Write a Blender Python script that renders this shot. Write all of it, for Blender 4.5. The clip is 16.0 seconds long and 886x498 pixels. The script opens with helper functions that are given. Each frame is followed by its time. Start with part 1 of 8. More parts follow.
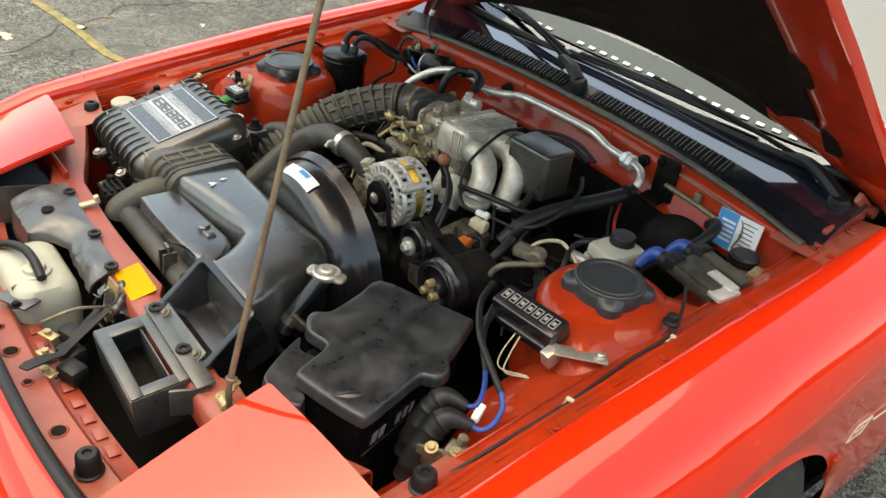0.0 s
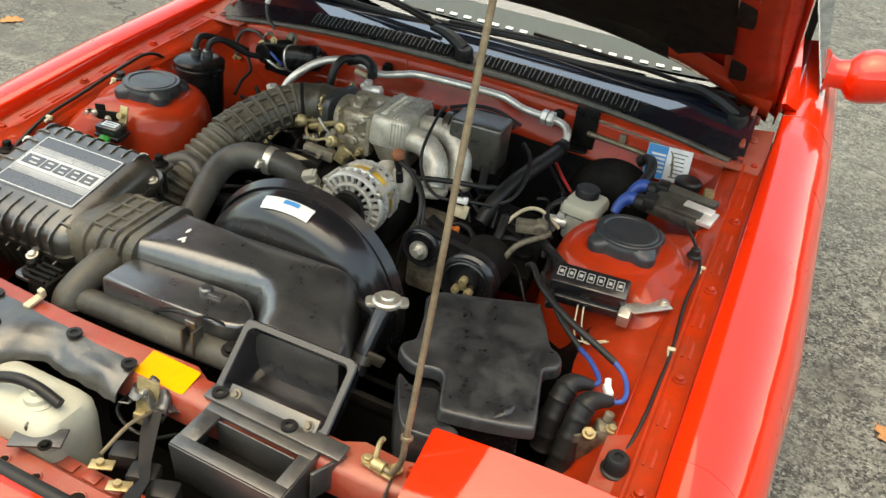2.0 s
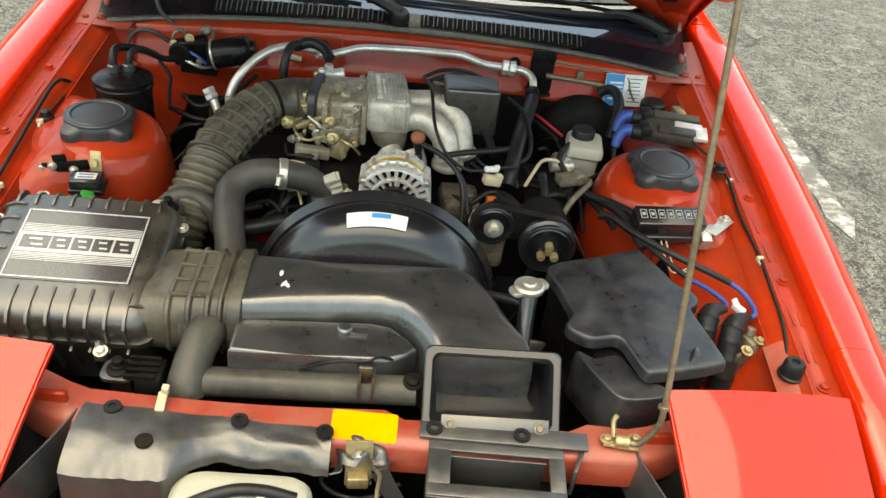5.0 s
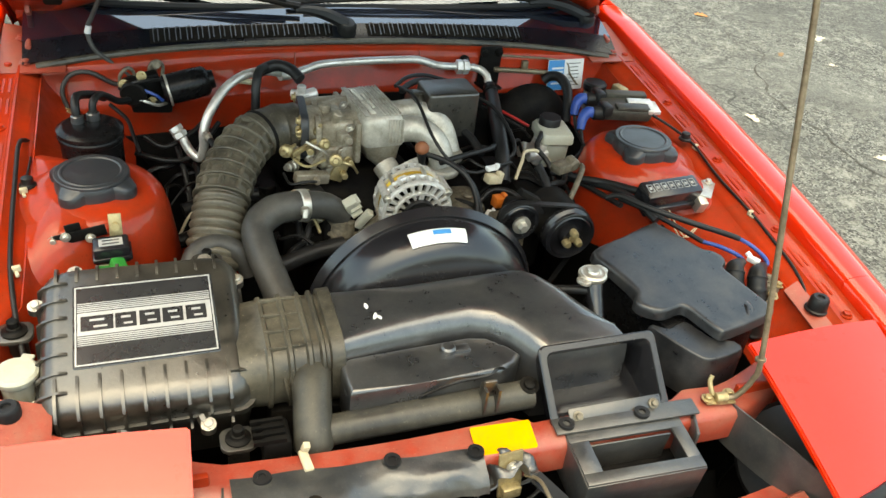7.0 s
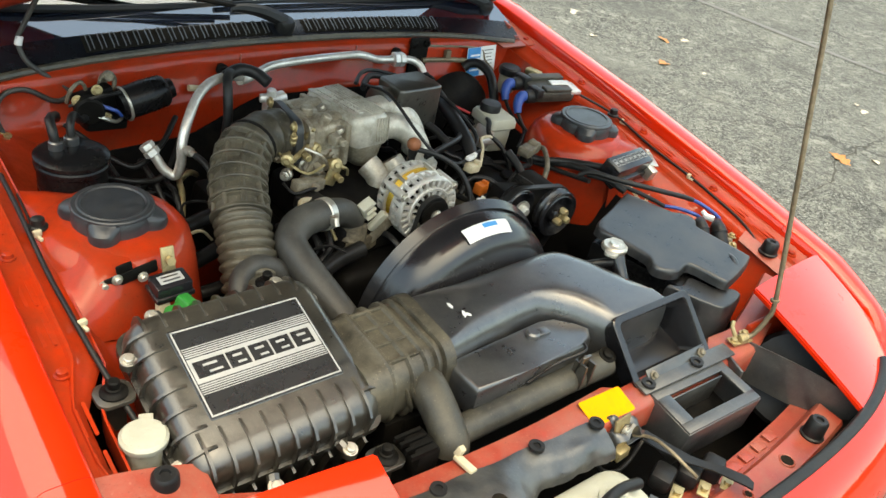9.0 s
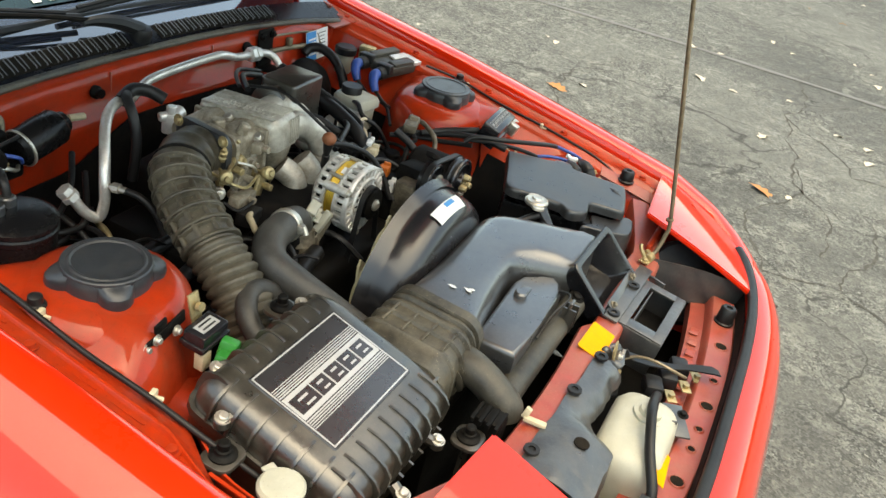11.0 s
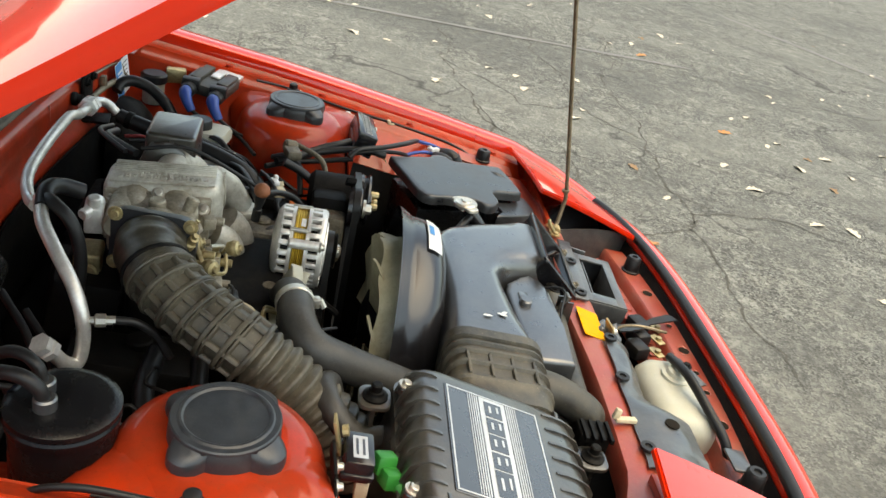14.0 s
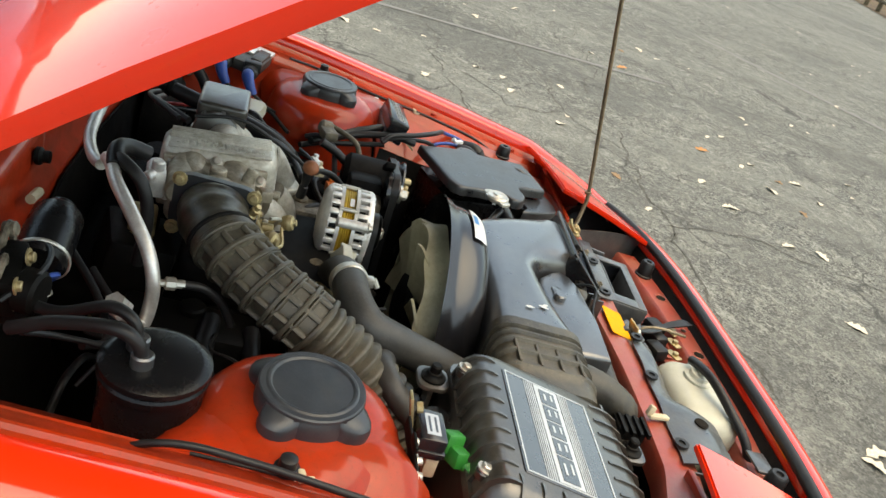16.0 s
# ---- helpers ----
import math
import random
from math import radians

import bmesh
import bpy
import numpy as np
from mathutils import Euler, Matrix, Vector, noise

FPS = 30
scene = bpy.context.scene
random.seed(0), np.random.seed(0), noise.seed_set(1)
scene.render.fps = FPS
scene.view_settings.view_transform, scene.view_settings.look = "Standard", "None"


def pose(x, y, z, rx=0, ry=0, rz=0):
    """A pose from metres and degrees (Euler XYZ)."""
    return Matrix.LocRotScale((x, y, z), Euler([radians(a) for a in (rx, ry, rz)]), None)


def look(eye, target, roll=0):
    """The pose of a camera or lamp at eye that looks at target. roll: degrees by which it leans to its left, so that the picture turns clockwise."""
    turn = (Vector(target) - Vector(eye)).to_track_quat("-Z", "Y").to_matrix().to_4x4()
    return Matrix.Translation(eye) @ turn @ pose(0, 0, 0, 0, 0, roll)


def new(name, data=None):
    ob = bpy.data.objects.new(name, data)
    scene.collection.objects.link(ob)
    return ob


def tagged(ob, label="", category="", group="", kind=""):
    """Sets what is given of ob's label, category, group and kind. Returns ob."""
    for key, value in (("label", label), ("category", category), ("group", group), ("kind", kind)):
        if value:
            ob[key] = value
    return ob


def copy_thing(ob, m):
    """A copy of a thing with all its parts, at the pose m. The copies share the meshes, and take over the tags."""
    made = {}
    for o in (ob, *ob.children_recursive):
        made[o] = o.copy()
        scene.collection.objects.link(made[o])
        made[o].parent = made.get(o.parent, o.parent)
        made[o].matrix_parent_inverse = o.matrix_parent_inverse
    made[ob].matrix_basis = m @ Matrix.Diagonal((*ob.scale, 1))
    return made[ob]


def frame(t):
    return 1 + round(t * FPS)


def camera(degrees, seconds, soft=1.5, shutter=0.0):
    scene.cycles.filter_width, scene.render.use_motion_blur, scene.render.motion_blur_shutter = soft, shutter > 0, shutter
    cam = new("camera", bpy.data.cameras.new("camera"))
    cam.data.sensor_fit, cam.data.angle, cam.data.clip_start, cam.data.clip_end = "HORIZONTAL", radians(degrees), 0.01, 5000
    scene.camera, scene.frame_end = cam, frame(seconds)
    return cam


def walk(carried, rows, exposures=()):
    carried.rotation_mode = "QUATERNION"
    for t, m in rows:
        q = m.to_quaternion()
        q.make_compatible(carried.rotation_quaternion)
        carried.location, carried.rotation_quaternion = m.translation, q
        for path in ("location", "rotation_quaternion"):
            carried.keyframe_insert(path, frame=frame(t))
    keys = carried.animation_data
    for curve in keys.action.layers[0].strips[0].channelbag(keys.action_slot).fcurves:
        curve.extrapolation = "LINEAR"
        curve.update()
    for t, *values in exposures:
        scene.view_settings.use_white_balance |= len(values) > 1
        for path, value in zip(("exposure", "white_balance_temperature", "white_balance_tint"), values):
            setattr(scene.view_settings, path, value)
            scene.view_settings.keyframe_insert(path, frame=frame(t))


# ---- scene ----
cam = camera(56.3, 16.0)
PATH = [
    (0, (1.225, -0.999, 1.535), (-0.043, 0.14, 0.488), 8.4),
    (0.5, (1.14, -1.15, 1.534), (0.023, 0.141, 0.492), 7.9),
    (1, (1.003, -1.2, 1.533), (0.031, 0.185, 0.467), 8.0),
    (1.5, (0.852, -1.229, 1.543), (0.029, 0.252, 0.48), 8.4),
    (2, (0.703, -1.346, 1.534), (0.095, 0.236, 0.472), 8.0),
    (2.5, (0.606, -1.424, 1.547), (0.203, 0.222, 0.485), 8.5),
    (3, (0.487, -1.411, 1.54), (0.167, 0.241, 0.458), 8.5),
    (3.5, (0.384, -1.387, 1.552), (0.143, 0.266, 0.452), 8.2),
    (4, (0.247, -1.41, 1.545), (0.133, 0.245, 0.428), 7.3),
    (4.2, (0.185, -1.439, 1.543), (0.118, 0.217, 0.423), 6.6),
    (6.3, (-0.254, -1.366, 1.537), (0.192, 0.213, 0.393), 9.3),
    (6.5, (-0.324, -1.355, 1.535), (0.168, 0.222, 0.408), 8.2),
    (7, (-0.433, -1.352, 1.546), (0.193, 0.184, 0.428), 7.5),
    (7.5, (-0.535, -1.297, 1.528), (0.24, 0.191, 0.439), 9.5),
    (8, (-0.646, -1.215, 1.527), (0.243, 0.21, 0.439), 10.6),
    (8.5, (-0.765, -1.159, 1.515), (0.243, 0.187, 0.431), 12.5),
    (9, (-0.924, -1.105, 1.507), (0.271, 0.094, 0.443), 12.8),
    (9.2, (-0.977, -1.087, 1.502), (0.303, 0.033, 0.45), 13.9),
    (11.3, (-1.321, -0.687, 1.475), (0.347, -0.195, 0.488), 13.6),
    (11.5, (-1.352, -0.658, 1.475), (0.341, -0.234, 0.498), 13.7),
    (12, (-1.35, -0.559, 1.461), (0.38, -0.275, 0.5), 14.6),
    (12.5, (-1.297, -0.415, 1.461), (0.459, -0.279, 0.514), 13.5),
    (13, (-1.269, -0.303, 1.45), (0.501, -0.315, 0.518), 14.0),
    (13.5, (-1.269, -0.175, 1.435), (0.502, -0.336, 0.521), 13.3),
    (14, (-1.271, -0.068, 1.418), (0.485, -0.392, 0.517), 13.6),
    (14.5, (-1.26, -0.001, 1.404), (0.504, -0.466, 0.584), 14.1),
    (15, (-1.263, 0.035, 1.388), (0.47, -0.565, 0.591), 16.3),
    (15.5, (-1.276, 0.064, 1.379), (0.459, -0.484, 0.548), 18.4),
    (16, (-1.285, 0.086, 1.375), (0.458, -0.352, 0.498), 19.4),
]
walk(cam, [(t, look(eye, target, roll)) for t, eye, target, roll in PATH], [(0.0, 1.82, 10000, 3), (1.5, 1.92, 10200, 2), (3.0, 1.90, 10200, 1), (4.0, 1.94, 10200, 0), (7.0, 2.14, 9900, -2), (9.0, 2.07, 9700, -1), (12.0, 1.90, 9800, 2), (14.5, 1.88, 9800, 3), (16.0, 1.84, 9800, 3)])

# ---- light ----
world = bpy.data.worlds.new("sky")
world.use_nodes = True
scene.world = world
_wn = world.node_tree.nodes
_wl = world.node_tree.links
_sky = _wn.new("ShaderNodeTexSky")
_sky.sky_type = "NISHITA"
_sky.sun_disc = False
SUN_EL, SUN_AZ = radians(77), radians(212)
_sky.sun_elevation, _sky.sun_rotation = SUN_EL, SUN_AZ
_sky.air_density, _sky.dust_density, _sky.ozone_density = 1.0, 1.3, 1.0
_wl.new(_sky.outputs[0], _wn["Background"].inputs[0])
_wn["Background"].inputs[1].default_value = 0.15
sun = new("sun", bpy.data.lights.new("sun", "SUN"))
sun.data.energy, sun.data.angle, sun.data.color = 0.95, radians(84), (1.0, 0.97, 0.93)
# the sun stands where the sky's sun does: rotation is measured from +y, clockwise
_sd = Vector((math.sin(SUN_AZ) * math.cos(SUN_EL), math.cos(SUN_AZ) * math.cos(SUN_EL), math.sin(SUN_EL)))
sun.matrix_world = look(_sd * 20, (0, 0, 0))


# ---- mesh helpers ----
def vec(*a):
    return Vector(a)


def add_box(bm, c, s, rot=(0, 0, 0), bev=0.0, seg=2):
    m = Matrix.LocRotScale(c, Euler([radians(a) for a in rot]), s)
    vs = bmesh.ops.create_cube(bm, size=1, matrix=m)["verts"]
    if bev:
        es = list({e for v in vs for e in v.link_edges})
        bmesh.ops.bevel(bm, geom=es, offset=bev, segments=seg, affect="EDGES", profile=0.5)


def add_ring(bm, ring):
    return [bm.verts.new(p) for p in ring]


def add_loft(bm, rings, caps=True, closed=True):
    vs = [add_ring(bm, r) for r in rings]
    n = len(vs[0])
    for a, b in zip(vs, vs[1:]):
        for i in range(n if closed else n - 1):
            j = (i + 1) % n
            bm.faces.new((a[i], a[j], b[j], b[i]))
    if caps and closed:
        bm.faces.new(vs[0][::-1])
        bm.faces.new(vs[-1])
    return vs


def basis(d):
    d = Vector(d).normalized()
    s = Vector((0, 0, 1)) if abs(d.z) < 0.9 else Vector((1, 0, 0))
    u = d.cross(s).normalized()
    return u, d.cross(u).normalized()


def add_cyl(bm, p0, p1, r0, r1=None, n=18, rim=0.0):
    p0, p1 = Vector(p0), Vector(p1)
    r1 = r0 if r1 is None else r1
    u, v = basis(p1 - p0)
    prof = [(0, r0), (1, r1)]
    if rim:
        k = rim / (p1 - p0).length
        prof = [(0, r0 - rim), (k, r0), (1 - k, r1), (1, r1 - rim)]
    add_loft(bm, [[p0.lerp(p1, t) + (u * math.cos(a) + v * math.sin(a)) * r for a in [2 * math.pi * i / n for i in range(n)]] for t, r in prof])


def add_lathe(bm, prof, at=(0, 0, 0), axis=(0, 0, 1), n=28, caps=True):
    """prof: pairs of radius and height along the axis."""
    at, ax = Vector(at), Vector(axis).normalized()
    u, v = basis(ax)
    add_loft(bm, [[at + ax * h + (u * math.cos(a) + v * math.sin(a)) * max(r, 1e-4) for a in [2 * math.pi * i / n for i in range(n)]] for r, h in prof], caps)


def spline(pts, steps=6):
    p = [Vector(q) for q in pts]
    p = [p[0] * 2 - p[1]] + p + [p[-1] * 2 - p[-2]]
    out = []
    for i in range(1, len(p) - 2):
        a, b, c, d = p[i - 1 : i + 3]
        for k in range(steps):
            t = k / steps
            out.append(0.5 * (2 * b + (c - a) * t + (2 * a - 5 * b + 4 * c - d) * t * t + (3 * b - a - 3 * c + d) * t**3))
    return out + [p[-2]]


def add_tube(bm, pts, r, n=12, steps=6, smooth=True):
    """r: a radius, a list with one per point, or a function of the share of the way."""
    path = spline(pts, steps) if smooth else [Vector(q) for q in pts]
    m = len(path)
    if callable(r):
        rad = [r(i / (m - 1)) for i in range(m)]
    elif isinstance(r, (list, tuple)):
        rad = [float(np.interp(i / (m - 1) * (len(r) - 1), range(len(r)), r)) for i in range(m)]
    else:
        rad = [r] * m
    d0 = (path[1] - path[0]).normalized()
    u, _ = basis(d0)
    rings = []
    for i, q in enumerate(path):
        d = (path[min(i + 1, m - 1)] - path[max(i - 1, 0)]).normalized()
        u = (u - d * u.dot(d)).normalized()
        v = d.cross(u)
        rings.append([q + (u * math.cos(a) + v * math.sin(a)) * rad[i] for a in [2 * math.pi * k / n for k in range(n)]])
    add_loft(bm, rings)


def add_prism(bm, poly, h, m=None, bev=0.0, seg=2):
    """A polygon (x, y) raised from 0 to h in the frame m."""
    m = m or Matrix()
    lo = add_ring(bm, [m @ Vector((x, y, 0)) for x, y in poly])
    hi = add_ring(bm, [m @ Vector((x, y, h)) for x, y in poly])
    n = len(poly)
    top = bm.faces.new(hi)
    bm.faces.new(lo[::-1])
    for i in range(n):
        bm.faces.new((lo[i], lo[(i + 1) % n], hi[(i + 1) % n], hi[i]))
    if bev:
        bmesh.ops.bevel(bm, geom=list(top.edges), offset=bev, segments=seg, affect="EDGES", profile=0.5)


def add_grid(bm, fn, nu, nv):
    vs = [[bm.verts.new(fn(i / nu, j / nv)) for j in range(nv + 1)] for i in range(nu + 1)]
    for i in range(nu):
        for j in range(nv):
            bm.faces.new((vs[i][j], vs[i + 1][j], vs[i + 1][j + 1], vs[i][j + 1]))
    return vs


def rounded(w, h, r, n=4):
    """A rounded rectangle round the origin."""
    out = []
    for cx, cy, a0 in ((w / 2 - r, h / 2 - r, 0), (-w / 2 + r, h / 2 - r, 90), (-w / 2 + r, -h / 2 + r, 180), (w / 2 - r, -h / 2 + r, 270)):
        for k in range(n + 1):
            a = radians(a0 + 90 * k / n)
            out.append((cx + r * math.cos(a), cy + r * math.sin(a)))
    return out


def thicken(bm, d):
    bmesh.ops.recalc_face_normals(bm, faces=bm.faces[:])
    bmesh.ops.solidify(bm, geom=bm.faces[:], thickness=d)


def frame_of(o, ex, ey):
    """A frame at o with x along ex and y near ey."""
    ex = Vector(ex).normalized()
    ez = ex.cross(Vector(ey)).normalized()
    ey = ez.cross(ex)
    m = Matrix((ex, ey, ez)).transposed().to_4x4()
    m.translation = Vector(o)
    return m


def smooth_ring(poly, steps=4):
    """A closed outline rounded through its corners."""
    n = len(poly)
    p = [Vector((x, y, 0)) for x, y in poly]
    out = []
    for i in range(n):
        a, b, c, d = p[i - 1], p[i], p[(i + 1) % n], p[(i + 2) % n]
        for k in range(steps):
            t = k / steps
            out.append(0.5 * (2 * b + (c - a) * t + (2 * a - 5 * b + 4 * c - d) * t * t + (3 * b - a - 3 * c + d) * t**3))
    return [(q.x, q.y) for q in out]


def add_lid(bm, poly, levels, m):
    """A closed outline raised in levels (inset, height), with its top filled."""
    n = len(poly)
    area = sum(poly[i][0] * poly[(i + 1) % n][1] - poly[(i + 1) % n][0] * poly[i][1] for i in range(n))
    s = 1 if area > 0 else -1
    mid = Vector((sum(p[0] for p in poly) / n, sum(p[1] for p in poly) / n))
    rings = []
    for ins, h in levels:
        ring = []
        for i in range(n):
            a, b = Vector(poly[i - 1]), Vector(poly[(i + 1) % n])
            t = (b - a).normalized()
            if ins > 0.003:
                ring.append(m @ vec(mid.x + (poly[i][0] - mid.x) * (1 - ins / 0.11), mid.y + (poly[i][1] - mid.y) * (1 - ins / 0.11), h))
            else:
                ring.append(m @ vec(poly[i][0] - s * t.y * ins, poly[i][1] + s * t.x * ins, h))
        rings.append(ring)
    c = sum(rings[-1], vec(0, 0, 0)) / n
    for share in (0.97, 0.7, 0.4, 0.05):
        rings.append([c + (p - c) * share for p in rings[len(levels) - 1]])
    add_loft(bm, rings)


BASE = {}


def thing(name, at, label, category, group="", kind=""):
    ob = new(name)
    ob.location = at
    ob.empty_display_size = 0.05
    BASE[ob.name] = Vector(at)
    return tagged(ob, label, category, group, kind)


def part(name, bm, material, parent=None, label="", sharp=38, kind="", category=""):
    """One mesh object from a bmesh, under a thing or under a part."""
    bmesh.ops.recalc_face_normals(bm, faces=bm.faces[:])
    me = bpy.data.meshes.new(name)
    bm.to_mesh(me)
    bm.free()
    me.materials.append(material)
    me.shade_smooth()
    me.set_sharp_from_angle(angle=radians(sharp))
    ob = new(name, me)
    if parent:
        ob.parent = parent
        if parent.name in BASE:
            ob.matrix_parent_inverse = Matrix.Translation(-BASE[parent.name])
    return tagged(ob, label, category, "", kind)


def single(name, bm, material, label, category, group="", kind="", sharp=38):
    """A thing of one mesh, its origin at its base."""
    cs = [v.co.copy() for v in bm.verts]
    at = Vector(((min(c.x for c in cs) + max(c.x for c in cs)) / 2, (min(c.y for c in cs) + max(c.y for c in cs)) / 2, min(c.z for c in cs)))
    bmesh.ops.translate(bm, verts=bm.verts[:], vec=-at)
    ob = part(name, bm, material, None, label, sharp, kind, category)
    ob.location = at
    BASE[ob.name] = at
    return tagged(ob, label, category, group, kind)


def B():
    return bmesh.new()


# ---- materials ----
BASE_DIM = 0.8  # dims all base colours so reflected sky stands out more against them


def material(name, color, rough=0.5, metal=0.0, dirt=None, dirt_amount=0.0, dirt_scale=14.0, vary=0.12, grain=180.0, bump=0.05, bump_scale=None,
             coat=0.0, coat_rough=0.05, scratch=0.0, spec=0.5, dirt_rough=0.8, transmission=0.0, sub=0.0, coat_ior=1.5):
    k = 0.95 if metal > 0.5 else BASE_DIM
    color = tuple(c * k for c in color)
    dirt = tuple(c * k for c in dirt) if dirt else None
    m = bpy.data.materials.new(name)
    m.use_nodes = True
    nd, ln = m.node_tree.nodes, m.node_tree.links
    b = nd["Principled BSDF"]
    tc = nd.new("ShaderNodeTexCoord")
    co = tc.outputs["Object"]

    def noise_node(scale, detail=6, rough_=0.6, dist=0.0):
        t = nd.new("ShaderNodeTexNoise")
        t.inputs["Scale"].default_value, t.inputs["Detail"].default_value = scale, detail
        t.inputs["Roughness"].default_value, t.inputs["Distortion"].default_value = rough_, dist
        ln.new(co, t.inputs["Vector"])
        return t.outputs["Fac"]

    def ramp(src, lo, hi):
        r = nd.new("ShaderNodeMapRange")
        r.inputs["From Min"].default_value, r.inputs["From Max"].default_value = lo, hi
        ln.new(src, r.inputs["Value"])
        return r.outputs["Result"]

    def mul(a, v):
        k = nd.new("ShaderNodeMath")
        k.operation = "MULTIPLY"
        ln.new(a, k.inputs[0])
        k.inputs[1].default_value = v
        return k.outputs[0]

    def mix(fac, a, c):
        x = nd.new("ShaderNodeMix")
        x.data_type = "RGBA"
        ln.new(fac, x.inputs["Factor"])
        for sock, val in ((x.inputs["A"], a), (x.inputs["B"], c)):
            if isinstance(val, tuple):
                sock.default_value = (*val, 1)
            else:
                ln.new(val, sock)
        return x.outputs["Result"]

    dark = tuple(c * (1 - vary) for c in color)
    light = tuple(min(1, c * (1 + vary)) for c in color)
    out = mix(ramp(noise_node(grain * 0.12, 8, 0.7), 0.40, 0.60), dark, light)
    rough_out = mul(ramp(noise_node(grain * 0.2, 5), 0.2, 0.8), 0.25 * rough)
    k = nd.new("ShaderNodeMath")
    k.operation = "ADD"
    ln.new(rough_out, k.inputs[0])
    k.inputs[1].default_value = rough * 0.87
    rough_out = k.outputs[0]
    if dirt:
        f = noise_node(dirt_scale, 9, 0.68, 0.4)
        f2 = noise_node(dirt_scale * 7, 6, 0.7)
        a = nd.new("ShaderNodeMath")
        a.operation = "ADD"
        ln.new(ramp(f, 0.42, 0.68), a.inputs[0])
        ln.new(mul(ramp(f2, 0.35, 0.8), 0.6), a.inputs[1])
        fac = nd.new("ShaderNodeMath")
        fac.operation = "MULTIPLY"
        fac.use_clamp = True
        ln.new(a.outputs[0], fac.inputs[0])
        fac.inputs[1].default_value = dirt_amount
        out = mix(fac.outputs[0], out, dirt)
        specks = noise_node(dirt_scale * 22, 3, 0.75)
        out = mix(mul(ramp(specks, 0.62, 0.70), min(0.55, dirt_amount)), out, tuple(min(1, c * 1.5) for c in dirt))
        out = mix(mul(ramp(specks, 0.38, 0.30), min(0.6, dirt_amount * 1.2)), out, tuple(c * 0.35 for c in color))
        x = nd.new("ShaderNodeMix")
        ln.new(fac.outputs[0], x.inputs["Factor"])
        ln.new(rough_out, x.inputs["A"])
        x.inputs["B"].default_value = dirt_rough
        rough_out = x.outputs["Result"]
    if scratch:
        v = nd.new("ShaderNodeTexNoise")
        mp = nd.new("ShaderNodeMapping")
        mp.inputs["Scale"].default_value = (30, 400, 120)
        mp.inputs["Rotation"].default_value = (0.3, 0.5, 0.7)
        ln.new(co, mp.inputs["Vector"])
        ln.new(mp.outputs[0], v.inputs["Vector"])
        v.inputs["Detail"].default_value = 3
        out = mix(mul(ramp(v.outputs["Fac"], 0.66, 0.74), scratch), out, tuple(min(1, c * 2.5 + 0.08) for c in color))
    ln.new(out, b.inputs["Base Color"])
    ln.new(rough_out, b.inputs["Roughness"])
    b.inputs["Metallic"].default_value = metal
    b.inputs["Specular IOR Level"].default_value = spec
    b.inputs["Coat Weight"].default_value, b.inputs["Coat Roughness"].default_value = coat, coat_rough
    b.inputs["Coat IOR"].default_value = coat_ior
    if transmission:
        b.inputs["Transmission Weight"].default_value = transmission
    if sub:
        b.inputs["Subsurface Weight"].default_value, b.inputs["Subsurface Radius"].default_value = sub, (0.02, 0.02, 0.015)
        b.inputs["Subsurface Scale"].default_value = 0.5
    if bump:
        bp = nd.new("ShaderNodeBump")
        bp.inputs["Strength"].default_value, bp.inputs["Distance"].default_value = bump, 0.004
        ln.new(noise_node(bump_scale or grain, 5, 0.6), bp.inputs["Height"])
        ln.new(bp.outputs[0], b.inputs["Normal"])
    return m


PAINT = material("red_paint", (0.86, 0.030, 0.009), 0.28, vary=0.03, grain=60, bump=0.0, coat=1.0, coat_rough=0.04, coat_ior=1.58, dirt=(0.75, 0.04, 0.02), dirt_amount=0.08, dirt_scale=5, spec=0.05)
BAY = material("red_bay_paint", (0.52, 0.034, 0.009), 0.30, vary=0.10, grain=90, bump=0.04, coat=0.5, coat_rough=0.10, dirt=(0.15, 0.045, 0.020), dirt_amount=0.42, dirt_scale=9, spec=0.1)
BAYDUST = material("dusty_red_paint", (0.40, 0.042, 0.020), 0.42, vary=0.15, grain=90, bump=0.08, dirt=(0.36, 0.13, 0.085), dirt_amount=0.65, dirt_scale=11, spec=0.4, coat=0.6, coat_rough=0.28)
PLASTIC = material("black_plastic", (0.021, 0.022, 0.025), 0.27, vary=0.2, grain=160, bump=0.04, dirt=(0.12, 0.115, 0.105), dirt_amount=0.34, dirt_scale=11, dirt_rough=0.5, scratch=0.45, spec=1.0, coat=0.8, coat_rough=0.22, coat_ior=1.6)
DUSTY = material("dusty_black_plastic", (0.019, 0.018, 0.016), 0.27, vary=0.3, grain=160, bump=0.10, dirt=(0.15, 0.125, 0.088), dirt_amount=0.28, dirt_scale=14, scratch=0.12, spec=0.9, coat=0.5, coat_rough=0.25, coat_ior=1.6)
GLOSSY = material("gloss_black_plastic", (0.012, 0.012, 0.015), 0.20, vary=0.2, grain=80, bump=0.03, dirt=(0.07, 0.062, 0.05), dirt_amount=0.12, dirt_scale=12, scratch=0.15, spec=0.7)
RUBBER = material("black_rubber", (0.013, 0.013, 0.014), 0.38, vary=0.2, grain=200, bump=0.06, dirt=(0.05, 0.046, 0.040), dirt_amount=0.18, dirt_scale=15, spec=0.3)
DUSTHOSE = material("dust_covered_rubber", (0.036, 0.032, 0.025), 0.36, vary=0.2, grain=160, bump=0.06, dirt=(0.25, 0.215, 0.15), dirt_amount=0.42, dirt_scale=9, spec=0.5)
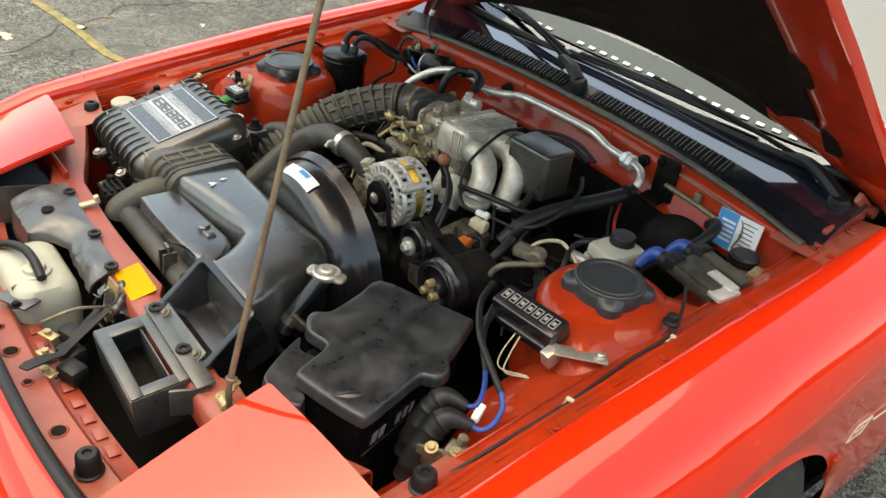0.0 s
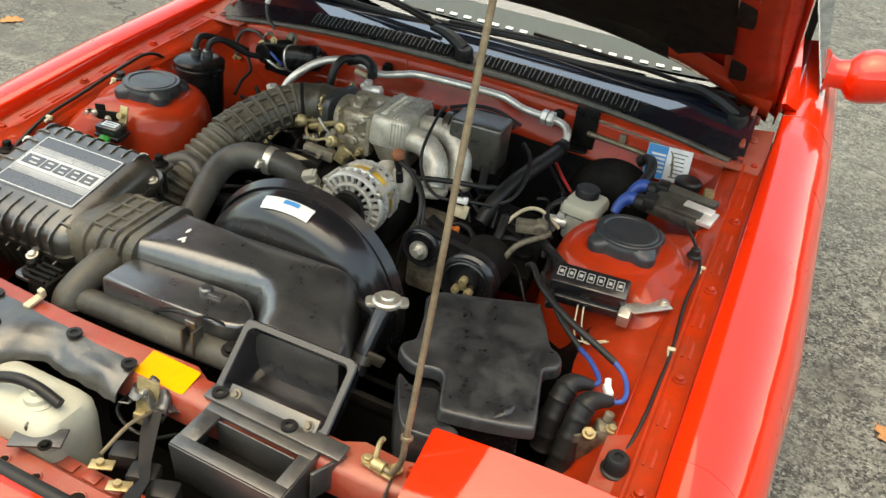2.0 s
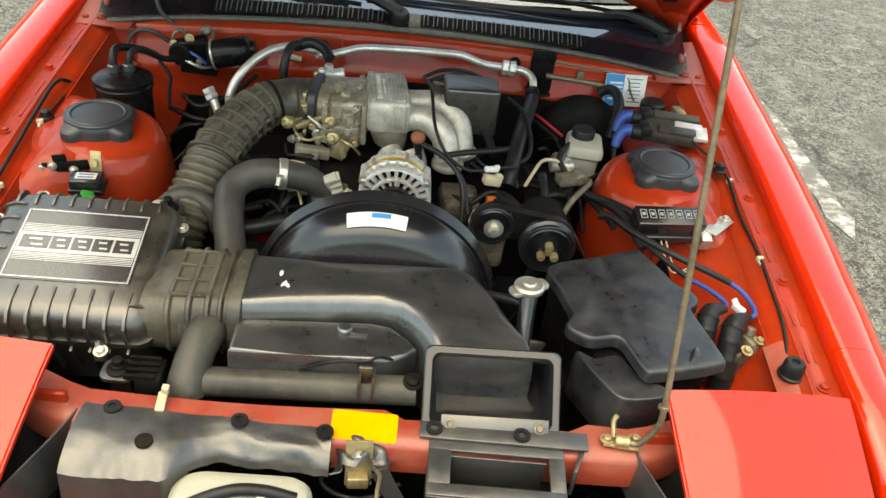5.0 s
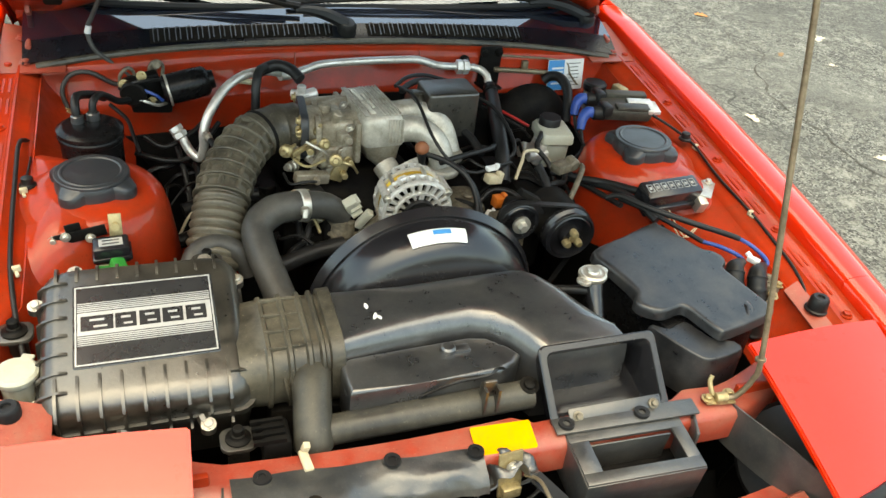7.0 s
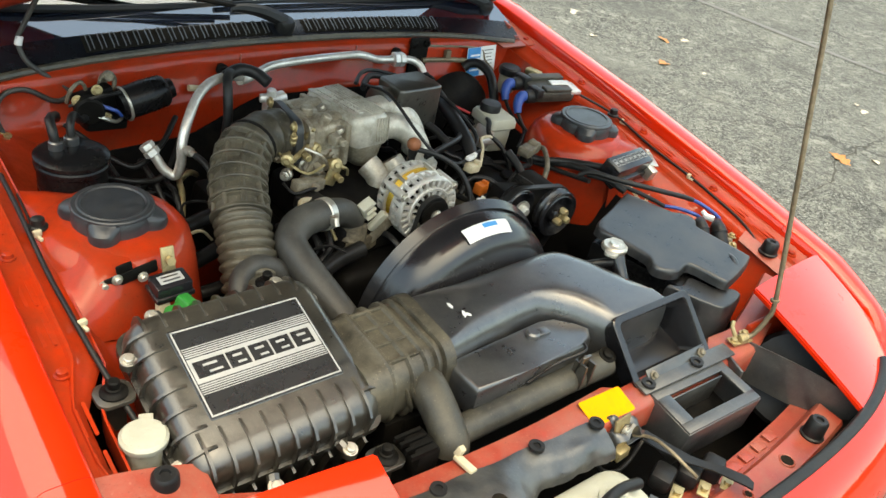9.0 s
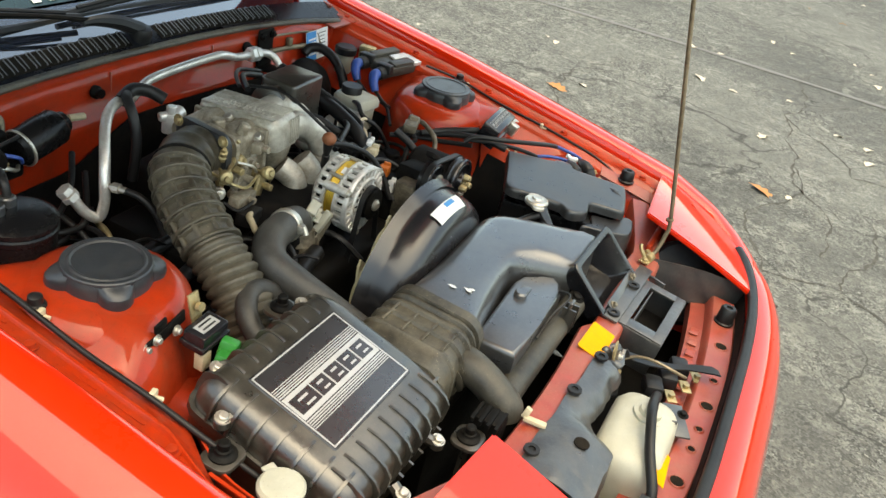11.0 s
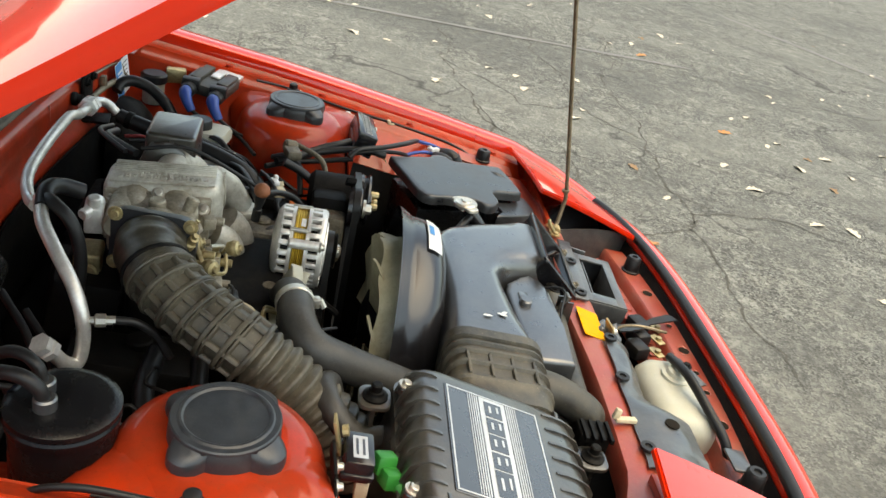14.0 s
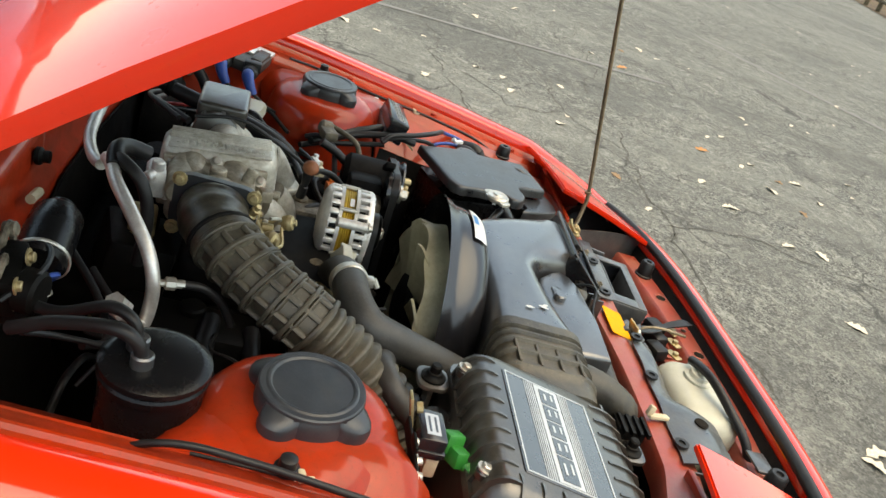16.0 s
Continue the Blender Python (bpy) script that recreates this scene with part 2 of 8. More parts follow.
GREYPL = material("weathered_grey_plastic", (0.032, 0.034, 0.037), 0.28, vary=0.2, grain=140, bump=0.3, bump_scale=45, dirt=(0.13, 0.12, 0.10), dirt_amount=0.38, dirt_scale=12, scratch=0.25, spec=0.8, coat=0.4, coat_rough=0.25, coat_ior=1.6)
# near-black base also stands in for shade in the depth of the bay
DARK = material("dark_steel_and_shade", (0.004, 0.004, 0.004), 0.5, 0.0, dirt=(0.030, 0.024, 0.017), dirt_amount=0.25, dirt_scale=20, bump=0.15, spec=0.12)
CAST = material("grimy_cast_aluminium", (0.54, 0.48, 0.38), 0.40, 0.45, dirt=(0.17, 0.13, 0.08), dirt_amount=0.62, dirt_scale=26, vary=0.2, grain=260, bump=0.22)
ALU = material("cast_aluminium", (0.80, 0.78, 0.74), 0.34, 0.55, dirt=(0.30, 0.26, 0.19), dirt_amount=0.28, dirt_scale=24, vary=0.1, grain=300, bump=0.14)
PIPE = material("dull_aluminium_pipe", (0.80, 0.77, 0.72), 0.34, 0.7, dirt=(0.34, 0.26, 0.17), dirt_amount=0.35, dirt_scale=18, bump=0.05)
STEEL = material("zinc_plated_steel", (0.66, 0.63, 0.56), 0.32, 0.8, dirt=(0.24, 0.18, 0.11), dirt_amount=0.3, dirt_scale=40, bump=0.08)
BRASS = material("yellow_zinc_plated_steel", (0.60, 0.48, 0.26), 0.36, 0.7, dirt=(0.17, 0.12, 0.06), dirt_amount=0.5, dirt_scale=35, bump=0.1)
ROD = material("worn_painted_rod", (0.34, 0.27, 0.18), 0.42, 0.5, dirt=(0.09, 0.06, 0.035), dirt_amount=0.6, dirt_scale=18, bump=0.06)
DUSTPIPE = material("dust_filmed_plastic_pipe", (0.034, 0.032, 0.028), 0.34, vary=0.2, grain=160, bump=0.06, dirt=(0.15, 0.135, 0.10), dirt_amount=0.42, dirt_scale=10, spec=0.4)
WHITEPL = material("translucent_white_plastic", (0.53, 0.52, 0.43), 0.4, vary=0.06, dirt=(0.50, 0.46, 0.33), dirt_amount=0.3, dirt_scale=14, sub=0.25, bump=0.03)
CREAM = material("cream_plastic", (0.74, 0.64, 0.44), 0.5, vary=0.08, dirt=(0.3, 0.22, 0.12), dirt_amount=0.4, dirt_scale=30, bump=0.04)
YELLOW = material("yellow_label", (1.0, 0.44, 0.012), 0.5, spec=0.1, vary=0.06, dirt=(0.8, 0.30, 0.02), dirt_amount=0.35, dirt_scale=22, bump=0.02)
WHITE = material("white_label", (0.95, 0.95, 0.93), 0.45, vary=0.04, dirt=(0.5, 0.47, 0.4), dirt_amount=0.25, dirt_scale=22, bump=0.01)
SILVER = material("silver_print", (0.66, 0.66, 0.65), 0.35, 0.3, vary=0.05, dirt=(0.4, 0.37, 0.32), dirt_amount=0.25, bump=0.01, coat=0.8, coat_rough=0.16, coat_ior=1.75)
BLUE = material("blue_label", (0.02, 0.30, 0.70), 0.45, vary=0.05, dirt=(0.2, 0.35, 0.5), dirt_amount=0.2, bump=0.01)
BLUEPL = material("blue_plastic_sleeve", (0.012, 0.075, 0.38), 0.4, vary=0.1, dirt=(0.06, 0.08, 0.13), dirt_amount=0.35, dirt_scale=30, bump=0.05)
GREEN = material("green_plastic_connector", (0.015, 0.26, 0.04), 0.4, vary=0.1, dirt=(0.05, 0.2, 0.05), dirt_amount=0.2, bump=0.03)
ORANGE = material("orange_plastic_connector", (0.75, 0.17, 0.02), 0.45, vary=0.1, dirt=(0.3, 0.12, 0.04), dirt_amount=0.3, bump=0.03)
COPPER = material("rusty_brown_cap", (0.34, 0.11, 0.045), 0.6, 0.0, dirt=(0.14, 0.06, 0.03), dirt_amount=0.4, dirt_scale=40, bump=0.15)
COWLTOP = material("gloss_cowl_plastic", (0.012, 0.017, 0.030), 0.08, vary=0.1, bump=0.0, spec=0.5, coat=1.0, coat_ior=2.6)
COWLPL = material("black_cowl_plastic", (0.008, 0.009, 0.013), 0.25, vary=0.2, grain=120, bump=0.01, dirt=(0.06, 0.06, 0.06), dirt_amount=0.08, dirt_scale=8, spec=0.4)
# grey of worn louvre edges, with their highlights put into the colour
LOUVRE = material("worn_louvre_highlight", (0.20, 0.21, 0.24), 0.4, vary=0.3, grain=300, bump=0.05, dirt=(0.06, 0.06, 0.06), dirt_amount=0.4, dirt_scale=40)
FRIT = material("tinted_glass_edge", (0.012, 0.035, 0.04), 0.15, vary=0.1, bump=0.0)
# felt black, also laid flat as the dark of slots and holes
INSUL = material("black_felt_and_hole_shade", (0.012, 0.010, 0.008), 0.95, vary=0.3, grain=300, bump=0.4, dirt=(0.035, 0.026, 0.018), dirt_amount=0.5, dirt_scale=6, spec=0.1)
PRINT = material("black_print", (0.03, 0.03, 0.032), 0.28, vary=0.1, bump=0.0, coat=0.8, coat_rough=0.16, coat_ior=1.75)
FANPL = material("yellowed_fan_plastic", (0.62, 0.56, 0.36), 0.45, vary=0.1, dirt=(0.26, 0.20, 0.10), dirt_amount=0.4, dirt_scale=14, bump=0.05)
REDWIRE = material("red_wire", (0.5, 0.03, 0.03), 0.45, bump=0.0)
TYRE = material("tyre_rubber", (0.022, 0.022, 0.022), 0.7, dirt=(0.09, 0.08, 0.07), dirt_amount=0.4, bump=0.1)
GLASS = bpy.data.materials.new("windscreen_glass")
GLASS.use_nodes = True
_gn, _gl = GLASS.node_tree.nodes, GLASS.node_tree.links
_gn.remove(_gn["Principled BSDF"])
_clear, _shine, _gm, _gf = (_gn.new(k) for k in ("ShaderNodeBsdfTransparent", "ShaderNodeBsdfGlossy", "ShaderNodeMixShader", "ShaderNodeFresnel"))
_clear.inputs["Color"].default_value = (0.45, 0.52, 0.55, 1)
_shine.inputs["Color"].default_value = (0.90, 0.95, 1.0, 1)
_shine.inputs["Roughness"].default_value = 0.03
_gf.inputs["IOR"].default_value = 2.3
_gl.new(_gf.outputs[0], _gm.inputs[0])
_gl.new(_clear.outputs[0], _gm.inputs[1])
_gl.new(_shine.outputs[0], _gm.inputs[2])
_gl.new(_gm.outputs[0], _gn["Material Output"].inputs["Surface"])
# base colour lowered to carry the shade around parts deep in the bay
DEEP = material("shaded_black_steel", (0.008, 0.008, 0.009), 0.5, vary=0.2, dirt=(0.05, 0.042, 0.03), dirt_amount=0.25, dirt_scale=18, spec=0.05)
CAPRUB = material("smooth_black_rubber", (0.024, 0.028, 0.034), 0.34, vary=0.2, grain=200, bump=0.05, dirt=(0.09, 0.085, 0.078), dirt_amount=0.3, dirt_scale=18, spec=0.6)
GREASE = material("greasy_brown_metal", (0.26, 0.22, 0.16), 0.45, 0.3, vary=0.4, grain=220, bump=0.3, dirt=(0.025, 0.020, 0.014), dirt_amount=0.6, dirt_scale=30)
GOLD = material("gold_stator_band", (0.62, 0.40, 0.06), 0.35, 0.8, vary=0.15, dirt=(0.25, 0.15, 0.04), dirt_amount=0.3, dirt_scale=40, bump=0.05)
BATT = material("scuffed_battery_cover", (0.010, 0.011, 0.014), 0.27, vary=0.2, grain=150, bump=0.08, bump_scale=26, dirt=(0.13, 0.128, 0.124), dirt_amount=0.30, dirt_scale=18, scratch=0.5, spec=0.7)
INKY = material("ink_black_enamel", (0.006, 0.006, 0.007), 0.22, vary=0.2, bump=0.02, dirt=(0.04, 0.036, 0.03), dirt_amount=0.15, dirt_scale=14, spec=0.22)
HOSEGREY = material("dusty_grey_rubber", (0.045, 0.044, 0.042), 0.40, vary=0.2, grain=200, bump=0.08, dirt=(0.13, 0.12, 0.10), dirt_amount=0.35, dirt_scale=16, spec=0.4)
PLENUM = material("dusty_cast_plenum", (0.78, 0.74, 0.65), 0.36, 0.5, vary=0.12, grain=280, bump=0.18, dirt=(0.27, 0.22, 0.15), dirt_amount=0.56, dirt_scale=16)


# ---- body shape ----
ZF = [(-1.2, 0.60), (-0.88, 0.605), (-0.8, 0.64), (-0.57, 0.716), (-0.5, 0.728), (-0.33, 0.757), (-0.2, 0.777), (0.07, 0.817), (0.4, 0.855), (0.52, 0.870), (0.9, 0.892), (1.8, 0.905)]


def zf(y):
    """Height of the inner fender edge."""
    return float(np.interp(y, [a for a, _ in ZF], [b for _, b in ZF]))


def outline(s):
    """The car's plan outline, s from 0 (right door) over 1 (nose centre) to 2: place and outward normal."""
    side = -1 if s > 1 else 1
    q = 2 - s if s > 1 else s
    if q < 0.6:
        y = 1.25 + (-0.45 - 1.25) * q / 0.6
        p, n = vec(0.847, y, 0), vec(1, 0, 0)
    else:
        a = (q - 0.6) / 0.4 * math.pi / 2
        e = 2 / 3.2
        cx, cy = max(math.cos(a), 0.0), max(math.sin(a), 0.0)
        p = vec(0.847 * cx**e, -0.45 - 0.508 * cy**e, 0)
        n = vec(max(p.x, 0) ** 2.2 / 0.847**3.2, -(max(-0.45 - p.y, 0.0) ** 2.2) / 0.508**3.2, 0).normalized()
    flare = float(np.interp(p.y, (-0.95, -0.6, -0.35, -0.1, 0.6, 1.25), (0.0, 0.022, 0.036, 0.042, 0.03, 0.01))) * abs(n.x)
    p = p + n * flare
    return vec(side * p.x, p.y, 0), vec(side * n.x, n.y, 0)


ARCH_Y, ARCH_R = 0.047, 0.325


def skin(s, low=True):
    """The painted skin across the outline at s, from the inner edge outward and down."""
    p, n = outline(s)
    f = abs(n.y)
    z = zf(p.y) + 0.042 * f**4
    wide = min(max(abs(p.x) - 0.727, 0.10), 0.19) * (1 - f) + 0.105 * f
    prof = [(-wide, -0.030), (-wide, -0.004), (-wide + 0.004, 0.0), (-wide * 0.86, 0.004), (-wide * 0.66, 0.003), (-wide * 0.45, -0.012), (-wide * 0.25, -0.038), (-wide * 0.1, -0.075), (-0.004, -0.12)]
    out = [p + n * a + vec(0, 0, z + h) for a, h in prof]
    if low:
        z1, z0 = z - 0.12, 0.2
        d = abs(p.y - ARCH_Y)
        if d < ARCH_R and f < 0.1:
            z0 = 0.31 + math.sqrt(ARCH_R**2 - d * d)
        for k in range(1, 9):
            t = k / 8
            zz = z1 + (z0 - z1) * t
            tuck = 0.0 + 0.03 * max(0, (0.42 - zz) / 0.22) ** 2
            out.append(p - n * tuck + vec(0, 0, zz))
        if d < ARCH_R and f < 0.1:
            out[-1] = out[-1] + n * 0.006
        else:
            out[-1] = out[-1] - n * 0.02
    return out


def body_strip(name, s0, s1, n, parent, label=""):
    bm = B()
    add_loft(bm, [skin(s0 + (s1 - s0) * i / n) for i in range(n + 1)], caps=False, closed=False)
    thicken(bm, 0.0015)
    return part(name, bm, PAINT, parent, label, 50)


car = thing("car", (0, 0, 0), "red sports car with its hood propped open on the asphalt", "car")
DOOR_S = 0.6 * (1.25 - 0.62) / 1.7
fender_r = body_strip("fender", DOOR_S, 0.6, 110, car, "glossy red front fender")
body_strip("fender", 2 - DOOR_S, 1.4, 110, car, "glossy red front fender")
body_strip("door", 0.0, DOOR_S - 0.0025, 10, car, "glossy red door")
body_strip("door", 2.0, 2 - DOOR_S + 0.0025, 10, car, "glossy red door")
body_strip("front_bumper", 0.60001, 1.39999, 120, car, "red wrap-round nose and bumper cover")

# side marker and badge outline on the fender
bm = B()
add_box(bm, (0.886, 0.333, 0.49), (0.010, 0.022, 0.05), (0, 0, 0), 0.003)
part("side_marker", bm, BAY, fender_r, "dark red side marker")
BADGE = material("pale_badge_print", (0.75, 0.62, 0.5), 0.4, vary=0.05, bump=0.0)
for y0, z0, y1, z1 in ((0.352, 0.540, 0.372, 0.572), (0.372, 0.572, 0.425, 0.572), (0.425, 0.572, 0.405, 0.540), (0.405, 0.540, 0.352, 0.540), (0.375, 0.552, 0.40, 0.562), (0.44, 0.556, 0.56, 0.556)):
    bm = B()
    add_tube(bm, [(0.8835, y0, z0), (0.8835, y1, z1)], 0.0016, 5, 2, False)
    part("badge_line", bm, BADGE, fender_r)

# wheel wells and wheels
for sx in (1, -1):
    bm = B()
    add_grid(bm, lambda u, v: vec(sx * (0.84 - 0.3 * v), ARCH_Y + 0.335 * math.cos(math.pi * u), 0.31 + 0.335 * math.sin(math.pi * u)), 24, 2)
    thicken(bm, 0.004)
    part("wheel_well", bm, DARK, car, "black wheel well liner")
    bm = B()
    add_lathe(bm, [(0.20, -0.095), (0.28, -0.10), (0.302, -0.085), (0.308, -0.05), (0.308, 0.05), (0.302, 0.085), (0.28, 0.10), (0.20, 0.095)], (sx * 0.772, ARCH_Y, 0.308), (1, 0, 0), 40)
    wheel = part("wheel", bm, TYRE, car, "black tyred road wheel")
    bm = B()
    add_lathe(bm, [(0.03, 0.07), (0.06, 0.085), (0.17, 0.075), (0.195, 0.09), (0.20, 0.088), (0.20, -0.09), (0.03, -0.09)], (sx * 0.772, ARCH_Y, 0.308), (sx, 0, 0), 40)
    part("rim", bm, ALU, wheel)

# inner fender flanges, aprons, strut towers
for sx in (1, -1):
    bm = B()
    ys = [-0.57 + 1.05 * i / 40 for i in range(41)]
    rows = []
    for y in ys:
        z = zf(y)
        e = 0.726
        k = min(1, max(0, (-0.25 - y) / 0.08)) * (1 if sx < 0 else 0) * min(1, max(0, (y + 0.47) / 0.04))
        rows.append([vec(sx * (x + (0.726 - x) * 0.62 * k), y, zz) for x, zz in ((e, z - 0.024), (0.717, z - 0.031), (0.692, z - 0.033), (0.688, z - 0.029), (0.684, z - 0.029), (0.680, z - 0.034), (0.664, z - 0.042), (0.652, z - 0.048), (0.648, z - 0.055))])
    add_loft(bm, rows, caps=False, closed=False)
    thicken(bm, 0.002)
    flange = part("fender_flange", bm, BAY, car, "dull red bolted fender flange")
    for i in range(13):
        y = -0.50 + 0.075 * i
        bm = B()
        if i % 3 == 0:
            add_lathe(bm, [(0.011, 0.0), (0.011, 0.0025), (0.0075, 0.003), (0.007, 0.008), (0.004, 0.009)], (sx * 0.706, y, zf(y) - 0.033), (0, 0, 1), 12)
            part("bolt", bm, BAY, flange)
        else:
            for dx in (-0.006, 0.006):
                add_prism(bm, rounded(0.0045, 0.054, 0.0022), 0.0022, Matrix.Translation((sx * (0.704 + dx), y, zf(y) - 0.0335)) @ pose(0, 0, 0, 7, 0, 0))
            part("slot", bm, BAY, flange)
    bm = B()
    rows = []
    for i in range(49):
        y = -0.60 + 1.02 * i / 48
        z = zf(y) - 0.05
        bulge = 0.05 * math.exp(-(((y + 0.19) / 0.13) ** 2))
        prof = [(0.650, z), (0.642, z - 0.022), (0.622, z - 0.05), (0.585, z - 0.075 + 0.3 * bulge), (0.535 - 0.4 * bulge, z - 0.105 + 0.3 * bulge), (0.485 - bulge, z - 0.15), (0.45 - bulge, z - 0.24), (0.44, 0.30)]
        if sx > 0:
            k = min(1, max(0, (-0.05 - y) / 0.08)) * min(1, max(0, (y + 0.36) / 0.08))
            dome = ((0.650, 0.0), (0.641, 0.006), (0.615, 0.014), (0.580, 0.030), (0.540, 0.058), (0.500, 0.105), (0.47, 0.20), (0.44, 0.40))
            prof = [(x + (dx - x) * k, zz + (z - dz - zz) * k) for (x, zz), (dx, dz) in zip(prof, dome)]
            k = min(1, max(0, (-0.25 - y) / 0.07))
            aim = (0.650, 0.642, 0.622, 0.592, 0.566, 0.558, 0.552, 0.545)
            prof = [(x + (a - x) * k, zz) for (x, zz), a in zip(prof, aim)]
        if sx < 0:
            k = min(1, max(0, (-0.26 - y) / 0.07))
            prof = [(x + ((0.690 if j else 0.679) - 0.012 * j - x) * k, zz - 0.02 * j * k) for j, (x, zz) in enumerate(prof)]
        if y < -0.47:
            k = (y + 0.47) / -0.13
            prof = [(x - 0.10 * k * (j / 7), zz) for j, (x, zz) in enumerate(prof)]
        rows.append([vec(sx * x, y, zz) for x, zz in prof])
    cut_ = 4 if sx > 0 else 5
    # lower part of the inner fender: near-black colour stands in for shade
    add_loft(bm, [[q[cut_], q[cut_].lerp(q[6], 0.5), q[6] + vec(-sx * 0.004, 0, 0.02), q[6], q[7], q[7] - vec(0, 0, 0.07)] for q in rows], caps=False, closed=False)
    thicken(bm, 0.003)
    part("shaded_lower_panel", bm, DARK, car, "lower inner fender coloured near black for the shade there", 60)
    bm = B()
    add_loft(bm, [q[: cut_ + 1] for q in rows], caps=False, closed=False)
    thicken(bm, 0.003)
    part("inner_fender", bm, BAY, car, "dusty red inner fender panel", 60)
    # strut tower: a dome with an outward shoulder
    bm = B()
    rings = []
    for r, h in ((0.001, 0.777), (0.07, 0.777), (0.088, 0.774), (0.104, 0.765), (0.115, 0.750), (0.123, 0.72), (0.130, 0.67), (0.139, 0.60), (0.152, 0.45), (0.16, 0.34)):
        ring = []
        for k in range(40):
            a = 2 * math.pi * k / 40
            x, y = r * math.cos(a), r * math.sin(a) * 1.02
            if x > 0:
                x *= 1.12
            zz = h - 0.05 * (y) * -0.6
            ring.append(vec(sx * (0.54 + (0.006 if sx < 0 else 0) + x), y + (0.002 if sx > 0 else -0.010), zz - (0.002 if sx < 0 else 0)))
        rings.append(ring)
    add_loft(bm, rings[:8], caps=False)
    tower = part("strut_tower", bm, BAY, car, "dusty red domed strut tower", 60)
    # foot of the tower: shade low in the bay put into its colour
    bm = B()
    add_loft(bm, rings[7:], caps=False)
    part("shaded_tower_foot", bm, DARK, tower, "tower foot coloured near black for the shade low down", 60)
    # shoulder joining the tower to the flange
    bm = B()
    rows = []
    for i in range(17):
        y = -0.185 + 0.34 * i / 16
        k = math.cos((i / 16 - 0.5) * math.pi)
        top = zf(y) - 0.05
        s = 1 - (1 - k) ** 4
        low = top - 0.07
        rows.append([vec(sx * 0.652, y, top - 0.02 * (1 - s)), vec(sx * 0.640, y, top + 0.006 * s - 0.04 * (1 - s)), vec(sx * 0.610, y * 0.98, low + 0.025 + (0.774 - low - 0.025) * s), vec(sx * 0.575, y * 0.92, low + (0.770 - low) * s), vec(sx * 0.52, y * 0.80, low - 0.05 + (0.768 - low + 0.05) * s)])
    add_loft(bm, rows, caps=False, closed=False)
    thicken(bm, 0.003)
    part("tower_shoulder", bm, BAY, tower, "", 60)

# firewall with its upper ledge
bm = B()
rows = []
for i in range(41):
    x = -0.66 + 1.32 * i / 40
    q = (x / 0.66) ** 2
    y0 = 0.405 - 0.035 * q + 0.03 * q * q
    zt = 0.848 - 0.03 * q
    rows.append([vec(x, y0 + 0.045, zt + 0.004), vec(x, y0 + 0.012, zt + 0.002), vec(x, y0 + 0.003, zt - 0.006), vec(x, y0, zt - 0.02), vec(x, y0 - 0.004, zt - 0.075), vec(x, y0 - 0.016, zt - 0.083), vec(x, y0 - 0.017, zt - 0.1), vec(x, y0 - 0.012, 0.62), vec(x, y0 - 0.06, 0.45), vec(x, y0 - 0.07, 0.3)])
add_loft(bm, rows, caps=False, closed=False)
thicken(bm, 0.003)
firewall = part("firewall", bm, BAY, car, "dusty orange-red firewall panel", 60)
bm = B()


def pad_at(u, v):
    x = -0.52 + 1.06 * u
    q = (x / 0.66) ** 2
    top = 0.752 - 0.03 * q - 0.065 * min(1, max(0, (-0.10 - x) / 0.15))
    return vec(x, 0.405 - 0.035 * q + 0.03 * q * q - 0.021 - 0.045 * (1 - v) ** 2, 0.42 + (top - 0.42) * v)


# near-black sheet that paints the shade below the firewall ledge
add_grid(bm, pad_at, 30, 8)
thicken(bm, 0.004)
part("dark_pad", bm, DEEP, firewall, "near-black sheet standing in for shade on the lower firewall", 60)
for xx in (-0.13, 0.16):
    bm = B()
    add_box(bm, (xx, 0.404, 0.80), (0.003, 0.004, 0.085), bev=0.001)
    part("seam", bm, BAYDUST, firewall)
# floor of the bay: added near-black sheet for the shaded depth below the engine
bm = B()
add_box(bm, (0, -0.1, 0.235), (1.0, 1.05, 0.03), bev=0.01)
part("depth_sheet", bm, DARK, car, "near-black sheet closing off the shaded depth below the engine")

# rubber seal along the cowl
bm = B()
pts = []
for i in range(15):
    x = -0.655 + 1.31 * i / 14
    q = (x / 0.66) ** 2
    pts.append((x, 0.427 - 0.045 * q * q + 0.01 * q, 0.858 - 0.034 * q))
add_tube(bm, pts, 0.0075, 8, 3)
part("cowl_seal", bm, DUSTHOSE, car, "dusty black rubber cowl seal")
# side sheet from firewall to fender, with bolts
for sx in (1, -1):
    bm = B()
    add_grid(bm, lambda u, v: vec(sx * (0.60 + 0.124 * u), 0.37 + 0.19 * v, 0.822 + (zf(0.37 + 0.19 * v) - 0.03 - 0.822) * u + 0.012 * v), 6, 8)
    thicken(bm, 0.003)
    corner = part("cowl_corner", bm, BAYDUST, car, "dusty red sheet metal corner")
    for u, v in ((0.6, 0.2), (0.35, 0.55), (0.7, 0.7)):
        bm = B()
        z = 0.822 + (zf(0.37 + 0.19 * v) - 0.03 - 0.822) * u + 0.012 * v
        add_lathe(bm, [(0.012, 0), (0.012, 0.002), (0.008, 0.003), (0.0075, 0.008), (0.004, 0.009)], (sx * (0.60 + 0.124 * u), 0.37 + 0.19 * v, z), (0, 0, 1), 10)
        part("bolt", bm, BAYDUST, corner)

# cowl grille
bm = B()


